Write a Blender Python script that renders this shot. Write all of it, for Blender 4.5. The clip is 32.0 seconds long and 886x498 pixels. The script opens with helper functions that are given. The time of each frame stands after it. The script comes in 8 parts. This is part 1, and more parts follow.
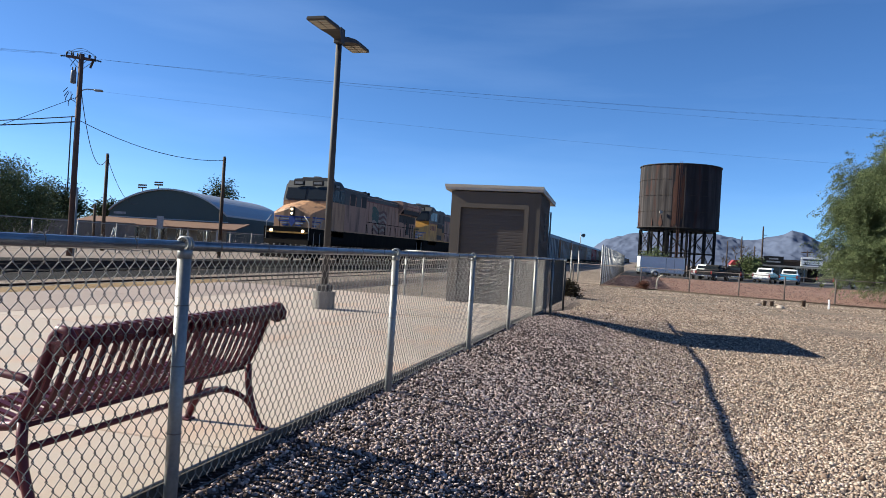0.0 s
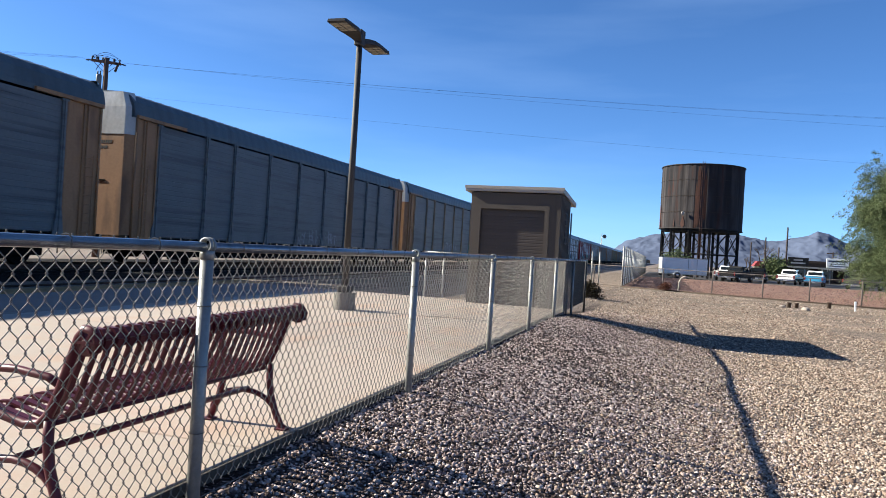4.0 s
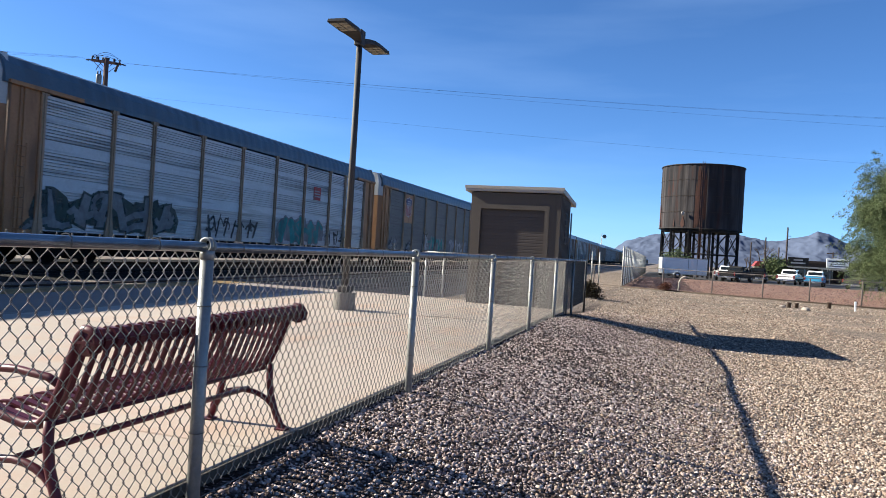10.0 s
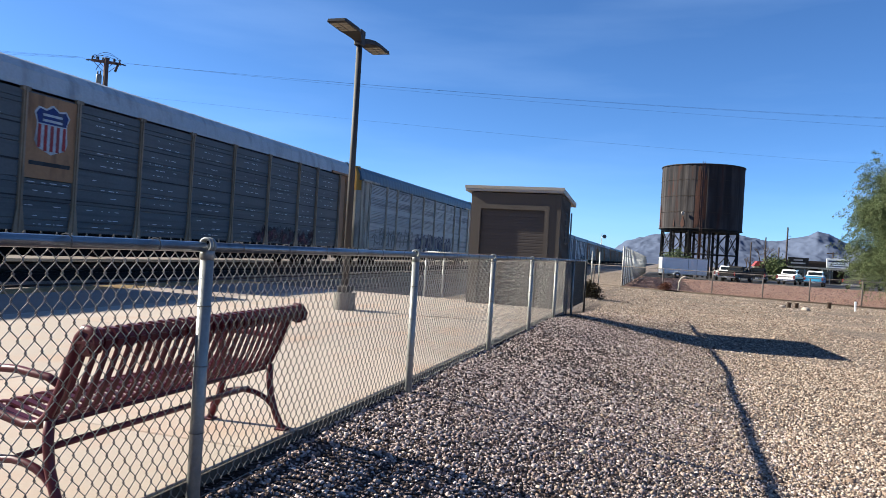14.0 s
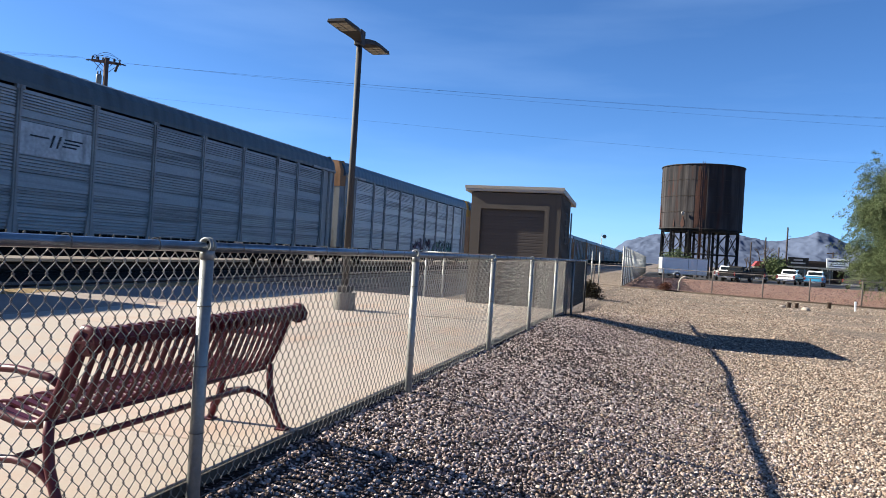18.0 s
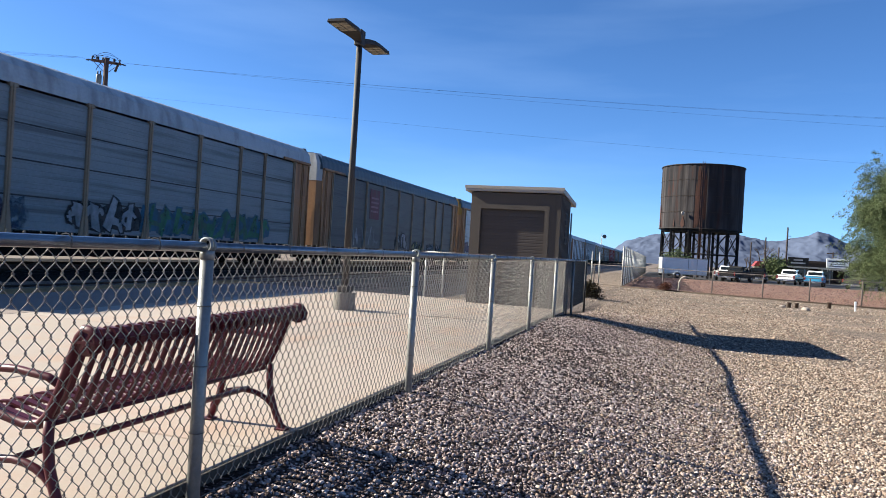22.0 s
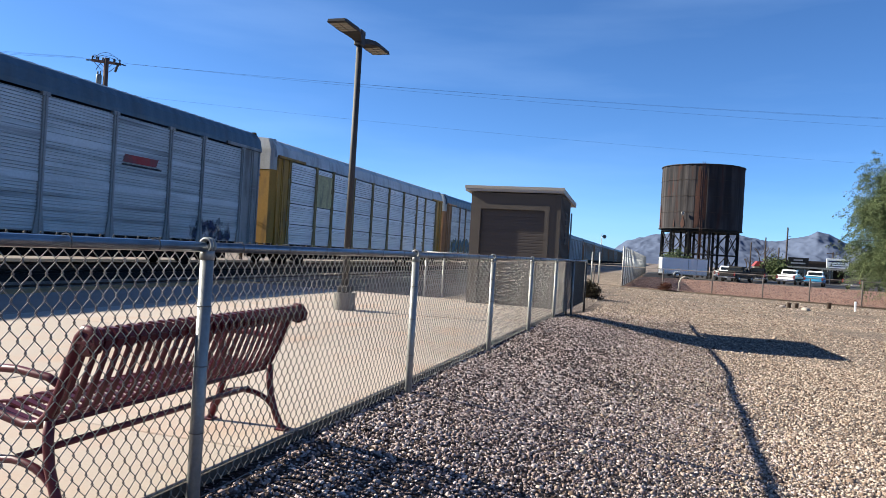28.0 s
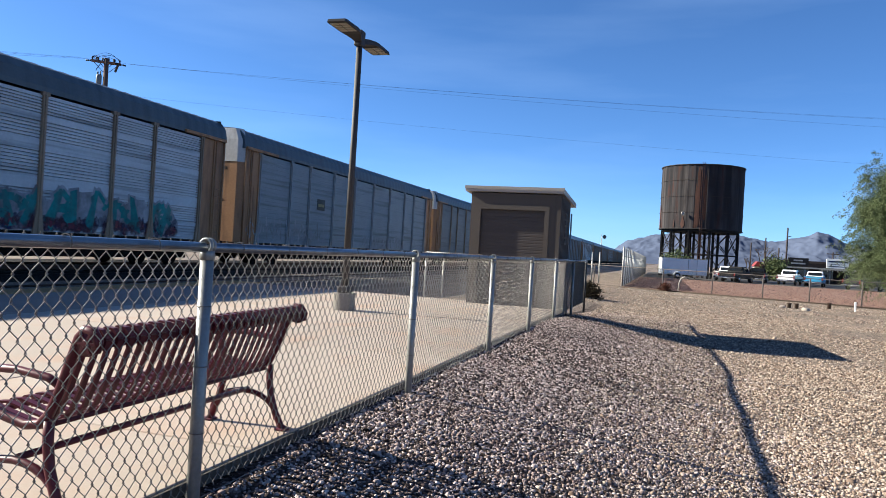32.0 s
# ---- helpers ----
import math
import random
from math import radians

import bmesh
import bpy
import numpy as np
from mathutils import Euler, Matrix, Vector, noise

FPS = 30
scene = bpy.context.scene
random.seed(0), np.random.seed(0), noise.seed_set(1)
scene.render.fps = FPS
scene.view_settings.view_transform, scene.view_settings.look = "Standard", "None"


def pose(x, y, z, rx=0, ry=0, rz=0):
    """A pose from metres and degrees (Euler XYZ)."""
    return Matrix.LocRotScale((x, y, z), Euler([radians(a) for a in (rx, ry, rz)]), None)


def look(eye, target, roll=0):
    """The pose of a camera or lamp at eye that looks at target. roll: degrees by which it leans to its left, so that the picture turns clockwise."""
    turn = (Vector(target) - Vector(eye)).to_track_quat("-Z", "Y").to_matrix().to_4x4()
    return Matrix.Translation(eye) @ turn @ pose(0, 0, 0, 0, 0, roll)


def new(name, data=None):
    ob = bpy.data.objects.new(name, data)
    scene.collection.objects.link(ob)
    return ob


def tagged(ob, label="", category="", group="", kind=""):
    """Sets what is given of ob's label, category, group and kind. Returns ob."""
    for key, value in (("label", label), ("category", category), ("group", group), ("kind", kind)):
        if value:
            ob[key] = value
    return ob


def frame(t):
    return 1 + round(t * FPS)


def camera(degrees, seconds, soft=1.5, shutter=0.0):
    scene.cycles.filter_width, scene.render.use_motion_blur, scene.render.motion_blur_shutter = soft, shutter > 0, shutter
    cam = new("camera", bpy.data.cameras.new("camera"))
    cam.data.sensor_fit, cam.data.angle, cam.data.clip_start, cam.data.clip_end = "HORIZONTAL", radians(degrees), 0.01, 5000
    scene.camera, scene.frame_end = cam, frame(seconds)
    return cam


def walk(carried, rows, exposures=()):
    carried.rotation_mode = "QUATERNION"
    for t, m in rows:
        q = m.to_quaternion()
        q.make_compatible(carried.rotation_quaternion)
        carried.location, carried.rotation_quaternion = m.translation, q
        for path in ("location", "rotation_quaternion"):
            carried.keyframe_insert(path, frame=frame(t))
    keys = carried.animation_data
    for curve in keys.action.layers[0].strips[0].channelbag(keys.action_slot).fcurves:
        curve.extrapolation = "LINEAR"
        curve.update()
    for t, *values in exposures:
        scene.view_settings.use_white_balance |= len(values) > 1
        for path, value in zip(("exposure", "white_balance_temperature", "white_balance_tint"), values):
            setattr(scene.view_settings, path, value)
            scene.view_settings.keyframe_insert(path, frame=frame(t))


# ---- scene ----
YAW, PITCH, ROLL, EYE = 17.07, 0.139, 3.4, (0, 0, 1.13)


def aim(pan, lift=0.0):
    """The camera's pose, turned by pan degrees to the right of its resting direction."""
    a, e = radians(YAW - pan), radians(PITCH + lift)
    return look(EYE, (EYE[0] - math.sin(a), EYE[1] + math.cos(a), EYE[2] + math.tan(e)), ROLL)


cam = camera(63.8, 32.0, soft=0.6, shutter=0.05)
walk(cam, [(0, aim(1.62)), (0.25, aim(1.58)), (0.5, aim(1.48)), (0.75, aim(1.18)), (1.0, aim(0.80)), (1.25, aim(0.42)), (1.5, aim(0.15)),
           (2.0, aim(0.03)), (2.5, aim(0)), (8, aim(0)), (9.1, aim(0)), (16.4, aim(0)), (16.8, aim(0, -0.03)), (17.0, aim(0, -0.12)),
           (17.2, aim(0, -0.03)), (17.5, aim(0)), (24, aim(0)), (32, aim(0, 0.03))],
     exposures=[(0, 1.46), (1, 1.56), (2, 1.64), (4, 1.69), (32, 1.69)])

# ---- light ----
SUN_EL, SUN_AZ = 28.8, 5.5   # degrees up; degrees from straight across the tracks towards the camera's side
sky_world = bpy.data.worlds.new("sky")
scene.world = sky_world
sky_world.use_nodes = True
wn = sky_world.node_tree
for n in list(wn.nodes):
    wn.nodes.remove(n)
sky = wn.nodes.new("ShaderNodeTexSky")
sky.sky_type, sky.sun_disc = "NISHITA", False
sky.sun_elevation, sky.sun_rotation = radians(SUN_EL), radians(270 - SUN_AZ)
sky.air_density, sky.dust_density, sky.ozone_density, sky.altitude = 0.6, 0.3, 3.6, 360
bg, wout = wn.nodes.new("ShaderNodeBackground"), wn.nodes.new("ShaderNodeOutputWorld")
bg.inputs[1].default_value = 0.05
# clear desert air, with thin high cloud drawn out along the horizon
tint, veil, wisp, band, where_ = wn.nodes.new("ShaderNodeMix"), wn.nodes.new("ShaderNodeMix"), wn.nodes.new("ShaderNodeTexNoise"), wn.nodes.new("ShaderNodeMapRange"), wn.nodes.new("ShaderNodeMapping")
coord = wn.nodes.new("ShaderNodeTexCoord")
tint.data_type = veil.data_type = "RGBA"
tint.blend_type = "MULTIPLY"
tint.inputs[0].default_value, tint.inputs[7].default_value = 1.0, (0.92, 0.985, 1.05, 1)
where_.inputs["Scale"].default_value, where_.inputs["Rotation"].default_value = (1.1, 1.1, 7.0), (0.05, 0.12, 0)
wisp.inputs["Scale"].default_value, wisp.inputs["Detail"].default_value = 1.6, 6
band.inputs[1].default_value, band.inputs[2].default_value, band.inputs[3].default_value, band.inputs[4].default_value = 0.5, 0.78, 0.0, 0.045
veil.inputs[7].default_value = (13.0, 14.5, 16.0, 1)
wn.links.new(coord.outputs["Generated"], where_.inputs[0])
wn.links.new(where_.outputs[0], wisp.inputs["Vector"])
wn.links.new(wisp.outputs[0], band.inputs[0])
wn.links.new(sky.outputs[0], tint.inputs[6])
wn.links.new(tint.outputs[2], veil.inputs[6])
wn.links.new(band.outputs[0], veil.inputs[0])
wn.links.new(veil.outputs[2], bg.inputs[0])
wn.links.new(bg.outputs[0], wout.inputs[0])
sun = new("sun", bpy.data.lights.new("sun", "SUN"))
sun.data.energy, sun.data.angle, sun.data.color = 5.0, radians(0.45), (1.0, 0.81, 0.585)
ce, se = math.cos(radians(SUN_EL)), math.sin(radians(SUN_EL))
sun.matrix_world = look((-30 * ce, -30 * ce * math.sin(radians(SUN_AZ)), 30 * se + 20), (0, 0, 20))
scene.view_settings.use_white_balance = True
scene.view_settings.white_balance_temperature, scene.view_settings.white_balance_tint = 5350, 4


# ---- materials ----
BASE_SCALE = 0.51   # scales base colours down under a raised exposure, so shade comes out darker


def nodes_of(name):
    m = bpy.data.materials.new(name)
    m.use_nodes = True
    t = m.node_tree
    return m, t, t.nodes["Principled BSDF"], t.links


def mat(name, col, rough=0.6, metal=0.0, amount=0.18, fine=30.0, coarse=1.2, bump=0.15, dist=0.004, dirt=None, dirt_amt=0.0, vary=0.06, spec=0.4, run=(1, 1, 0.25)):
    """A surface of one colour with grain, larger stains, and fine relief, all at real size."""
    m, t, p, l = nodes_of(name)
    N = t.nodes.new
    tc, info = N("ShaderNodeTexCoord"), N("ShaderNodeObjectInfo")
    n1, n2 = N("ShaderNodeTexNoise"), N("ShaderNodeTexNoise")
    add = N("ShaderNodeVectorMath")
    add.operation = "ADD"
    l.new(tc.outputs["Object"], add.inputs[0])
    l.new(info.outputs["Random"], add.inputs[1])
    for n, s, d in ((n1, fine, 4), (n2, coarse, 5)):
        n.inputs["Scale"].default_value, n.inputs["Detail"].default_value = s, d
        l.new(add.outputs[0], n.inputs["Vector"])
    mixv = N("ShaderNodeMath")
    mixv.operation = "ADD"
    l.new(n1.outputs[0], mixv.inputs[0])
    l.new(n2.outputs[0], mixv.inputs[1])
    mr = N("ShaderNodeMapRange")
    mr.inputs[1].default_value, mr.inputs[2].default_value = 0.65, 1.35
    mr.inputs[3].default_value, mr.inputs[4].default_value = 1 - amount, 1 + amount
    l.new(mixv.outputs[0], mr.inputs[0])
    rv = N("ShaderNodeMapRange")
    rv.inputs[3].default_value, rv.inputs[4].default_value = 1 - vary, 1 + vary
    l.new(info.outputs["Random"], rv.inputs[0])
    mu = N("ShaderNodeMath")
    mu.operation = "MULTIPLY"
    l.new(mr.outputs[0], mu.inputs[0])
    l.new(rv.outputs[0], mu.inputs[1])
    vm = N("ShaderNodeVectorMath")
    vm.operation = "SCALE"
    vm.inputs[0].default_value = [c * (BASE_SCALE if metal < 0.5 else 1) for c in col[:3]]
    l.new(mu.outputs[0], vm.inputs["Scale"])
    out = vm.outputs[0]
    if dirt:
        n3 = N("ShaderNodeTexNoise")
        n3.inputs["Scale"].default_value, n3.inputs["Detail"].default_value = coarse * 2.7, 8
        mp = N("ShaderNodeMapping")
        mp.inputs["Scale"].default_value = run
        l.new(add.outputs[0], mp.inputs[0])
        l.new(mp.outputs[0], n3.inputs["Vector"])
        dr = N("ShaderNodeMapRange")
        dr.inputs[1].default_value, dr.inputs[2].default_value = 0.5, 0.68
        dr.inputs[4].default_value = dirt_amt
        l.new(n3.outputs[0], dr.inputs[0])
        mx = N("ShaderNodeMix")
        mx.data_type = "RGBA"
        mx.inputs[7].default_value = (*[c * BASE_SCALE for c in dirt], 1)
        l.new(dr.outputs[0], mx.inputs[0])
        l.new(out, mx.inputs[6])
        out = mx.outputs[2]
    l.new(out, p.inputs["Base Color"])
    p.inputs["Roughness"].default_value, p.inputs["Metallic"].default_value = rough, metal
    p.inputs["Specular IOR Level"].default_value = spec
    if bump:
        b = N("ShaderNodeBump")
        b.inputs["Strength"].default_value, b.inputs["Distance"].default_value = bump, dist
        l.new(n1.outputs[0], b.inputs["Height"])
        l.new(b.outputs[0], p.inputs["Normal"])
    return m


def stones_mat(name, cols, scale, dark=0.5, rough=0.9, dist=0.02, bank=None):
    """Loose stones: cells of several tones with dark joints between them."""
    m, t, p, l = nodes_of(name)
    N = t.nodes.new
    tc = N("ShaderNodeTexCoord")
    v, e, n2 = N("ShaderNodeTexVoronoi"), N("ShaderNodeTexVoronoi"), N("ShaderNodeTexNoise")
    e.feature = "DISTANCE_TO_EDGE"
    for n in (v, e):
        n.inputs["Scale"].default_value = scale
        l.new(tc.outputs["Object"], n.inputs["Vector"])
    n2.inputs["Scale"].default_value, n2.inputs["Detail"].default_value = 0.35, 6
    l.new(tc.outputs["Object"], n2.inputs["Vector"])
    sep = N("ShaderNodeSeparateColor")
    l.new(v.outputs["Color"], sep.inputs[0])
    ramp = N("ShaderNodeValToRGB")
    for i, c in enumerate(cols):
        el = ramp.color_ramp.elements[i] if i < 2 else ramp.color_ramp.elements.new(0.5)
        el.position, el.color = i / (len(cols) - 1), (*[v_ * BASE_SCALE for v_ in c], 1)
    l.new(sep.outputs[0], ramp.inputs[0])
    mr = N("ShaderNodeMapRange")
    mr.inputs[1].default_value, mr.inputs[2].default_value = 0.0, 0.12
    mr.inputs[3].default_value = dark
    l.new(e.outputs[0], mr.inputs[0])
    m2 = N("ShaderNodeMapRange")
    m2.inputs[1].default_value, m2.inputs[2].default_value, m2.inputs[3].default_value, m2.inputs[4].default_value = 0.3, 0.7, 0.82, 1.15
    l.new(n2.outputs[0], m2.inputs[0])
    mu = N("ShaderNodeMath")
    mu.operation = "MULTIPLY"
    l.new(mr.outputs[0], mu.inputs[0])
    l.new(m2.outputs[0], mu.inputs[1])
    vm = N("ShaderNodeVectorMath")
    vm.operation = "SCALE"
    tone = ramp.outputs[0]
    if bank:   # fence and slope shade put into darker tones, fading out at the bank's foot
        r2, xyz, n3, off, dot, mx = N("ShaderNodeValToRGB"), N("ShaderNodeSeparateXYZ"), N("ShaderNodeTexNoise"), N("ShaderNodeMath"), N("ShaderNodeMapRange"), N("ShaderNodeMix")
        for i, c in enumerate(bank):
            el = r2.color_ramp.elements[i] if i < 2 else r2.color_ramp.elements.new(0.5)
            el.position, el.color = i / (len(bank) - 1), (*[v_ * BASE_SCALE for v_ in c], 1)
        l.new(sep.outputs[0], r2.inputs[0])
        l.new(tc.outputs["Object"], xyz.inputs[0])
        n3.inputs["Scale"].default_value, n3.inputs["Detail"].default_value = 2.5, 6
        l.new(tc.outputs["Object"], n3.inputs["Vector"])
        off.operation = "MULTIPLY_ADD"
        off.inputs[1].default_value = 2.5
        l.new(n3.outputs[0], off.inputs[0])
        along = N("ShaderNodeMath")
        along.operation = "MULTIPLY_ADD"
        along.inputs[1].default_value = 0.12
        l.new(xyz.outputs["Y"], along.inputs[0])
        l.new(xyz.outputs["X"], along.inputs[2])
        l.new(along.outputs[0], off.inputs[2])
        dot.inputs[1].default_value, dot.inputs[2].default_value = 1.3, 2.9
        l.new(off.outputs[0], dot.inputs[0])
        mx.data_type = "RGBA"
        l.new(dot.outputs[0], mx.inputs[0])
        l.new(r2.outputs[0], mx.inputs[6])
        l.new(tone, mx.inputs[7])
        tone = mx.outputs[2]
    l.new(tone, vm.inputs[0])
    l.new(mu.outputs[0], vm.inputs["Scale"])
    l.new(vm.outputs[0], p.inputs["Base Color"])
    p.inputs["Roughness"].default_value, p.inputs["Specular IOR Level"].default_value = rough, 0.12
    b = N("ShaderNodeBump")
    b.inputs["Strength"].default_value, b.inputs["Distance"].default_value = 0.8, dist
    l.new(e.outputs[0], b.inputs["Height"])
    l.new(b.outputs[0], p.inputs["Normal"])
    return m


def island_mat(name, cols, rough=0.85):
    """Many loose pieces in one mesh, each of its own tone."""
    m, t, p, l = nodes_of(name)
    N = t.nodes.new
    g, ramp, tc, nz = N("ShaderNodeNewGeometry"), N("ShaderNodeValToRGB"), N("ShaderNodeTexCoord"), N("ShaderNodeTexNoise")
    for i, c in enumerate(cols):
        el = ramp.color_ramp.elements[i] if i < 2 else ramp.color_ramp.elements.new(0.5)
        el.position, el.color = i / (len(cols) - 1), (*[v_ * BASE_SCALE for v_ in c], 1)
    l.new(g.outputs["Random Per Island"], ramp.inputs[0])
    nz.inputs["Scale"].default_value = 90
    l.new(tc.outputs["Object"], nz.inputs["Vector"])
    mr = N("ShaderNodeMapRange")
    mr.inputs[3].default_value, mr.inputs[4].default_value = 0.7, 1.3
    l.new(nz.outputs[0], mr.inputs[0])
    vm = N("ShaderNodeVectorMath")
    vm.operation = "SCALE"
    l.new(ramp.outputs[0], vm.inputs[0])
    l.new(mr.outputs[0], vm.inputs["Scale"])
    l.new(vm.outputs[0], p.inputs["Base Color"])
    p.inputs["Roughness"].default_value, p.inputs["Specular IOR Level"].default_value = rough, 0.12
    return m


RAIL_M = mat("dull_galvanised_rail", (0.19, 0.21, 0.245), 0.3, 0.8, 0.2, 30, 2, 0.1, 0.001, dirt=(0.08, 0.075, 0.075), dirt_amt=0.5)
GALV = mat("galvanised_steel", (0.47, 0.475, 0.46), 0.45, 0.4, 0.16, 60, 3, 0.1, 0.001)
DARK_BAY = mat("dark_coated_wire", (0.03, 0.033, 0.04), 0.6, 0.1, 0.2, 40, 2, 0)
WIRE = mat("galvanised_wire", (0.165, 0.155, 0.145), 0.45, 0.7, 0.2, 40, 2, 0, dirt=(0.2, 0.15, 0.1), dirt_amt=0.4)
MAROON = mat("maroon_coating", (0.13, 0.013, 0.027), 0.42, 0.0, 0.2, 250, 3, 0.25, 0.001, dirt=(0.16, 0.06, 0.06), dirt_amt=0.2, spec=0.3)
CONCRETE = mat("pale_concrete", (0.65, 0.55, 0.455), 0.85, 0, 0.07, 60, 0.5, 0.2, 0.003, dirt=(0.67, 0.445, 0.305), dirt_amt=0.6)
CONCRETE_EDGE = mat("pinkish_grey_concrete", (0.42, 0.335, 0.285), 0.85, 0, 0.1, 60, 0.5, 0.2, 0.003, dirt=(0.5, 0.41, 0.34), dirt_amt=0.4)
CONCRETE_GREY = mat("grey_concrete", (0.34, 0.315, 0.28), 0.9, 0, 0.15, 40, 1.5, 0.4, 0.006, dirt=(0.22, 0.2, 0.17), dirt_amt=0.5)
TACTILE = mat("yellow_tactile", (0.5, 0.34, 0.14), 0.7, 0, 0.12, 30, 2)
BRONZE = mat("dark_bronze_paint", (0.068, 0.06, 0.056), 0.65, 0.0, 0.15, 40, 2, 0.05, 0.001)
LENS = mat("led_lens", (0.75, 0.68, 0.52), 0.3, 0, 0.05, 20, 2, 0)
STUCCO = mat("taupe_stucco", (0.155, 0.13, 0.108), 0.92, 0, 0.08, 160, 0.8, 0.5, 0.004)
ROLLUP = mat("taupe_rollup_door", (0.112, 0.091, 0.078), 0.55, 0.1, 0.07, 40, 1.0, 0.05, 0.001)
FASCIA = mat("tan_fascia_metal", (0.66, 0.585, 0.49), 0.5, 0.1, 0.06, 30, 1)
BLACK = mat("black_shadowed_metal", (0.02, 0.02, 0.022), 0.7, 0.2, 0.3, 20, 2)
RUST = mat("rusty_rail", (0.09, 0.055, 0.04), 0.8, 0.3, 0.3, 30, 2, 0.3, 0.003)
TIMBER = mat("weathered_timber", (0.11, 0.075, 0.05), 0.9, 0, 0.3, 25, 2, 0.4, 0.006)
TIE = mat("creosote_timber", (0.035, 0.028, 0.024), 0.9, 0, 0.3, 25, 2, 0.4, 0.006)
GRAVEL = stones_mat("tan_gravel", [(0.13, 0.095, 0.075), (0.36, 0.28, 0.215), (0.27, 0.205, 0.16), (0.64, 0.53, 0.43)], 26, 0.3)
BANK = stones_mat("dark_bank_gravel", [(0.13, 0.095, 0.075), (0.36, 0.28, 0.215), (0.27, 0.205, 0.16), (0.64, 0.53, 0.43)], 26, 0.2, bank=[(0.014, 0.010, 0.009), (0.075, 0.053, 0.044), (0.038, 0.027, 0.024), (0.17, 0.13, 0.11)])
REDGRAVEL = stones_mat("red_gravel", [(0.17, 0.10, 0.08), (0.42, 0.25, 0.20), (0.29, 0.17, 0.135), (0.56, 0.38, 0.31)], 3.2, 0.3)
RED_STONES = island_mat("red_crushed_stones", [(0.11, 0.065, 0.052), (0.34, 0.20, 0.16), (0.23, 0.135, 0.107), (0.56, 0.39, 0.32)])
# oil stain, with the train's shade deepened into the colour
OILY_SHADED = stones_mat("oily_dark_ballast", [(0.006, 0.0055, 0.005), (0.02, 0.017, 0.015), (0.011, 0.01, 0.009), (0.035, 0.03, 0.026)], 14, 0.3, dist=0.05)
DIRT = mat("brown_dirt", (0.30, 0.235, 0.185), 0.95, 0, 0.25, 8, 0.15, 0.4, 0.02, dirt=(0.17, 0.125, 0.095), dirt_amt=0.7, run=(1, 0.5, 1))
ASPHALT = mat("asphalt", (0.07, 0.065, 0.06), 0.9, 0, 0.2, 30, 0.3)
STONES = island_mat("loose_gravel_stones", [(0.10, 0.066, 0.048), (0.36, 0.26, 0.195), (0.56, 0.43, 0.325), (0.19, 0.13, 0.10), (0.88, 0.75, 0.61)])
# bank stones: brown and white, darkened for the shade of mesh and slope
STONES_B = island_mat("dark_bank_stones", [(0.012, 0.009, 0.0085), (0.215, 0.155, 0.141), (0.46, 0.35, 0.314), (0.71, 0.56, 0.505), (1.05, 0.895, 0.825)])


# ---- geometry helpers ----
def mesh_of(bm, name="m"):
    me = bpy.data.meshes.new(name)
    bm.normal_update()
    bm.to_mesh(me)
    bm.free()
    return me


def box(bm, x0, x1, y0, y1, z0, z1, bevel=0.0):
    vs = [bm.verts.new((x, y, z)) for x in (x0, x1) for y in (y0, y1) for z in (z0, z1)]
    fs = [bm.faces.new([vs[i] for i in q]) for q in ((0, 1, 3, 2), (4, 6, 7, 5), (0, 4, 5, 1), (2, 3, 7, 6), (0, 2, 6, 4), (1, 5, 7, 3))]
    if bevel:
        es = list({e for f in fs for e in f.edges})
        bmesh.ops.bevel(bm, geom=es, offset=bevel, segments=1, profile=0.5, affect="EDGES")
    return bm


def boxes(*specs, bevel=0.0):
    bm = bmesh.new()
    for s in specs:
        box(bm, *s, bevel=bevel)
    return bm


def tube(bm, pts, r, n=8, r2=None, caps=True):
    """A round bar along the points; r may taper to r2."""
    pts = [Vector(p) for p in pts]
    rings, up = [], None
    for i, p in enumerate(pts):
        d = (pts[min(i + 1, len(pts) - 1)] - pts[max(i - 1, 0)]).normalized()
        if up is None:
            up = Vector((0, 0, 1)) if abs(d.z) < 0.9 else Vector((1, 0, 0))
        a = d.cross(up).normalized()
        b = d.cross(a)
        up = -b if b.dot(up) < 0 else b
        rr = r if r2 is None else r + (r2 - r) * i / (len(pts) - 1)
        rings.append([bm.verts.new(p + a * math.cos(2 * math.pi * k / n) * rr + b * math.sin(2 * math.pi * k / n) * rr) for k in range(n)])
    for q, s in zip(rings, rings[1:]):
        for k in range(n):
            bm.faces.new((q[k], q[(k + 1) % n], s[(k + 1) % n], s[k])).smooth = n > 5
    if caps:
        bm.faces.new(rings[0][::-1])
        bm.faces.new(rings[-1])
    return bm


def prism(bm, poly, axis, a, b):
    """A polygon given in the two other axes, drawn out along the axis from a to b."""
    def at(u, v, w):
        return {"x": (w, u, v), "y": (u, w, v), "z": (u, v, w)}[axis]
    lo, hi = [bm.verts.new(at(u, v, a)) for u, v in poly], [bm.verts.new(at(u, v, b)) for u, v in poly]
    bm.faces.new(lo[::-1])
    bm.faces.new(hi)
    for i in range(len(poly)):
        j = (i + 1) % len(poly)
        bm.faces.new((lo[i], lo[j], hi[j], hi[i]))
    return bm


def lathe(bm, prof, n=24, cx=0, cy=0):
    rings = [[bm.verts.new((cx + r * math.cos(2 * math.pi * k / n), cy + r * math.sin(2 * math.pi * k / n), z)) for k in range(n)] for r, z in prof]
    for q, s in zip(rings, rings[1:]):
        for k in range(n):
            bm.faces.new((q[k], q[(k + 1) % n], s[(k + 1) % n], s[k])).smooth = True
    bm.faces.new(rings[0][::-1])
    bm.faces.new(rings[-1])
    return bm


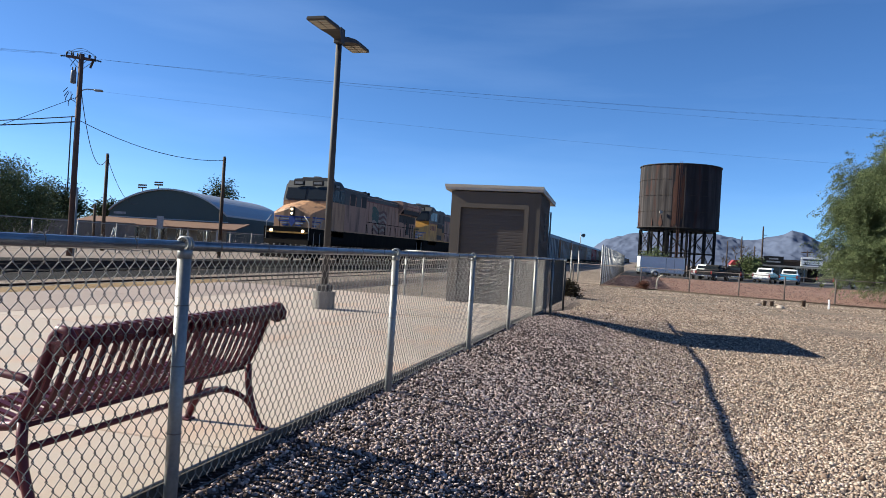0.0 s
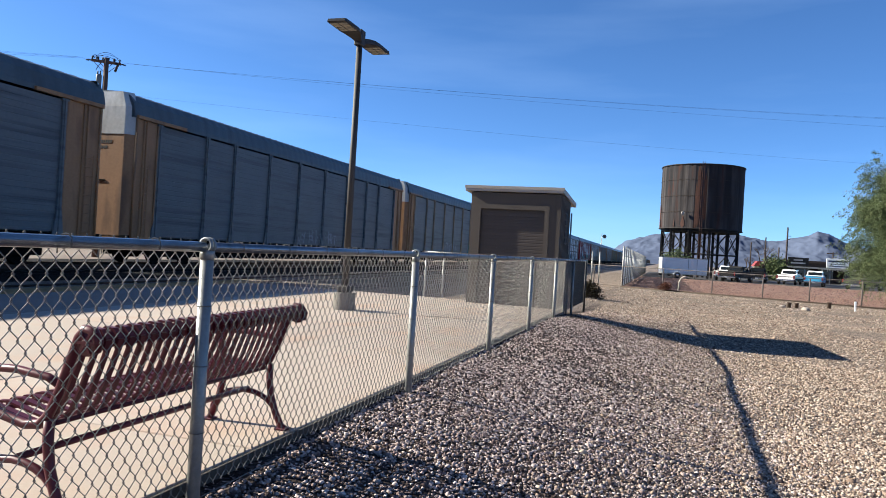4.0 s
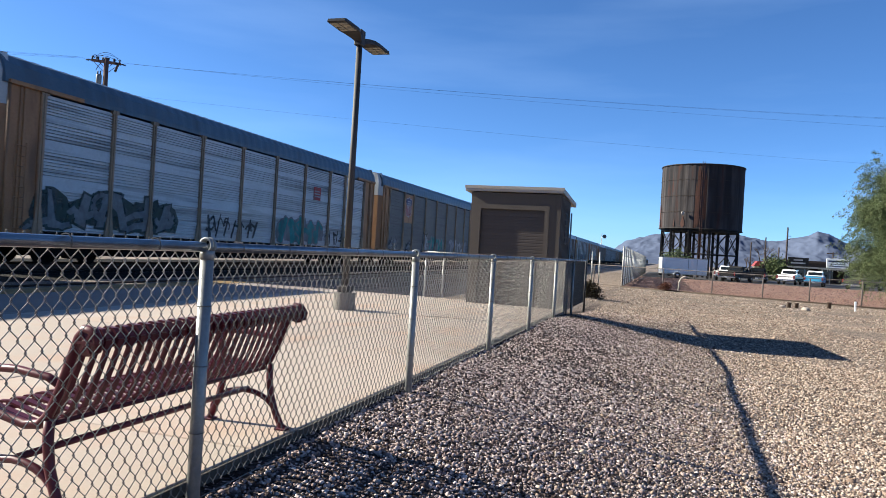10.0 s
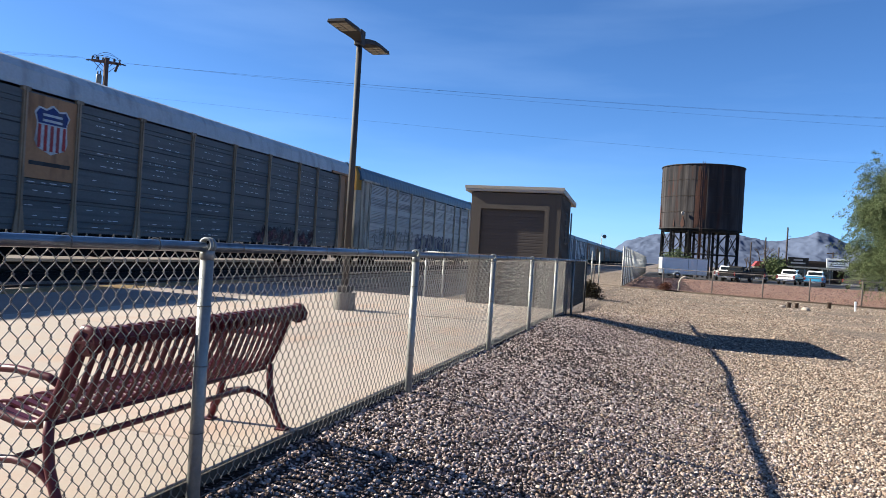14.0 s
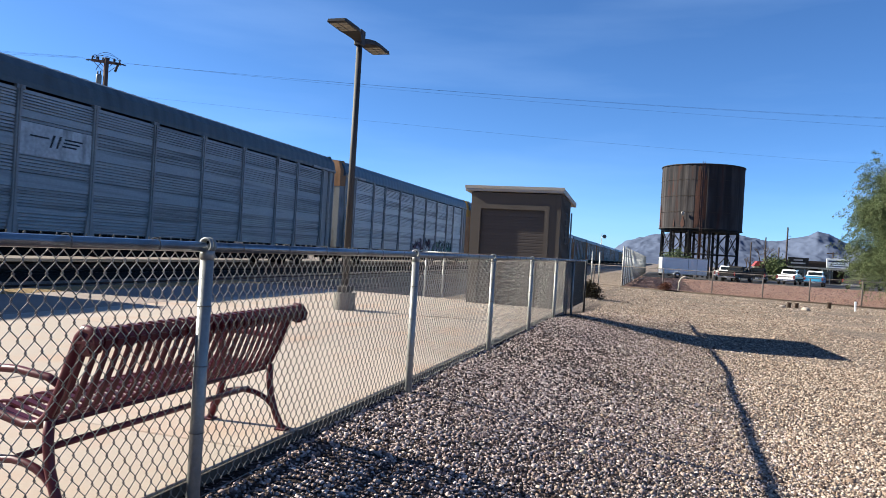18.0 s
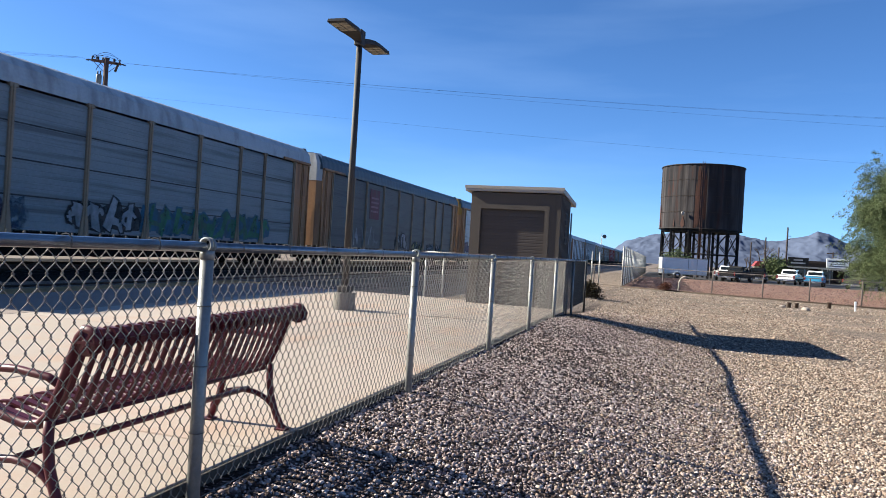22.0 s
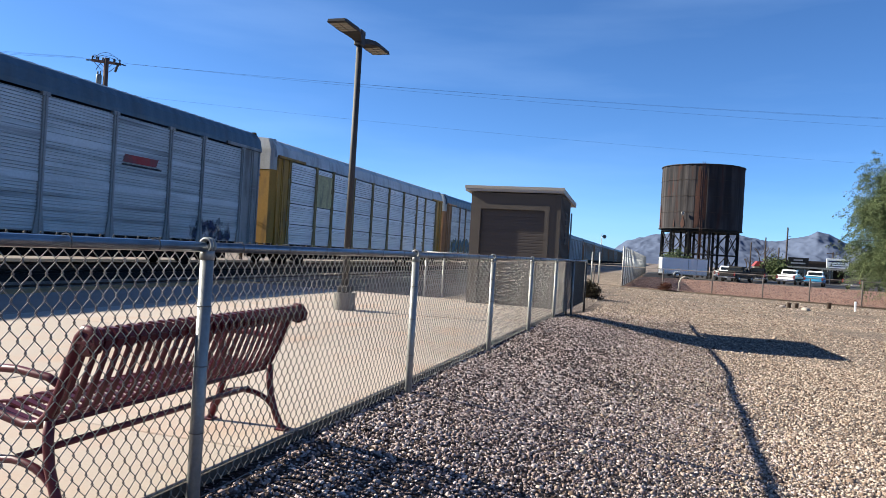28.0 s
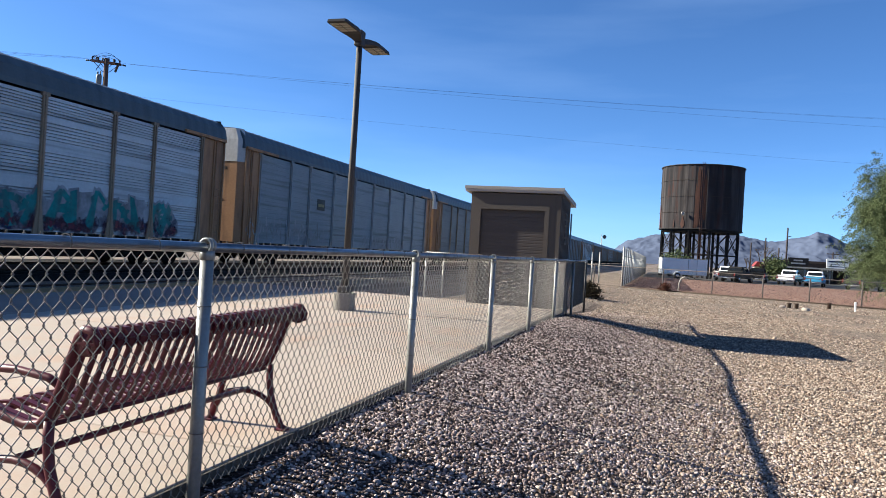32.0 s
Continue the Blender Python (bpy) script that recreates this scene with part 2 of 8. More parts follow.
def recalc(bm):
    bmesh.ops.recalc_face_normals(bm, faces=bm.faces)
    return bm


def part(name, shape, material, parent=None, label="", at=None, kind=""):
    """One mesh object, from a bmesh or from a mesh that alike pieces share, under a thing or a part."""
    fresh = not isinstance(shape, bpy.types.Mesh)
    me = mesh_of(recalc(shape), name) if fresh else shape
    ob = new(name, me)
    if not me.materials:
        me.materials.append(material)
    if me.materials[0] is not material:
        ob.material_slots[0].link = "OBJECT"
        ob.material_slots[0].material = material
    if parent is not None:
        ob.parent = parent
    if at is not None:
        ob.matrix_basis = at
    if label:
        ob["label"] = label
    if kind:
        ob["kind"] = kind
    return ob


def thing(name, label, category, at=None, group="", kind=""):
    ob = new(name)
    if at is not None:
        ob.matrix_basis = at
    return tagged(ob, label, category, group, kind)


def raw_mesh(name, verts, faces, size):
    """A mesh from arrays: faces all of one size."""
    me = bpy.data.meshes.new(name)
    verts, faces = np.asarray(verts, np.float32), np.asarray(faces, np.int32)
    me.vertices.add(len(verts))
    me.vertices.foreach_set("co", verts.ravel())
    me.loops.add(faces.size)
    me.loops.foreach_set("vertex_index", faces.ravel())
    me.polygons.add(len(faces))
    me.polygons.foreach_set("loop_start", np.arange(len(faces), dtype=np.int32) * size)
    me.update(calc_edges=True)
    return me


def ground_z(x, y):
    """The height of the gravel: a low bank along the fence, level ground further off."""
    x, y = np.asarray(x, float), np.asarray(y, float)
    dip = np.interp(y, [-50, 2.5, 5, 7, 9, 12, 16, 19, 26, 60], [-0.005, -0.015, -0.07, -0.105, -0.145, -0.2, -0.24, -0.165, -0.02, 0]) * np.interp(x, [-1.9, -0.9, 0.4, 1.2, 9, 20], [0, 0.35, 0.6, 1, 1, 0.3])
    base = dip + np.interp(x, [-400, -26, -24, -23.2, -2.3, -1.9, -1.2, -0.5, 0.3, 1.0, 2.0, 400], [-0.15, -0.15, -0.25, -0.35, -0.07, -0.06, -0.115, -0.23, -0.36, -0.42, -0.43, -0.43])
    far = np.clip((np.asarray(y) - 14) / 8, 0, 1)
    base = np.where(np.asarray(x) > -10, base * (1 - far) + far * np.where(np.asarray(x) > -2.2, -0.43, -0.38), base)
    return base


# ---- ground, platform, tracks ----
def build_ground():
    xs = np.unique(np.concatenate([np.linspace(-11.2, 4, 77), np.linspace(4, 60, 20), -np.linspace(11.2, 60, 40), np.array([-4500, -1500, -500, -150, 150, 500, 1500, 4500])]))
    ys = np.unique(np.concatenate([np.linspace(-10, 26, 73), np.linspace(26, 120, 30), np.array([-4500, -1500, -400, -100, -30, 200, 400, 1500, 4500])]))
    gx, gy = np.meshgrid(xs, ys)
    gz = ground_z(gx, gy)
    for i in range(gz.shape[0]):
        for j in range(gz.shape[1]):
            if -2 < gx[i, j] < 30 and 0 < gy[i, j] < 60:
                gz[i, j] += 0.035 * noise.noise((gx[i, j] * 0.5, gy[i, j] * 0.5, 0))
    n, m = len(xs), len(ys)
    idx = np.arange(n * m).reshape(m, n)
    quads = np.stack([idx[:-1, :-1], idx[:-1, 1:], idx[1:, 1:], idx[1:, :-1]], -1).reshape(-1, 4)
    me = raw_mesh("ground", np.stack([gx, gy, gz], -1).reshape(-1, 3), quads, 4)
    me.materials.append(GRAVEL)
    me.materials.append(DIRT)
    me.materials.append(BANK)
    me.materials.append(OILY_SHADED)
    for p in me.polygons:
        p.use_smooth = True
        c = p.center
        # 3: near-black strip, set to thin the bright ground seen under the wagons
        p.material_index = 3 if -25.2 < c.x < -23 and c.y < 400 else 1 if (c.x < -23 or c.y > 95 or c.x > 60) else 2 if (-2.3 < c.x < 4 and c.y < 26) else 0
    tagged(new("ground", me), "tan gravel ground with a low bank along the fence", "ground", kind="structure")


build_ground()

SLAB_X0, SLAB_X1, SLAB_Y1 = -10.95, -2.05, 16.3


# dark tone holds the shade of the slab's side and of its joints
SHADE_CONCRETE = mat("dark_stained_concrete", (0.13, 0.11, 0.09), 0.95, 0, 0.25, 30, 2, 0.4, 0.006)


def build_platform():
    top = thing("platform", "pale broom-finished concrete station platform slab", "platform", kind="structure")
    joints_x, joints_y = [-10.2, -7.9, -4.55, SLAB_X1], [-8, -4.2, -0.4, 3.4, 7.2, 11.0, 13.6, SLAB_Y1]
    for x0, x1 in zip(joints_x, joints_x[1:]):
        for y0, y1 in zip(joints_y, joints_y[1:]):
            part("slab", boxes((x0 + 0.008, x1 - 0.008, y0 + 0.008, y1 - 0.008, -0.3, 0.0), bevel=0.006), CONCRETE_EDGE if x0 < -10 else CONCRETE, top)
    part("slab_base", boxes((SLAB_X0 + 0.02, SLAB_X1 - 0.02, -7.98, SLAB_Y1 - 0.02, -0.5, -0.03)), SHADE_CONCRETE, top)
    part("slab_edge", boxes((SLAB_X1 - 0.004, SLAB_X1 + 0.012, -7.98, SLAB_Y1, -0.35, -0.008)), SHADE_CONCRETE, top, "dark stained slab edge")
    strip = thing("tactile_strip", "yellow tactile warning strip with ribs at platform edge", "tactile paving", kind="structure")
    bm = bmesh.new()
    box(bm, -0.38, 0.38, 0, 0.6, -0.3, 0.0)
    for i in range(5):
        box(bm, -0.36, 0.36, 0.03 + i * 0.115, 0.09 + i * 0.115, -0.01, 0.008)
    me = mesh_of(recalc(bm), "tile")
    for i in range(41):
        part("tile", me, TACTILE, strip, at=pose(-10.58, -8 + i * 0.604, 0.0))


build_platform()


def build_track(cx, top, name, wide):
    """Ballast bed, sleepers and two rails along the whole line of sight."""
    bm = bmesh.new()
    prism(bm, [(-wide - 0.5, -0.5), (-wide, -0.19), (1.5, -0.19), (2.0, -0.5)], "y", -200, 1500)
    part(name + "_bed", bm, OILY_SHADED, at=pose(cx, 0, top)).update_tag()
    tagged(bpy.data.objects[name + "_bed"], "dark oil-stained ballast bed of a railway track", "track bed", kind="structure")
    tr = thing(name, "steel railway track on dark timber sleepers", "railway track", at=pose(cx, 0, top), kind="structure")
    for s in (-1, 1):
        bm = bmesh.new()
        prism(bm, [(-0.075, -0.17), (0.075, -0.17), (0.02, -0.14), (0.012, -0.05), (0.036, -0.03), (0.036, 0), (-0.036, 0), (-0.036, -0.03), (-0.012, -0.05), (-0.02, -0.14)], "y", -200, 1500)
        part("rail", bm, RUST, tr, at=pose(s * 0.755, 0, 0))
    me = mesh_of(recalc(boxes((-1.3, 1.3, -0.11, 0.11, -0.3, -0.165))), "sleeper")
    for i in range(110):
        part("sleeper", me, TIE, tr, at=pose(0, -8 + i * 0.55, 0))


build_track(-12.7, -0.17, "near_track", 1.5)
build_track(-19.52, -0.05, "main_track", 3.6)
tagged(part("ballast_between", boxes((-17.4, -14.75, -200, 1500, -0.6, -0.24)), OILY_SHADED), "stone ballast between the two tracks, darkened for train shade", "ballast", kind="structure")

# ---- chain-link fence ----
FENCE_X, RAIL_Z = -1.95, 1.084
POSTS = [-5.85, -2.97, -0.1, 2.75, 5.60, 8.47, 11.2, 13.95, 16.84, 19.75]


def chain_mesh(length, height, w=0.066, h=0.088, r=0.0022):
    """Woven wire: flat spirals hooked into one another, each strand passing in front, then behind."""
    nw, nseg = int(length / (w / 2)), int(height / (h / 2))
    v, f = [], []
    ring = [(1, 0), (0.31, 0.95), (-0.81, 0.59), (-0.81, -0.59), (0.31, -0.95)]
    bend = h * 0.065
    for i in range(nw):
        x0 = i * w / 2
        base = len(v)
        for j in range(nseg + 1):
            right = (j + i) % 2
            x = x0 + (w / 2 + 0.0015 if right else -0.0015)
            front = 0.0034 if right else -0.0034
            for yo, dz in ((-front, bend), (front, -bend)):
                for a, b in ring:
                    v.append((yo + a * r, x + b * r * 1.15, height - j * h / 2 + dz))
        for j in range(2 * nseg + 1):
            for k in range(5):
                a = base + j * 5
                f.append((a + k, a + (k + 1) % 5, a + 5 + (k + 1) % 5, a + 5 + k))
    me = raw_mesh("chain_link_mesh", v, f, 4)
    me.polygons.foreach_set("use_smooth", [True] * len(me.polygons))
    return me


def fence_post(height, r=0.03):
    bm = bmesh.new()
    tube(bm, [(0, 0, -0.3), (0, 0, height)], r, 12)
    return bm


def build_fence():
    fence = thing("chain_link_fence", "galvanised chain-link fence with a pipe top rail beside the platform", "fence")
    pm = mesh_of(recalc(fence_post(RAIL_Z - 0.05 + 0.095)), "post")
    cap = bmesh.new()
    for y in (-0.012, 0.012):
        tube(cap, [(0.03 * math.cos(a), y, 0.004 + 0.03 * math.sin(a)) for a in np.linspace(-0.9, 4.05, 15)], 0.0075, 6)
    tube(cap, [(0, 0, -0.06), (0, 0, -0.035), (0, 0, -0.02)], 0.033, 12)
    capm = mesh_of(recalc(cap), "loop_cap")
    tie = bmesh.new()
    tube(tie, [(0.034 * math.cos(a), 0.034 * math.sin(a), 0) for a in np.linspace(0, 6.2, 14)], 0.0025, 5)
    tiem = mesh_of(recalc(tie), "wire_tie")
    hook = bmesh.new()
    tube(hook, [(0.03 * math.cos(a), 0, 0.03 * math.sin(a)) for a in np.linspace(-0.6, 3.8, 9)], 0.0025, 5)
    hookm = mesh_of(recalc(hook), "rail_tie")
    for i, y in enumerate(POSTS):
        part("post", pm, DARK_BAY if y > 19 else GALV, fence, at=pose(FENCE_X, y, -0.095))
        part("loop_cap", capm, GALV, fence, at=pose(FENCE_X, y, RAIL_Z + 0.004))
        for z in (0.25, 0.55, 0.82):
            part("wire_tie", tiem, WIRE, fence, at=pose(FENCE_X, y, z))
    for a, b in zip(POSTS, POSTS[1:]):
        bm = bmesh.new()
        tube(bm, [(0, a + 0.03, 0), (0, b - 0.03, 0)], 0.0225, 12)
        part("top_rail", bm, RAIL_M, fence, at=pose(FENCE_X, 0, RAIL_Z))
        # last bay: finer, thicker and darker mesh, so it looks near solid edge-on
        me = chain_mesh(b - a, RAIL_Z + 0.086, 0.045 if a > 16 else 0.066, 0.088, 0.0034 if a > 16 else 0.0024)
        part("chain_link_mesh", me, DARK_BAY if a > 16 else WIRE, fence, at=pose(FENCE_X - 0.034, a, -0.06), kind="stuff")
        for k in range(6):
            part("rail_tie", hookm, WIRE, fence, at=pose(FENCE_X, a + 0.25 + k * 0.45, RAIL_Z))
    bm = bmesh.new()
    tube(bm, [(FENCE_X, POSTS[0], -0.06), (FENCE_X, POSTS[-1], -0.06)], 0.003, 5)
    part("tension_wire", bm, WIRE, fence)


build_fence()


# ---- bench ----
def build_bench():
    """Contoured bench: bars run up the back and over the seat between two tube ends."""
    b = thing("park_bench", "maroon coated steel slatted bench on the platform behind the fence", "bench", at=pose(-2.1, 3.015, 0))
    prof = [(0.075, 0.67), (0.085, 0.71), (0.06, 0.745), (0.02, 0.75), (-0.005, 0.72), (-0.045, 0.61), (-0.09, 0.49), (-0.13, 0.405), (-0.17, 0.365),
            (-0.24, 0.355), (-0.34, 0.375), (-0.45, 0.40), (-0.50, 0.395), (-0.525, 0.365), (-0.52, 0.335)]
    half = 0.815
    bm = bmesh.new()
    t = 0.005
    for (x0, z0), (x1, z1) in zip(prof, prof[1:]):
        d = Vector((x1 - x0, z1 - z0)).normalized()
        nx, nz = -d.y * t, d.x * t
        vs = [bm.verts.new(c) for y in (-0.0145, 0.0145) for c in ((x0 + nx, y, z0 + nz), (x1 + nx, y, z1 + nz), (x1 - nx, y, z1 - nz), (x0 - nx, y, z0 - nz))]
        for q in ((0, 1, 2, 3), (7, 6, 5, 4), (0, 4, 5, 1), (2, 6, 7, 3), (1, 5, 6, 2), (3, 7, 4, 0)):
            bm.faces.new([vs[i] for i in q])
    slat = mesh_of(recalc(bm), "slat")
    n = 25
    for i in range(n):
        part("slat", slat, MAROON, b, at=pose(0, -half + 0.05 + i * (2 * half - 0.1) / (n - 1), 0))
    bm = bmesh.new()
    tube(bm, [(0.04, -half, 0.705), (0.04, half, 0.705)], 0.034, 12)
    part("top_bar", bm, MAROON, b)
    for x, z in ((-0.15, 0.36), (-0.5, 0.36)):
        bm = bmesh.new()
        tube(bm, [(x, -half, z), (x, half, z)], 0.012, 8)
        part("cross_bar", bm, MAROON, b)
    bm = bmesh.new()
    tube(bm, [(-0.27, -half, 0.222), (-0.27, half, 0.222)], 0.016, 8)
    part("stretcher", bm, MAROON, b)
    for y in (-half, half):
        bm = bmesh.new()
        tube(bm, [(x, y, z) for x, z in prof], 0.02, 10)
        part("end_frame", bm, MAROON, b)
        bm = bmesh.new()
        tube(bm, [(-0.125, y, 0.385), (-0.125, y, 0.30), (-0.11, y, 0.20), (-0.075, y, 0.10), (-0.03, y, 0.02), (-0.005, y, 0.006)], 0.021, 10)
        part("rear_leg", bm, MAROON, b)
        bm = bmesh.new()
        tube(bm, [(-0.44, y, 0.385), (-0.44, y, 0.28), (-0.48, y, 0.12), (-0.525, y, 0.012)], 0.021, 10)
        part("front_leg", bm, MAROON, b)
        bm = bmesh.new()
        tube(bm, [(-0.29 + 0.225 * math.cos(a), y, 0.06 + 0.15 * math.sin(a)) for a in np.linspace(0.0, 3.14, 13)], 0.017, 8)
        part("arch_brace", bm, MAROON, b)
        bm = bmesh.new()
        tube(bm, [(-0.075, y, 0.52), (-0.14, y, 0.55), (-0.30, y, 0.565), (-0.44, y, 0.56), (-0.485, y, 0.53), (-0.475, y, 0.46), (-0.44, y, 0.385)], 0.017, 8)
        part("armrest", bm, MAROON, b)
        scroll = part("scroll_end", lathe(bmesh.new(), [(0.02, -0.016), (0.05, -0.014), (0.053, 0.0), (0.05, 0.014), (0.02, 0.016)], 20), MAROON, b, at=pose(0.04, y, 0.7, 90, 0, 0))
        part("hub", lathe(bmesh.new(), [(0.012, -0.024), (0.016, -0.02), (0.016, 0.02), (0.012, 0.024)], 12), MAROON, scroll)
        for k in range(6):
            part("spoke", boxes((0.014, 0.046, -0.005, 0.005, -0.021, 0.021)), MAROON, scroll, at=pose(0, 0, 0, 0, 0, k * 60))
        for x in (-0.01, -0.525):
            part("foot_plate", boxes((x - 0.045, x + 0.03, y - 0.04, y + 0.04, 0.0, 0.012), bevel=0.003), MAROON, b)


build_bench()


# ---- equipment shed ----
def build_shed():
    x0, x1, y0, y1 = -4.18, -2.15, 15.6, 17.2
    s = thing("equipment_shed", "small taupe stucco utility shed with a roll-up door and flat roof", "shed", at=pose(0, 0, 0))
    zt = 2.5
    dx0, dx1, dz = -3.95, -2.50, 2.14
    w = 0.14
    part("left_wall", boxes((x0, x0 + w, y0 + 0.001, y1, -0.4, zt)), STUCCO, s)
    part("right_wall", boxes((x1 - w, x1, y0 + 0.001, y1, -0.4, zt)), STUCCO, s)
    part("back_wall", boxes((x0 + w, x1 - w, y1 - w, y1, -0.4, zt)), STUCCO, s)
    part("front_wall", boxes((x0 + w, dx0, y0, y0 + w, 0, zt), (dx1, x1 - w, y0, y0 + w, 0, zt), (dx0, dx1, y0, y0 + w, dz, zt)), STUCCO, s)
    part("door_trim", boxes((dx0 - 0.10, dx0, y0 - 0.015, y0, 0, dz + 0.1), (dx1, dx1 + 0.10, y0 - 0.015, y0, 0, dz + 0.1), (dx0, dx1, y0 - 0.015, y0, dz, dz + 0.1)), STUCCO, s)
    door = part("rollup_door", boxes((dx0, dx1, y0 + 0.072, y0 + 0.12, 0, dz)), ROLLUP, s, "taupe slatted roll-up door")
    bm = bmesh.new()
    prism(bm, [(-0.002, 0.002), (-0.004, 0.014), (-0.004, 0.06), (-0.002, 0.0715), (0.0, 0.0715), (0.0, 0.002)], "x", dx0 + 0.01, dx1 - 0.01)
    sl = mesh_of(recalc(bm), "slat")
    for i in range(29):
        part("slat", sl, ROLLUP, door, at=pose(0, y0 + 0.072, 0.01 + i * 0.0735))
    bm = bmesh.new()
    o = 0.14
    e = 0.06
    prism(bm, [(y0 - e, zt + 0.03), (y1 + 0.7, zt - 0.10), (y1 + 0.7, zt + 0.0), (y0 - e, zt + 0.14)], "x", x0 - o, x1 + 0.055)
    part("roof", bm, FASCIA, s, "tan metal-edged low-pitched roof")
    bm = bmesh.new()
    box(bm, x0 - o - 0.012, x1 + 0.067, y0 - e - 0.012, y0 - e + 0.004, zt + 0.085, zt + 0.152)
    part("drip_edge", bm, FASCIA, s)
    rib = mesh_of(recalc(boxes((0, 0.018, -0.05, 0.05, -0.38, zt - 0.02), bevel=0.006)), "siding_rib")
    for i in range(8):
        part("siding_rib", rib, STUCCO, s, at=pose(x1 - 0.004, y0 + 0.16 + i * 0.19, 0))
    vent = part("louvre_vent", boxes((x1, x1 + 0.022, 16.22, 16.66, 1.44, 2.16), bevel=0.004), STUCCO, s, "louvre vent with five dark slots")
    for i in range(5):
        part("louvre", boxes((x1 + 0.0222, x1 + 0.03, 16.26, 16.62, 1.48 + i * 0.135, 1.575 + i * 0.135)), BLACK, vent)
    bm = bmesh.new()
    tube(bm, [(x1 + 0.05, 17.1, -0.2), (x1 + 0.05, 17.1, 2.2)], 0.02, 8)
    part("conduit", bm, GALV, s)


build_shed()


# ---- platform lamp ----
def build_lamp():
    lp = thing("street_lamp", "dark bronze platform lamp with two flat LED heads", "street lamp", at=pose(-5.26, 11.43, 0))
    bm = bmesh.new()
    prism(bm, [(0.19 * math.cos(a), 0.19 * math.sin(a)) for a in np.linspace(0, 2 * math.pi, 25)[:-1]], "z", 0, 0.30)
    part("footing", bm, CONCRETE_GREY, lp, "rough concrete footing block")
    part("base_cover", boxes((-0.11, 0.11, -0.11, 0.11, 0.30, 0.42), bevel=0.02), BRONZE, lp)
    bm = bmesh.new()
    tube(bm, [(0, 0, 0.3), (0, 0, 4.86)], 0.062, 14, 0.052)
    part("pole", bm, BRONZE, lp)
    part("bracket", boxes((-0.07, 0.07, -0.09, 0.09, 4.62, 4.9), bevel=0.015), BRONZE, lp)
    for s in (-1, 1):
        h = thing("head", "", "", at=pose(0.015, 0, 4.77, 0, 0, 0 if s > 0 else 180))
        bm = bmesh.new()
        sec = [(0.05, -0.10, 0.05, 0.10), (0.18, -0.06, 0.09, 0.09), (0.34, -0.03, 0.15, 0.07), (0.46, -0.025, 0.175, 0.06), (0.94, -0.025, 0.175, 0.05), (0.985, -0.022, 0.16, 0.04)]
        rings = [[bm.verts.new((sx * w, y, z + sz * hh)) for sx, sz in ((-1, 0), (-0.92, 1), (0.92, 1), (1, 0))] for y, z, w, hh in sec]
        for q, r in zip(rings, rings[1:]):
            for k in range(4):
                bm.faces.new((q[k], q[(k + 1) % 4], r[(k + 1) % 4], r[k]))
        bm.faces.new(rings[0])
        bm.faces.new(rings[-1][::-1])
        head = part("lamp_head", bm, BRONZE, lp, at=h.matrix_basis.copy())
        bpy.data.objects.remove(h)
        for i in range(2):
            for j in range(4):
                bm = boxes((-0.145 + i * 0.155, -0.01 + i * 0.155, 0.49 + j * 0.112, 0.575 + j * 0.112, -0.036, -0.028))
                part("led_panel", bm, LENS, head, "pale LED lens panel")


build_lamp()


# ---- water tank ----
def streaked_mat():
    """Old riveted steel: pale and dark runs down the sheets, rust low down and along the seams."""
    m, t, p, l = nodes_of("streaked_rusty_steel")
    N = t.nodes.new
    tc = N("ShaderNodeTexCoord")

    def layer(scale, size, detail):
        mp, nz = N("ShaderNodeMapping"), N("ShaderNodeTexNoise")
        mp.inputs["Scale"].default_value = scale
        nz.inputs["Scale"].default_value, nz.inputs["Detail"].default_value = size, detail
        l.new(tc.outputs["Object"], mp.inputs[0])
        l.new(mp.outputs[0], nz.inputs["Vector"])
        return nz.outputs[0]

    def blend(fac, lo, hi, a, b):
        mr, mx = N("ShaderNodeMapRange"), N("ShaderNodeMix")
        mr.inputs[1].default_value, mr.inputs[2].default_value = lo, hi
        mx.data_type = "RGBA"
        l.new(fac, mr.inputs[0])
        l.new(mr.outputs[0], mx.inputs[0])
        for slot, c in ((6, a), (7, b)):
            if isinstance(c, tuple):
                mx.inputs[slot].default_value = (*[v * BASE_SCALE for v in c], 1)
            else:
                l.new(c, mx.inputs[slot])
        return mx.outputs[2]

    tone = blend(layer((1, 1, 0.05), 1.3, 6), 0.42, 0.62, (0.042, 0.0405, 0.044), (0.108, 0.097, 0.097))
    tone = blend(layer((1, 1, 0.4), 0.55, 7), 0.45, 0.62, tone, (0.054, 0.048, 0.049))
    rust = blend(layer((1, 1, 0.16), 0.8, 8), 0.57, 0.70, tone, (0.088, 0.038, 0.028))
    l.new(rust, p.inputs["Base Color"])
    p.inputs["Roughness"].default_value, p.inputs["Specular IOR Level"].default_value = 0.85, 0.08
    return m


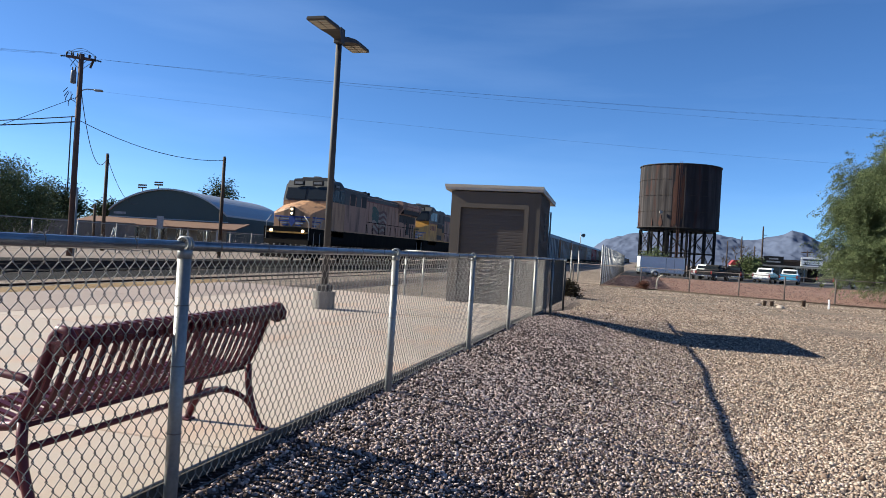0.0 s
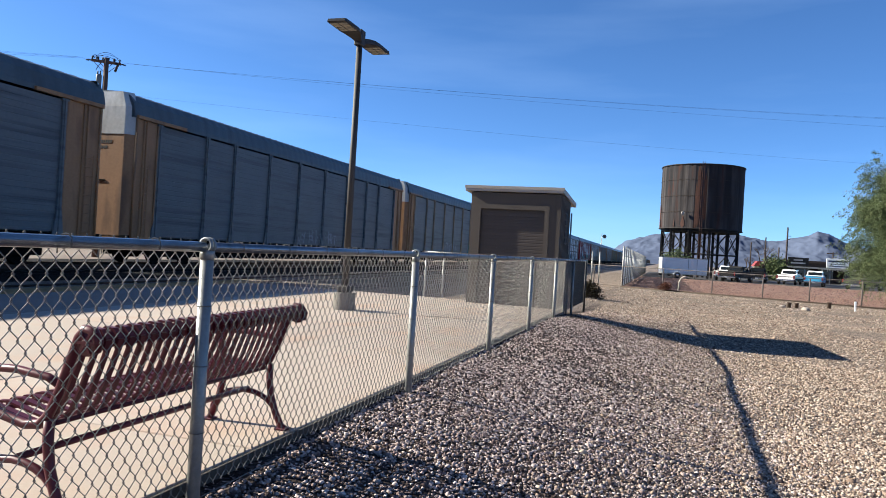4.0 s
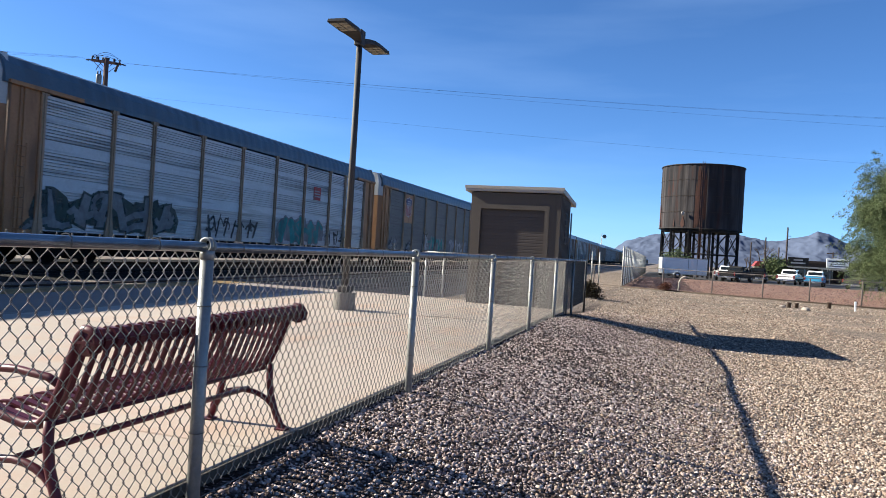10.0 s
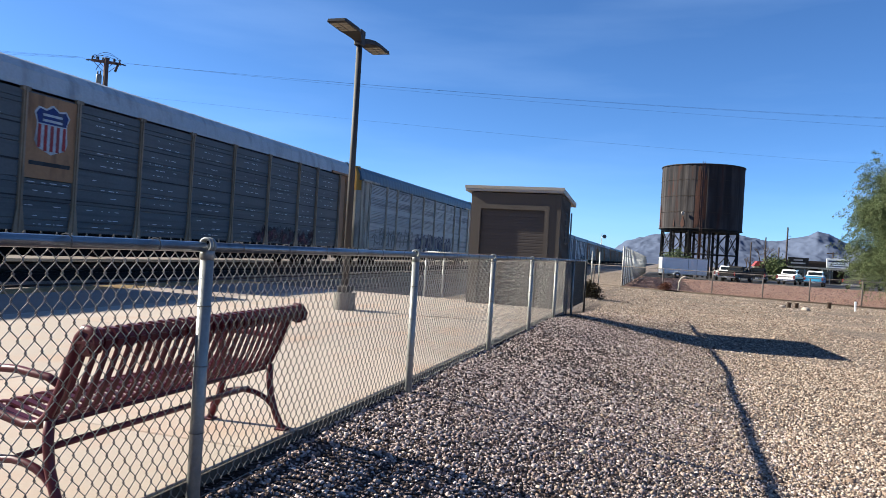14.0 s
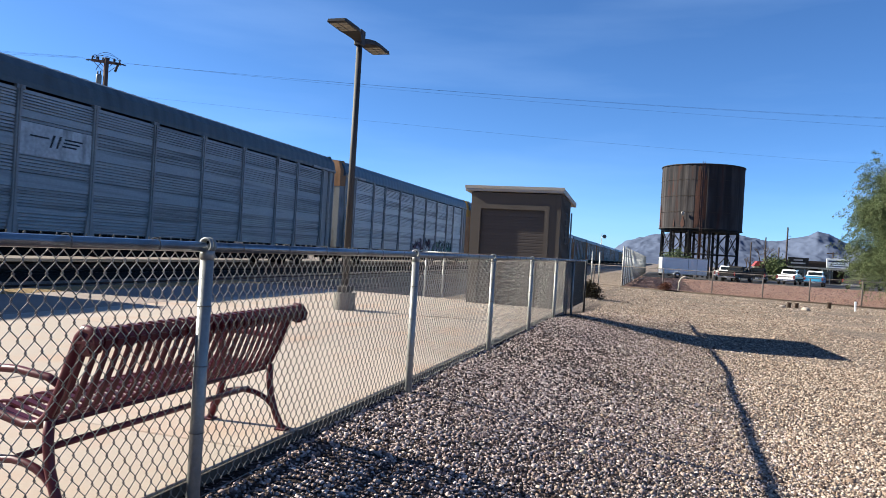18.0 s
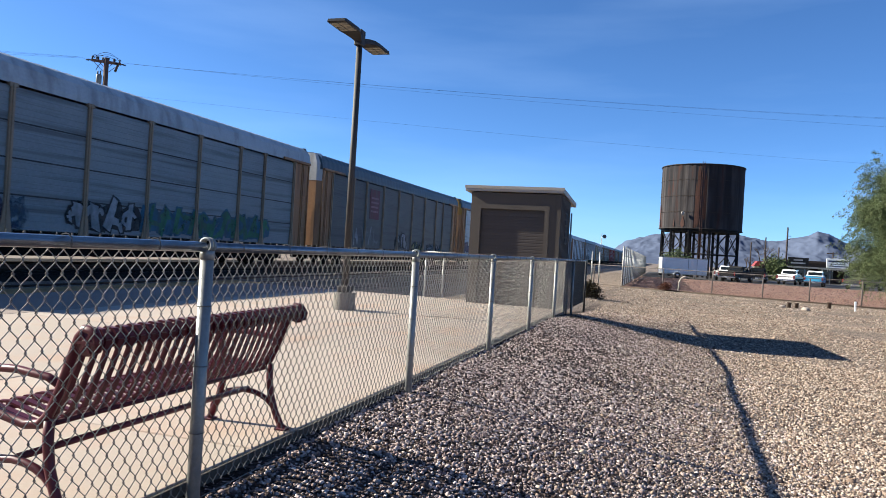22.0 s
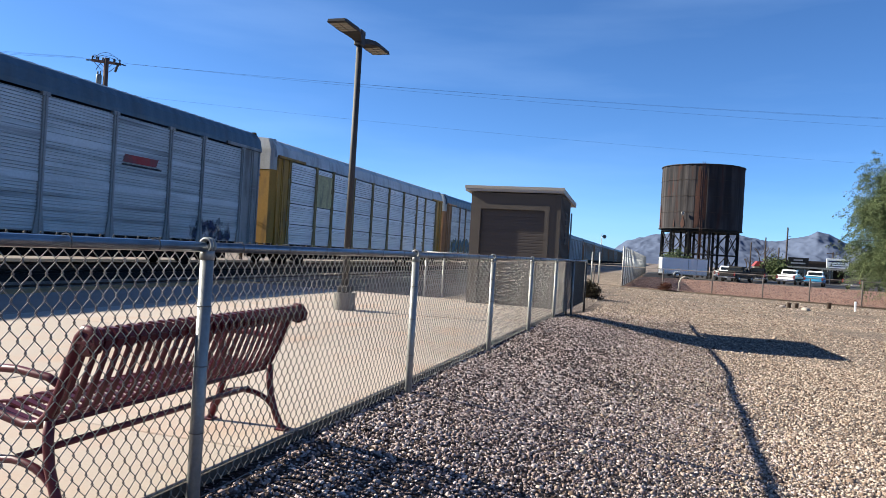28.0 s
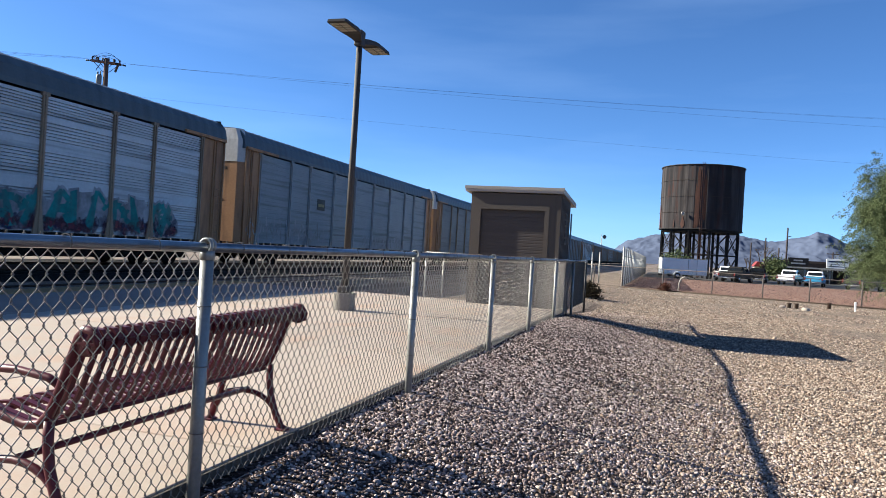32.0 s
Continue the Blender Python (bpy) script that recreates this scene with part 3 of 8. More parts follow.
def build_tank():
    T = streaked_mat()
    TR = mat("orange_rust_streak", (0.095, 0.036, 0.022), 0.85, 0.0, 0.35, 4, 0.4, 0.2, 0.01)
    LEG = mat("dark_tower_steel", (0.03, 0.026, 0.025), 0.8, 0.1, 0.3, 6, 0.6)
    cx, cy, R, zb, zt = 4.65, 100.0, 5.12, 6.25, 14.4
    tk = thing("water_tower", "old rusted riveted steel railway water tank on a steel frame", "water tower", at=pose(cx, cy, -0.43))
    bm = bmesh.new()
    n = 144
    rings = []
    for z in (zb, zt):
        rings.append([bm.verts.new(((R + (0.045 if (k // 2) % 2 else 0.0)) * math.cos(2 * math.pi * k / n), (R + (0.045 if (k // 2) % 2 else 0.0)) * math.sin(2 * math.pi * k / n), z)) for k in range(n)])
    for k in range(n):
        bm.faces.new((rings[0][k], rings[0][(k + 1) % n], rings[1][(k + 1) % n], rings[1][k]))
    bm.faces.new(rings[0][::-1])
    bm.faces.new(rings[1])
    part("tank", bm, T, tk, "vertically ribbed weathered steel shell")
    for z in (zb, zt):
        bm = bmesh.new()
        tube(bm, [((R + 0.08) * math.cos(a), (R + 0.08) * math.sin(a), z) for a in np.linspace(0, 2 * math.pi, 73)], 0.07, 6, caps=False)
        part("band", bm, LEG, tk)
    part("deck", lathe(bmesh.new(), [(R - 0.25, zb - 0.3), (R - 0.25, zb - 0.02)], 48), LEG, tk)
    legs = [(r * math.cos(a), r * math.sin(a)) for r, m in ((4.85, 12), (2.4, 6)) for a in np.arange(m) * 2 * math.pi / m + 0.2] + [(0, 0)]
    leg = mesh_of(recalc(boxes((-0.16, 0.16, -0.03, 0.03, -0.3, zb - 0.3), (-0.03, 0.03, -0.16, 0.16, -0.3, zb - 0.3))), "leg")
    for x, y in legs:
        part("leg", leg, LEG, tk, at=pose(x, y, 0))
    for i in range(12):
        p, q = legs[i], legs[(i + 1) % 12]
        for za, zc in ((0.3, 3.0), (3.0, 0.3), (3.2, 5.9), (5.9, 3.2)):
            bm = bmesh.new()
            tube(bm, [(*p, za), (*q, zc)], 0.05, 5)
            part("brace", bm, LEG, tk)
        bm = bmesh.new()
        tube(bm, [(*p, 3.1), (*q, 3.1)], 0.07, 5)
        part("girt", bm, LEG, tk)
    bm = bmesh.new()
    ang = radians(-92)
    for s in (-0.12, 0.12):
        px, py = (R + 0.35) * math.cos(ang) + s, (R + 0.35) * math.sin(ang)
        tube(bm, [(px, py, 0.2), (px, py, zt + 0.25)], 0.035, 5)
    for i in range(46):
        tube(bm, [(px - 0.24, py, 0.5 + i * 0.3), (px, py, 0.5 + i * 0.3)], 0.02, 4)
    part("ladder", bm, TR, tk, "rusty access ladder")
    for da, w, z0, z1 in ((-97, 0.34, zb + 0.2, zt), (-100, 0.2, zb, zb + 6), (-117, 0.5, zb, zb + 1.7), (-131, 0.2, zb, zb + 1.3), (-168, 0.5, zb, zb + 3.6), (-88, 0.3, zb + 1, zt - 1.2)):
        a0 = radians(da)
        bm = bmesh.new()
        pts = [(R + 0.105, a0 + (k - 2) * w / R / 4) for k in range(5)]
        lo = [bm.verts.new((r * math.cos(a), r * math.sin(a), z0 + 0.2 * abs(k - 2))) for k, (r, a) in enumerate(pts)]
        hi = [bm.verts.new((r * math.cos(a), r * math.sin(a), z1 - 0.5 * abs(k - 2))) for k, (r, a) in enumerate(pts)]
        for k in range(4):
            bm.faces.new((lo[k], lo[k + 1], hi[k + 1], hi[k]))
        part("rust_streak", bm, TR, tk, "orange rust run")
    seam = mat("dull_seam_steel", (0.085, 0.07, 0.06), 0.85, 0.0, 0.3, 3, 0.3, spec=0.08)
    for z in (zb + 2.1, zb + 4.15, zb + 6.2):
        part("seam", tube(bmesh.new(), [((R + 0.095) * math.cos(a), (R + 0.095) * math.sin(a), z) for a in np.linspace(0, 2 * math.pi, 97)], 0.018, 4, caps=False), seam, tk)
    part("hatch", lathe(bmesh.new(), [(0.22, 0), (0.22, 0.15)], 12), FASCIA, tk, at=pose(-2.4, -5.0, zb + 1.9, 90, 0, 26))


build_tank()


# ---- the train ----
SPEED, CAR_L, BODY_L, TRAIN_X, RAIL_TOP = 29.37, 28.6, 27.5, -19.52, -0.05
FIRST_T, FIRST_Y = 6.0, 18.80 - 4 * 28.6   # the first wagon's front corner at that time


def paint(name, col, rough=0.6, **k):
    col = [c * 1.16 for c in col]
    return mat(name, col, rough, 0.0, k.pop("amount", 0.14), 12, 0.8, 0.12, 0.004, dirt=k.pop("dirt", (0.09, 0.075, 0.06)), dirt_amt=k.pop("dirt_amt", 0.55), vary=0.05, spec=k.pop("spec", 0.3), **k)


ORANGE = paint("faded_orange_yellow_paint", (0.53, 0.28, 0.13), dirt=(0.15, 0.08, 0.05), dirt_amt=0.6, run=(1, 1, 0.2))
YELLOW = paint("yellow_paint", (0.60, 0.33, 0.055))
TANP = paint("tan_paint", (0.46, 0.335, 0.225))
FLAT_TAN = paint("peach_tan_panel", (0.66, 0.44, 0.30))
REDP = paint("oxide_red_paint", (0.50, 0.066, 0.04), dirt=(0.22, 0.045, 0.03))
CREAM = paint("cream_white_paint", (0.62, 0.56, 0.46))
CAPW = paint("grey_white_cap_paint", (0.78, 0.77, 0.75), dirt=(0.3, 0.28, 0.25))
MUSTARD = paint("faded_mustard_paint", (0.46, 0.34, 0.15))
P_NAVY = paint("dark_navy_panel", (0.078, 0.098, 0.138), 0.5)
NAVY = paint("dark_navy_paint", (0.026, 0.036, 0.052), dirt=(0.045, 0.05, 0.058))
PALEGREY = paint("pale_grey_paint", (0.44, 0.44, 0.44))
PLATE = dict(run=(1, 0.07, 2.2), dirt=(0.10, 0.105, 0.115), dirt_amt=0.6, spec=0.2)   # a darker grey drawn out in level streaks
P_DARK = paint("dark_grey_galvanised_panel", (0.175, 0.183, 0.19), 0.55, **PLATE)
P_MID = paint("grey_galvanised_panel", (0.225, 0.236, 0.247), 0.5, **PLATE)
P_SLATE = paint("slate_blue_galvanised_panel", (0.365, 0.41, 0.44), 0.5, **PLATE)
P_SILVER = paint("silver_galvanised_panel", (0.77, 0.82, 0.855), 0.42, **PLATE)
P_DULL = paint("dull_silver_panel", (0.50, 0.54, 0.575), 0.45, **PLATE)
P_WHITE = paint("bright_galvanised_panel", (0.92, 0.96, 1.0), 0.4, **PLATE)
ROOF_BLUE = paint("blue_grey_roof_sheet", (0.118, 0.172, 0.235), 0.4, dirt=(0.12, 0.13, 0.14))
ROOF_DARK = paint("dark_grey_roof_sheet", (0.125, 0.155, 0.18), 0.45, dirt=(0.1, 0.1, 0.1))
ROOF_PALE = paint("pale_grey_roof_sheet", (0.66, 0.70, 0.75), 0.45, dirt=(0.3, 0.3, 0.3))
STEEL_D = paint("dark_running_gear", (0.012, 0.011, 0.0105), 0.95, dirt=(0.03, 0.024, 0.02), spec=0.06)
INKS = {k: mat("spray_paint_" + k, c, 0.6, 0, 0.3, 9, 1.0, 0, dirt=(0.12, 0.125, 0.13), dirt_amt=0.6) for k, c in dict(white=(0.52, 0.54, 0.58), teal=(0.035, 0.39, 0.37), navy=(0.02, 0.03, 0.13), purple=(0.27, 0.165, 0.235),
        blue=(0.06, 0.18, 0.30), green=(0.07, 0.25, 0.12), maroon=(0.18, 0.025, 0.05), black=(0.02, 0.02, 0.025), yellow=(0.42, 0.36, 0.13), red=(0.55, 0.05, 0.05), grey=(0.3, 0.32, 0.34), pink=(0.52, 0.29, 0.34), pale=(0.85, 0.87, 0.9), orange=(0.5, 0.2, 0.05), cream=(0.80, 0.72, 0.36), olive=(0.2, 0.22, 0.09), dark_green=(0.03, 0.07, 0.06), royal=(0.035, 0.06, 0.30)).items()}

SIDE_Z0, SIDE_Z1 = 1.02, 5.24
HW = 1.52
END_W = 1.65
END_WIDTHS = (1.1, 1.5, 1.65, 1.8, 2.2)
WIDTHS = [2.9, 2.0, 2.9, 2.9, 2.9, 2.9, 2.9, 2.0, 2.8]
NPAN = len(WIDTHS)


def grooved(width, z0, z1, groups, depth, gap):
    """A flat sheet with groups of thin horizontal grooves; groups: (from, to, count)."""
    bm = bmesh.new()
    prof = [(0.03, z0)]
    for a, b, n in groups:
        for z in np.linspace(a, b, n):
            prof += [(0.03, z - gap), (0.03 - depth, z - gap * 0.6), (0.03 - depth, z + gap * 0.6), (0.03, z + gap)]
    prof.append((0.03, z1))
    a = [bm.verts.new((x, 0, z)) for x, z in prof]
    b = [bm.verts.new((x, width, z)) for x, z in prof]
    for i in range(len(prof) - 1):
        bm.faces.new((a[i], b[i], b[i + 1], a[i + 1]))
    return mesh_of(bm, "side_panel")


WIDE_P, NARROW_P = 2.9 - 0.16, 2.0 - 0.16
TOP_Z = SIDE_Z1 - 0.07
GROOVES = {"fine": (((1.12, 1.55, 5), (1.75, 2.3, 7), (2.75, 3.45, 8), (3.85, 4.35, 6), (4.6, 5.05, 6)), 0.075, 0.019),
           "slat": (((1.2, 1.4, 2), (1.95, 1.95, 1), (2.45, 2.6, 2), (3.1, 3.1, 1), (3.62, 3.75, 2), (4.3, 4.3, 1), (4.75, 4.9, 2)), 0.04, 0.02),
           "rib": (tuple((z + 0.14, z + 0.72, 6) for z in (1.02, 2.07, 3.12, 4.17)), 0.11, 0.021),
           "dense": (tuple((z + 0.08, z + 0.97, 10) for z in (1.02, 2.07, 3.12, 4.17)), 0.05, 0.013),
           "wide": (((1.15, 2.0, 6), (2.3, 3.2, 6), (3.45, 4.1, 4), (4.4, 4.95, 4)), 0.009, 0.012)}
GROOVES["flat"] = (((1.1, 1.1, 1), (3.1, 3.1, 1)), 0.004, 0.01)
PANELS = {(k, w): grooved(w - 0.16, SIDE_Z0, TOP_Z, *g) for k, g in GROOVES.items() for w in sorted(set(WIDTHS))}


def loco_tube(pts, r, n=8):
    return tube(bmesh.new(), pts, r, n)


def car_meshes():
    M = {}
    bm = boxes((-0.06, 0.05, -0.08, 0.08, SIDE_Z0 - 0.05, SIDE_Z1), (0.05, 0.09, -0.03, 0.03, SIDE_Z0 - 0.05, SIDE_Z1), (-0.06, 0.07, -0.14, 0.14, SIDE_Z1 - 0.1, SIDE_Z1 + 0.02))
    prism(bm, [(-0.2, SIDE_Z0 - 0.05), (0.2, SIDE_Z0 - 0.05), (0.08, SIDE_Z0 + 0.8), (-0.08, SIDE_Z0 + 0.8)], "x", 0.0, 0.056)
    M["post"] = mesh_of(recalc(bm), "post")
    # roof: rounded section over the whole body
    sec = [(HW + 0.02, SIDE_Z1), (HW + 0.02, SIDE_Z1 + 0.16), (HW - 0.06, SIDE_Z1 + 0.54), (HW - 0.26, SIDE_Z1 + 0.79), (HW - 0.6, SIDE_Z1 + 0.92), (0, SIDE_Z1 + 0.98)]
    sec = sec + [(-x, z) for x, z in sec[-2::-1]]
    bm = bmesh.new()
    ys = np.linspace(-BODY_L / 2 + 0.15, BODY_L / 2 - 0.15, 193)
    rows = []
    for i, y in enumerate(ys):
        lift = 0.009 if i % 4 > 1 else 0
        rows.append([bm.verts.new((x * (1 + lift * 0.6), y, z + (lift if z > SIDE_Z1 + 0.2 else 0))) for x, z in sec])
    for p, q in zip(rows, rows[1:]):
        for k in range(len(sec) - 1):
            bm.faces.new((p[k], p[k + 1], q[k + 1], q[k]))
    bm.faces.new(rows[0][::-1])
    bm.faces.new(rows[-1])
    M["roof"] = mesh_of(recalc(bm), "roof")
    # underframe: side sills, floor, centre sill, and a filler box hiding bright ground behind
    bm = boxes((HW - 0.16, HW - 0.02, -BODY_L / 2, BODY_L / 2, 0.64, 1.06), (-HW + 0.02, -HW + 0.16, -BODY_L / 2, BODY_L / 2, 0.64, 1.06), (-HW + 0.16, HW - 0.16, -BODY_L / 2, BODY_L / 2, 0.98, 1.04),
               (-0.25, 0.25, -BODY_L / 2 - 0.2, BODY_L / 2 + 0.2, 0.5, 0.95), (-1.25, 1.3, -8.6, 8.6, 0.29, 0.97))
    M["underframe"] = mesh_of(recalc(bm), "underframe")
    # end section with a chamfered corner and ribs, seen from the side and the front
    for w in END_WIDTHS:
        bm = bmesh.new()
        poly = [(-HW, 0.0), (-HW, w), (-HW + 0.08, w), (-HW + 0.08, 0.08), (HW - 0.3, 0.08), (HW - 0.08, 0.34), (HW - 0.08, w), (HW, w), (HW, 0.3), (HW - 0.24, 0.0)]
        prism(bm, poly, "z", SIDE_Z0 - 0.12, SIDE_Z1 + 0.02)
        M["end_door", w] = mesh_of(recalc(bm), "end_door")
    M["corner_pole"] = mesh_of(recalc(loco_tube([(HW + 0.02, 0, SIDE_Z0 - 0.2), (HW + 0.02, 0, SIDE_Z1)], 0.045)), "corner_pole")
    M["door_rib"] = mesh_of(recalc(boxes((HW, HW + 0.045, 0, 0.07, SIDE_Z0 - 0.1, SIDE_Z1 + 0.02), bevel=0.012)), "door_rib")
    M["end_seam"] = mesh_of(recalc(boxes((-0.02, 0.02, -0.02, 0.0, SIDE_Z0, 4.6), (-0.6, -0.2, -0.02, 0.0, 2.95, 3.0), (0.25, 0.7, -0.02, 0.0, 2.95, 3.0))), "end_seam")
    M["stencil"] = mesh_of(recalc(boxes(*[(-0.3 + i * 0.1, -0.235 + i * 0.1, -0.006, 0.0, 4.28, 4.4) for i in range(6)], *[(-0.3 + i * 0.1, -0.235 + i * 0.1, -0.006, 0.0, 4.1, 4.2) for i in range(4)])), "stencil")
    bm = bmesh.new()
    lo, hi, z0, z1, z2 = [(-HW, -0.012), (HW - 0.245, -0.012), (HW - 0.02, 0.27)], [(-HW + 0.3, 0.02), (HW - 0.42, 0.02), (HW - 0.2, 0.35)], 4.62, SIDE_Z1 + 0.36, SIDE_Z1 + 0.88
    rows = [[bm.verts.new((x, y, z)) for x, y in p] for p, z in ((lo, z0), (lo, z1), (hi, z2))]
    back = [[bm.verts.new((x, 0.4, z)) for x in (-HW + 0.1, HW - 0.25)] for z in (SIDE_Z1 + 0.03, z2)]
    for p, q in zip(rows, rows[1:]):
        for k in range(2):
            bm.faces.new((p[k], p[k + 1], q[k + 1], q[k]))
    bm.faces.new((rows[2][0], rows[2][1], rows[2][2], back[1][1], back[1][0]))
    M["end_cap"] = mesh_of(recalc(bm), "end_cap")
    bm = boxes((-1.15, 1.15, -1.35, 1.35, 0.42, 0.62), (0.85, 1.1, -1.5, 1.5, 0.3, 0.68), (-1.1, -0.85, -1.5, 1.5, 0.3, 0.68), (-0.4, 0.4, -0.3, 0.3, 0.6, 0.9), (0.9, 1.16, -0.3, 0.3, 0.2, 0.62), (-1.16, -0.9, -0.3, 0.3, 0.2, 0.62))
    M["bogie"] = mesh_of(recalc(bm), "bogie")
    bm = bmesh.new()
    prof = [(0.42, 0), (0.455, 0.01), (0.44, 0.03), (0.42, 0.13), (0.36, 0.13), (0.33, 0.08), (0.16, 0.06), (0.12, 0.12), (0.06, 0.14)]
    rings = [[bm.verts.new((x, r * math.cos(2 * math.pi * k / 18), r * math.sin(2 * math.pi * k / 18))) for k in range(18)] for r, x in prof]
    for q, s in zip(rings, rings[1:]):
        for k in range(18):
            bm.faces.new((q[k], q[(k + 1) % 18], s[(k + 1) % 18], s[k]))
    bm.faces.new(rings[0][::-1])
    bm.faces.new(rings[-1])
    M["wheel"] = mesh_of(recalc(bm), "wheel")
    bm = bmesh.new()
    for x in (0, 0.36):
        tube(bm, [(0, x, 1.0), (0, x, 3.6)], 0.014, 5)
    for i in range(9):
        tube(bm, [(0, 0, 1.1 + i * 0.3), (0, 0.36, 1.1 + i * 0.3)], 0.011, 4)
    M["door_track"] = mesh_of(recalc(boxes((HW, HW + 0.12, -1.35, 1.35, SIDE_Z1 - 0.03, SIDE_Z1 + 0.1), bevel=0.015)), "door_track")
    M["ladder"] = mesh_of(recalc(bm), "ladder")
    M["coupler"] = mesh_of(recalc(boxes((-0.14, 0.14, 0, 0.75, 0.6, 0.9), (-0.2, 0.2, 0.55, 0.78, 0.55, 0.95))), "coupler")
    M["far_side"] = mesh_of(recalc(boxes((-HW, -HW + 0.05, -BODY_L / 2 + END_W, BODY_L / 2 - END_W, SIDE_Z0 - 0.05, SIDE_Z1))), "far_side")
    return M


CM = car_meshes()


def slot_mesh(seed):
    """Rows of short raised plates, painted pale for daylight seen through perforations."""
    rnd = random.Random(seed)
    bm = bmesh.new()
    for z in (1.25, 1.5, 1.8, 2.25, 2.5, 2.8, 3.3, 3.5, 3.7, 3.95, 4.35, 4.6, 4.85):
        y = rnd.uniform(0.05, 0.5)
        while y < NARROW_P - 0.3:
            w = rnd.choice((0.05, 0.08, 0.16, 0.25))
            if rnd.random() < 0.8:
                box(bm, 0, 0.004, y, y + w, z, z + 0.026)
            y += w + rnd.uniform(0.04, 0.3)
    return mesh_of(recalc(bm), "vent_slots")


def hole_mesh(width):
    """Two rows of flat black dots for the dark of punched holes, along the top of each row of sheets."""
    v, f = [], []
    for z in (1.84, 2.89, 3.94, 4.98):
        for j in range(2):
            for i in range(int(width / 0.085)):
                y, zz = 0.03 + i * 0.085 + j * 0.042, z + j * 0.07
                f.append(tuple(range(len(v), len(v) + 6)))
                v += [(0, y + 0.021 * math.cos(a), zz + 0.021 * math.sin(a)) for a in np.arange(6) * math.pi / 3]
    me = bpy.data.meshes.new("vent_holes")
    me.from_pydata(v, [], f)
    return me


HOLES = {w: hole_mesh(w - 0.2) for w in sorted(set(WIDTHS))}
JOINT_PLATE = mesh_of(recalc(boxes((-0.02, 0.062, -0.15, 0.15, -0.16, 0.16), bevel=0.03)), "joint_plate")
P_BARE = mat("bare_aluminium_panel", (1.4, 1.45, 1.5), 0.4, 0.0, 0.14, 12, 0.8, 0.12, 0.004, dirt_amt=0.25, vary=0.05, spec=0.3, run=PLATE["run"], dirt=PLATE["dirt"])
# pale colour stands for the daylight that shows through the slots
SLOT_DAYLIGHT = mat("bright_bare_metal", (1.1, 1.12, 1.16), 0.4, 0, 0.2, 9, 1, 0)
SLOTS = [slot_mesh(i) for i in range(3)]


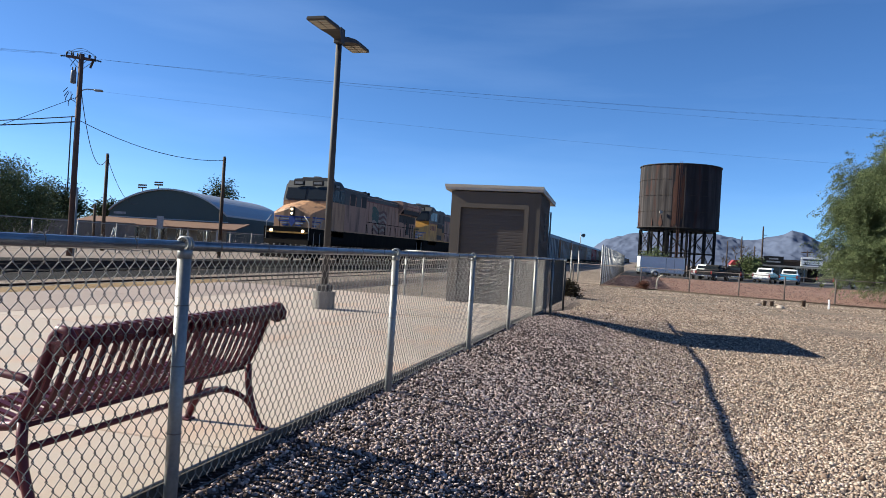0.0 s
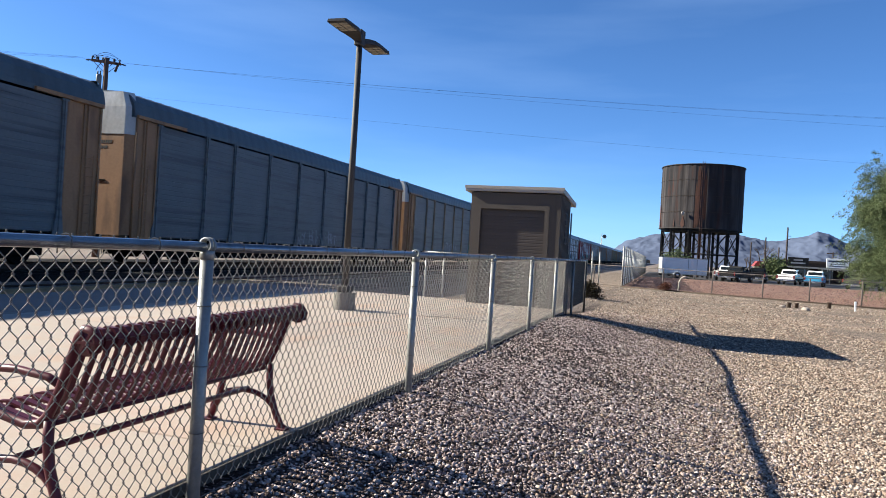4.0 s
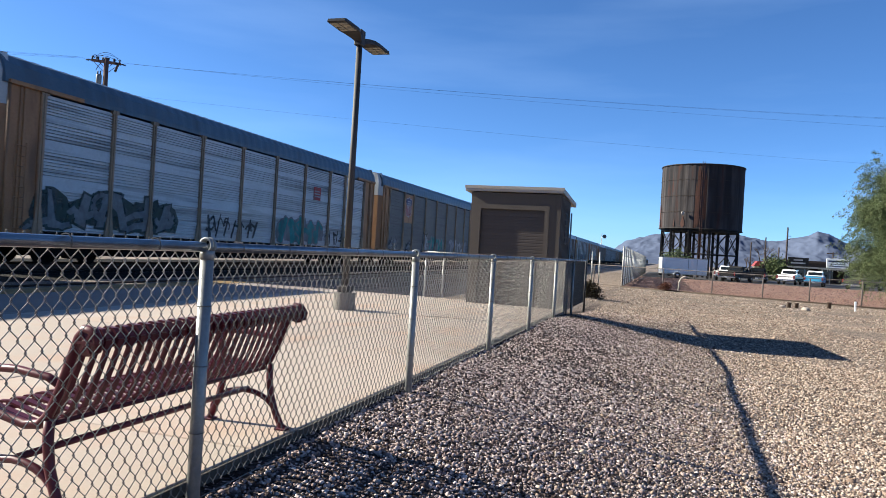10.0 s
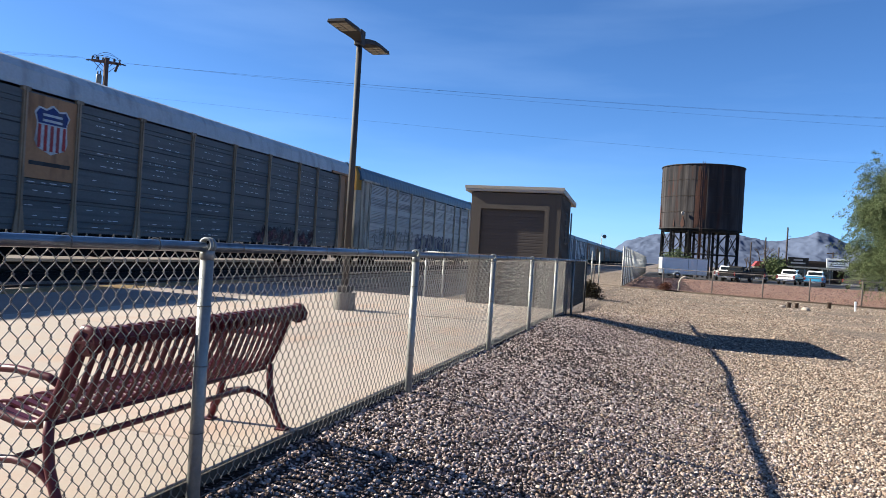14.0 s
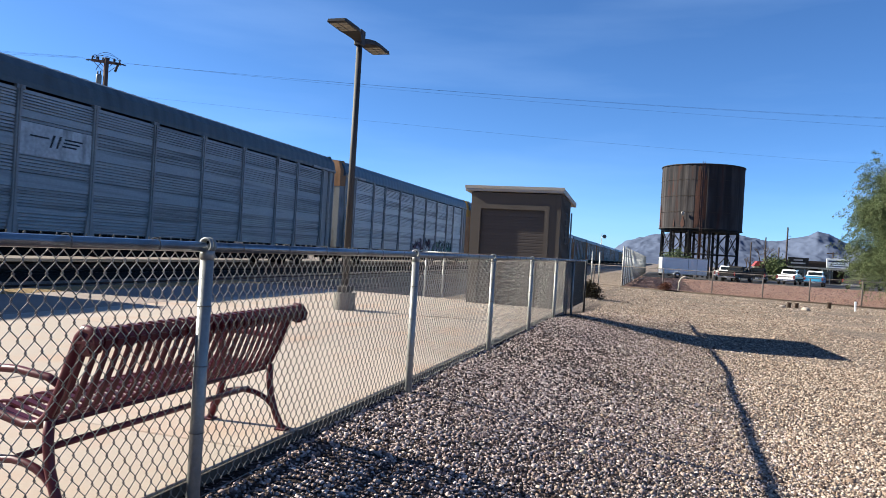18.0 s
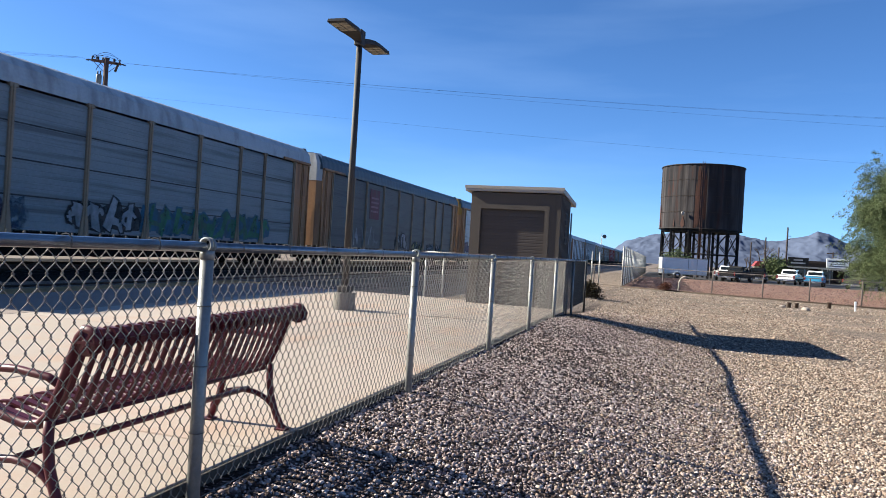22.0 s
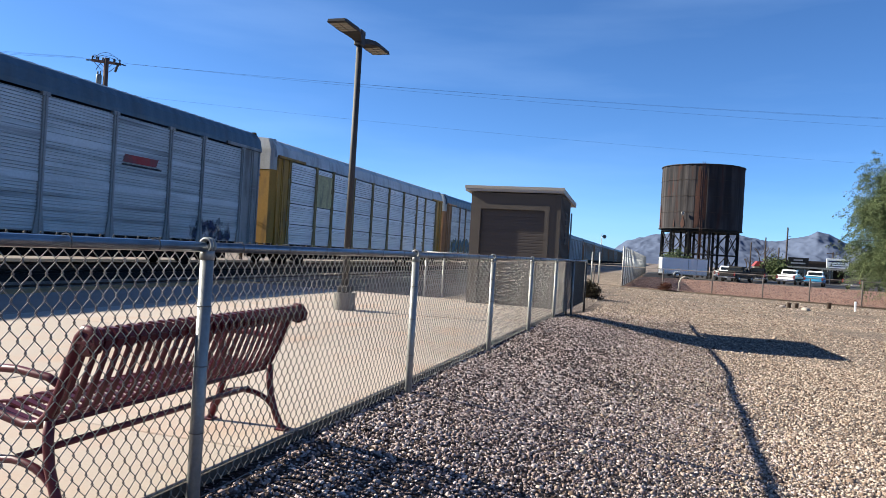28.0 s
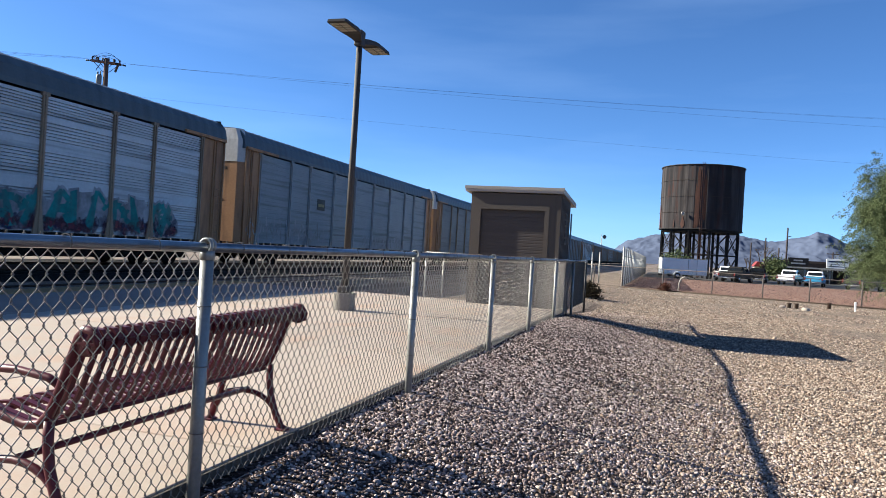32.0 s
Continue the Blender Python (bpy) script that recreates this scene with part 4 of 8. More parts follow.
def sprayed(style, length, height, seed):
    """Sprayed strokes on a wagon's side, tangled so that they spell nothing. Styles: block, round, line (thin strokes) and haze (patches with ragged rims)."""
    rnd = random.Random(seed)
    inner, outer = bmesh.new(), bmesh.new()
    lift = 0.0

    def poly(bm, x, pts):
        bm.faces.new([bm.verts.new((x, y, max(0.0, z))) for y, z in pts])

    def stroke(p, q, t0, t1, edge):
        """A bar from p to q that widens or narrows, with a cut or a rounded end."""
        nonlocal lift
        lift += 0.0001
        d = math.hypot(q[0] - p[0], q[1] - p[1]) or 1
        u = ((q[0] - p[0]) / d, (q[1] - p[1]) / d)
        v = (-u[1], u[0])
        skew = rnd.uniform(-0.7, 0.7)
        for bm, e, x in ((inner, 0, 0.006 + lift), (outer, edge, lift * 0.5)) if edge else ((inner, 0, 0.004 + lift),):
            ring = []
            for (cx, cy), t, side in ((q, t1, 1), (p, t0, -1)):
                for w, o in ((-1, 0.15 - skew * 0.5), (-0.5, 0.5), (0.5, 0.55), (1, 0.15 + skew * 0.5)) if style == "round" else ((-1, -skew), (1, skew)):
                    r = t + e
                    ring.append((cx + side * (v[0] * w * r + u[0] * (o * t + e)), cy + side * (v[1] * w * r + u[1] * (o * t + e))))
            poly(bm, x, ring)

    if style == "haze":
        n = max(5, int(length / height * 3))
        for i in range(n):
            cx, cy = length * (i + 0.5 + rnd.uniform(-0.3, 0.3)) / n, height * rnd.uniform(0.2, 0.45)
            for bm, f, x in ((outer, 1.0, 0.0002 * i), (inner, 0.7, 0.006 + 0.0002 * i)):
                rx, ry = length / n * rnd.uniform(0.7, 1.3) * f, height * rnd.uniform(0.3, 0.5) * f
                dy = rnd.uniform(-0.2, 0.2) * height * (f < 1)
                poly(bm, x, [(cx + rx * math.cos(k * 0.3491) * rnd.uniform(0.7, 1.15), cy + dy + ry * math.sin(k * 0.3491) * rnd.uniform(0.6, 1.2)) for k in range(18)])
        return inner, outer
    thin = style == "line"
    n = max(3, round(length / (height * (0.5 if thin else 0.6))))
    w = length / n
    base = {"block": 0.1, "round": 0.1, "line": 0.05}[style] * height
    edge = 0 if thin else 0.045 * height + 0.012
    for i in range(n):
        cx, up, tall = (i + 0.5 + rnd.uniform(-0.2, 0.2)) * w, height * rnd.uniform(0.06, 0.16), height * rnd.uniform(0.62, 0.84)
        if not thin:
            poly(outer, -0.002 + 0.00005 * i, [(cx + x * w, up + tall * y) for x, y in ((-0.7, rnd.uniform(-0.1, 0.15)), (0.7, rnd.uniform(-0.1, 0.15)), (0.85, rnd.uniform(0.3, 0.6)), (0.6, rnd.uniform(0.7, 1.0)), (0.1, rnd.uniform(0.8, 1.1)), (-0.6, rnd.uniform(0.6, 0.95)), (-0.8, rnd.uniform(0.3, 0.55)))])
        lean = rnd.uniform(-0.25, 0.35) * w
        t = base * rnd.uniform(0.8, 1.25)
        stroke((cx - lean, up), (cx + lean, up + tall), t * rnd.uniform(0.9, 1.5), t * rnd.uniform(0.5, 1.1), edge)
        for _ in range(rnd.choice((1, 2, 2))):
            kind = rnd.random()
            if kind < 0.45:   # a bent arm thrown across the next stem
                s0, z0 = rnd.choice((-1, 1)), up + tall * rnd.uniform(0.1, 0.9)
                p, q, r = (cx, z0), (cx + s0 * w * rnd.uniform(0.45, 0.8), z0 + tall * rnd.uniform(-0.25, 0.35)), (cx + s0 * w * rnd.uniform(0.7, 1.1), z0 + tall * rnd.uniform(-0.5, 0.1))
                stroke(p, q, t * 0.9, t * 0.75, edge)
                stroke(q, r, t * 0.75, t * rnd.uniform(0.3, 0.8), edge)
            elif kind < 0.8:   # a hook
                a0, turn, rx, ry = rnd.uniform(0, 6.28), rnd.choice((-1, 1)) * rnd.uniform(1.8, 3.4), w * rnd.uniform(0.3, 0.6), tall * rnd.uniform(0.2, 0.36)
                oy = up + tall * rnd.uniform(0.35, 0.65)
                pts = [(cx + rx * math.cos(a0 + turn * k / 5), oy + ry * math.sin(a0 + turn * k / 5)) for k in range(6)]
                for k, (p, q) in enumerate(zip(pts, pts[1:])):
                    stroke(p, q, t * (0.95 - 0.1 * k), t * (0.85 - 0.1 * k), edge)
            else:   # an arrow tip
                z0 = up + tall * rnd.uniform(0.7, 1.05)
                p = (cx + lean + rnd.uniform(-0.2, 0.2) * w, z0)
                stroke((p[0] - w * 0.35, p[1] - tall * 0.22), p, t * 0.6, t * 0.5, edge)
                stroke(p, (p[0] + w * 0.35, p[1] - tall * 0.25), t * 0.5, t * 0.6, edge)
    return inner, outer


def words(text, height):
    """Plain capitals facing +x, read along +y."""
    curve = bpy.data.curves.new("lettering", "FONT")
    curve.body, curve.size, curve.extrude, curve.align_x = text, height * 1.4, 0.003, "LEFT"
    ob = bpy.data.objects.new("lettering", curve)
    bm = bmesh.new()
    bm.from_mesh(bpy.data.meshes.new_from_object(ob))
    bpy.data.objects.remove(ob)
    bm.transform(pose(0, 0, 0, 90, 0, 90))
    return bm


def shield(bm_blue, bm_red, bm_white):
    """A plain emblem: blue head over red and white bars."""
    w, h = 0.6, 1.5
    out = [(0, -0.02 * h), (0.3 * w, 0.03 * h), (0.85 * w, 0.1 * h), (1.03 * w, 0.24 * h), (0.95 * w, 0.45 * h), (0.93 * w, 0.62 * h), (1.1 * w, 0.8 * h), (0.85 * w, 0.93 * h), (0.4 * w, 0.9 * h), (0, 1.0 * h)]
    out = out + [(-y, z) for y, z in out[-2:0:-1]]
    prism(bm_white, out, "x", 0, 0.012)
    head = [(0.86 * w, 0.6 * h), (1.0 * w, 0.79 * h), (0.8 * w, 0.89 * h), (0.4 * w, 0.86 * h), (0, 0.95 * h)]
    prism(bm_blue, head + [(-y, z) for y, z in head[-2::-1]], "x", 0, 0.02)
    for z in (0.64, 0.75):
        box(bm_white, 0.02, 0.024, -0.6 * w, 0.6 * w, z * h, (z + 0.05) * h)
    for i in range(5):
        y = (-0.86 + i * 0.385) * w
        box(bm_red, 0.012, 0.018, y, y + 0.19 * w, 0.11 * h if i in (0, 4) else 0.05 * h, h * 0.575)


def worn_through(ink, least, most):
    """The same paint, sprayed thinly: the sheet shows through in patches."""
    m = ink.copy()
    m.name = ink.name.replace("spray_paint", "thin_spray_paint")
    t = m.node_tree
    nz, mr, tc = t.nodes.new("ShaderNodeTexNoise"), t.nodes.new("ShaderNodeMapRange"), t.nodes.new("ShaderNodeTexCoord")
    nz.inputs["Scale"].default_value, nz.inputs["Detail"].default_value = 2.4, 7
    mr.inputs[1].default_value, mr.inputs[2].default_value, mr.inputs[3].default_value, mr.inputs[4].default_value = 0.36, 0.62, least, most
    t.links.new(tc.outputs["Object"], nz.inputs["Vector"])
    t.links.new(nz.outputs[0], mr.inputs[0])
    t.links.new(mr.outputs[0], t.nodes["Principled BSDF"].inputs["Alpha"])
    return m


THIN = {k: worn_through(m, 0.0, 0.85) for k, m in INKS.items()}
FIRM = {k: worn_through(m, 0.7, 1.0) for k, m in INKS.items()}


def row_of_blocks(w, hh, n, lean):
    """Plain solid blocks side by side, as wide as capitals."""
    bm = bmesh.new()
    step = w / n
    for i in range(n):
        y = -w / 2 + i * step
        prism(bm, [(y, 0), (y + step * 0.86, 0), (y + step * 0.86 + lean * hh, hh), (y + lean * hh, hh)], "x", 0, 0.008)
    return bm


def autorack(k, end, cap, panel, style, post, roof, marks=(), sprays=(), tint=(), light=False):
    """A covered car-carrier wagon. marks: (kind, panel number); sprays: (from, length, ink, outline, height)."""
    names = {id(P_DARK): "dark grey", id(P_MID): "grey", id(P_SLATE): "slate grey", id(P_SILVER): "silver", id(P_DULL): "dull silver", id(P_WHITE): "bright silver", id(P_BARE): "bare ribbed aluminium", id(P_NAVY): "dark navy", id(NAVY): "navy"}
    ends = {id(ORANGE): "orange-yellow", id(YELLOW): "yellow", id(TANP): "tan", id(REDP): "oxide-red", id(CREAM): "cream", id(NAVY): "navy", id(PALEGREY): "pale grey"}
    lab = "%s panelled car-carrier wagon with %s ends%s" % (names[id(panel)], ends[id(end)], " and sprayed graffiti" if sprays else "")
    c = thing("autorack_wagon", lab, "rail wagon", group="wagons of the passing train")
    h = BODY_L / 2
    front_w = 2.2 if end is REDP and k < 20 else 1.5 if end is REDP else 1.5 if end in (ORANGE, YELLOW) else 1.65
    post_at = [front_w + sum(WIDTHS[:i]) for i in range(NPAN + 1)]
    part("underframe", CM["underframe"], STEEL_D, c)
    part("roof", CM["roof"], roof, c)
    part("far_side", CM["far_side"], panel, c)
    for s, rz in ((-1, 0), (1, 180)):
        ew = front_w if s < 0 else round(BODY_L - sum(WIDTHS) - front_w, 2)
        part("end_door", CM["end_door", ew] if s < 0 else END_BACK[ew], end, c, at=pose(0, s * h, 0))
        part("end_cap", CM["end_cap"] if s < 0 else CAP_BACK, CAPW if cap is CREAM else cap, c, at=pose(0, s * h, 0))
        part("corner_pole", CM["corner_pole"], end, c, at=pose(0, s * (h - 0.3), 0))
        part("door_track", CM["door_track"], end, c, at=pose(0, s * (h - 1.6), 0))
        for yy in ((ew * 0.44, ew * 0.53, ew * 0.91) if not light else (0.8,)):
            part("door_rib", CM["door_rib"], end, c, at=pose(0, s * (h - yy) - (0.07 if s > 0 else 0), 0))
        if s < 0 and not light:
            part("end_seam", CM["end_seam"], STEEL_D, c, at=pose(-0.15, -h, 0))
            part("stencil", CM["stencil"], INKS["black" if end is not NAVY else "grey"], c, at=pose(0.5, -h, 0))
        part("coupler", CM["coupler"], STEEL_D, c, at=pose(0, s * (h - 0.1), 0, 0, 0, 180 if s < 0 else 0))
        bg_ = part("bogie", CM["bogie"], STEEL_D, c, at=pose(0, s * (h - 3.4), 0))
        if not light:
            for wy in (-0.9, 0.9):
                for sx in (1, -1):
                    part("wheel", CM["wheel"], STEEL_D, bg_, at=pose(sx * 0.72, wy, 0.42, 0, 0, 0 if sx > 0 else 180))
    if not light:
        part("ladder", CM["ladder"], end, c, at=pose(HW + 0.09, -h + 0.55, 0))
        part("ladder", CM["ladder"], end, c, at=pose(HW + 0.09, h - 0.95, 0))
    for i in range(NPAN):
        y = -h + post_at[i] + 0.08
        mt = dict(tint).get(i, panel)
        part("side_panel", PANELS["flat" if mt is FLAT_TAN else style, WIDTHS[i]], mt, c, at=pose(HW - 0.05, y, 0))
        if style == "slat" and not light:
            part("vent_slots", SLOTS[(i + k) % 3], SLOT_DAYLIGHT, c, at=pose(HW - 0.019, y + (WIDTHS[i] - 2) * 0.4, 0), kind="stuff")
        if style == "rib":
            part("vent_holes", HOLES[WIDTHS[i]], INKS["black"], c, at=pose(HW - 0.0185, y, 0), kind="stuff")
        for z0, z1, ink in BANDS.get(k, ()) if mt is not FLAT_TAN else ():
            part("panel_band", boxes((0, 0.01, 0, WIDTHS[i] - 0.16, z0, z1)), ink, c, at=pose(HW - 0.018, y, 0))
    for y in post_at:
        part("post", CM["post"], post, c, at=pose(HW, -h + y, 0))
        for z in (2.07, 3.12, 4.17) if style == "rib" else ():
            part("joint_plate", JOINT_PLATE, post, c, at=pose(HW, -h + y, z))
    for kind, i in marks:
        y, pw = -h + post_at[i] + WIDTHS[i] / 2, WIDTHS[i] - 0.16
        z = SIDE_Z1 - 0.12
        if kind in ("shield", "low_shield"):
            tall, up = (2.05, 1.64) if kind == "shield" else (2.5, 1.72)
            plate = part("emblem_plate", boxes((0, 0.012, -pw / 2, pw / 2, z - tall, z), bevel=0.003), ORANGE, c, at=pose(HW + 0.0, y, 0))
            b1, b2, b3 = bmesh.new(), bmesh.new(), bmesh.new()
            shield(b1, b2, b3)
            for bm, ink in ((b1, "royal"), (b2, "red"), (b3, "pale")):
                part("emblem", bm, INKS[ink], plate, at=pose(0.013, 0, z - up))
            if kind == "low_shield":
                part("lettering_bar", boxes((0.013, 0.018, -pw * 0.42, pw * 0.42, z - 2.1, z - 1.98)), INKS["black"], plate)
        elif kind[0] == "words":
            part("lettering", words(kind[1], kind[2]), INKS["black"], c, at=pose(HW + 0.02, y - kind[4], kind[3]))
        elif kind[0] == "row":   # a row of plain blocks the size of capitals, with a rule under it
            _, ink, z0, w, hh, n, lean, rule = kind
            row = part("emblem", row_of_blocks(w, hh, n, lean), INKS[ink], c, at=pose(HW - 0.004, y, z0))
            if rule:
                part("rule", boxes((0, 0.012, -w * 0.52, w * 0.5, -hh * 0.42, -hh * 0.18)), INKS[rule], row)
        elif kind[0] == "dart":   # a thin line running into three stepped bars, on a pale plate or none
            _, ink, z0, w, plate_ink = kind
            if plate_ink:
                part("emblem_plate", boxes((0, 0.008, -pw / 2, pw / 2, z0 - 0.45, z0 + 0.5), bevel=0.003), INKS[plate_ink], c, at=pose(HW - 0.012, y, 0))
            bm = boxes((0, 0.01, -0.5 * w, -0.16 * w, 0.1, 0.15), (0, 0.01, 0.14 * w, 0.5 * w, 0.16, 0.21), (0, 0.01, 0.12 * w, 0.44 * w, 0.05, 0.1), (0, 0.01, 0.1 * w, 0.38 * w, -0.06, -0.01))
            for y1 in (-0.14, -0.02):
                prism(bm, [((y1 + dy) * w, dz) for dy, dz in ((0, -0.14), (0.035, -0.14), (0.1, 0.25), (0.06, 0.25))], "x", 0, 0.01)
            part("emblem", bm, INKS[ink], c, at=pose(HW - 0.003, y, z0))
        else:
            ink, z0, w, hh, bars = kind
            w = min(w, pw)
            plate = part("emblem_plate", boxes((0, 0.012, -w / 2, w / 2, z0, z0 + hh), bevel=0.003), INKS[ink], c, at=pose(HW + 0.0, y, 0))
            for j in range(bars[1]):
                zz = z0 + hh * (0.2 + 0.6 * (j + 0.2) / bars[1])
                part("lettering_bar", boxes((0.013, 0.018, -w * 0.38, w * 0.38, zz, zz + 0.42 * hh * 0.6 / bars[1])), INKS[bars[0]], plate)
    for j, (y0, ln, ink, edge, hh, style) in enumerate(sprays):
        bi, bo = sprayed(style, ln, hh * 1.1, k * 10 + j)
        inks = THIN if style == "haze" else FIRM
        part("graffiti_fill", bi, inks[ink], c, at=pose(HW + 0.008, -h + y0, SIDE_Z0 + 0.05), kind="stuff")
        if len(bo.verts):
            part("graffiti_edge", bo, inks[edge], c, at=pose(HW + 0.008, -h + y0, SIDE_Z0 + 0.05), kind="stuff")
        else:
            bo.free()
    return c


def flipped(me):
    bm = bmesh.new()
    bm.from_mesh(me)
    for v in bm.verts:
        v.co.y = -v.co.y
    bmesh.ops.reverse_faces(bm, faces=bm.faces)
    return mesh_of(bm, me.name)


END_BACK, CAP_BACK = {w: flipped(CM["end_door", w]) for w in END_WIDTHS}, flipped(CM["end_cap"])
S = "shield"
SEAMS = [(z, z + 0.045, INKS["black"]) for z in (2.05, 3.1, 4.15)]   # joints between the rows of sheets
PALE_BAND, DARK_BAND = (2.55, 2.78, P_WHITE), (2.5, 2.75, P_DARK)
BANDS = {24: [(2.55, 2.76, P_WHITE), (3.75, 3.96, P_WHITE), (1.35, 1.5, P_WHITE)], 25: [(1.3, 1.36, INKS["maroon"]), (1.5, 1.56, INKS["maroon"])], 27: [PALE_BAND, (3.85, 4.08, P_WHITE)], 30: [PALE_BAND, (3.85, 4.08, P_WHITE)],
         7: [DARK_BAND, (3.85, 4.08, P_DARK)], 1: SEAMS, 12: SEAMS, 13: SEAMS, 16: SEAMS, 21: SEAMS, 28: SEAMS}
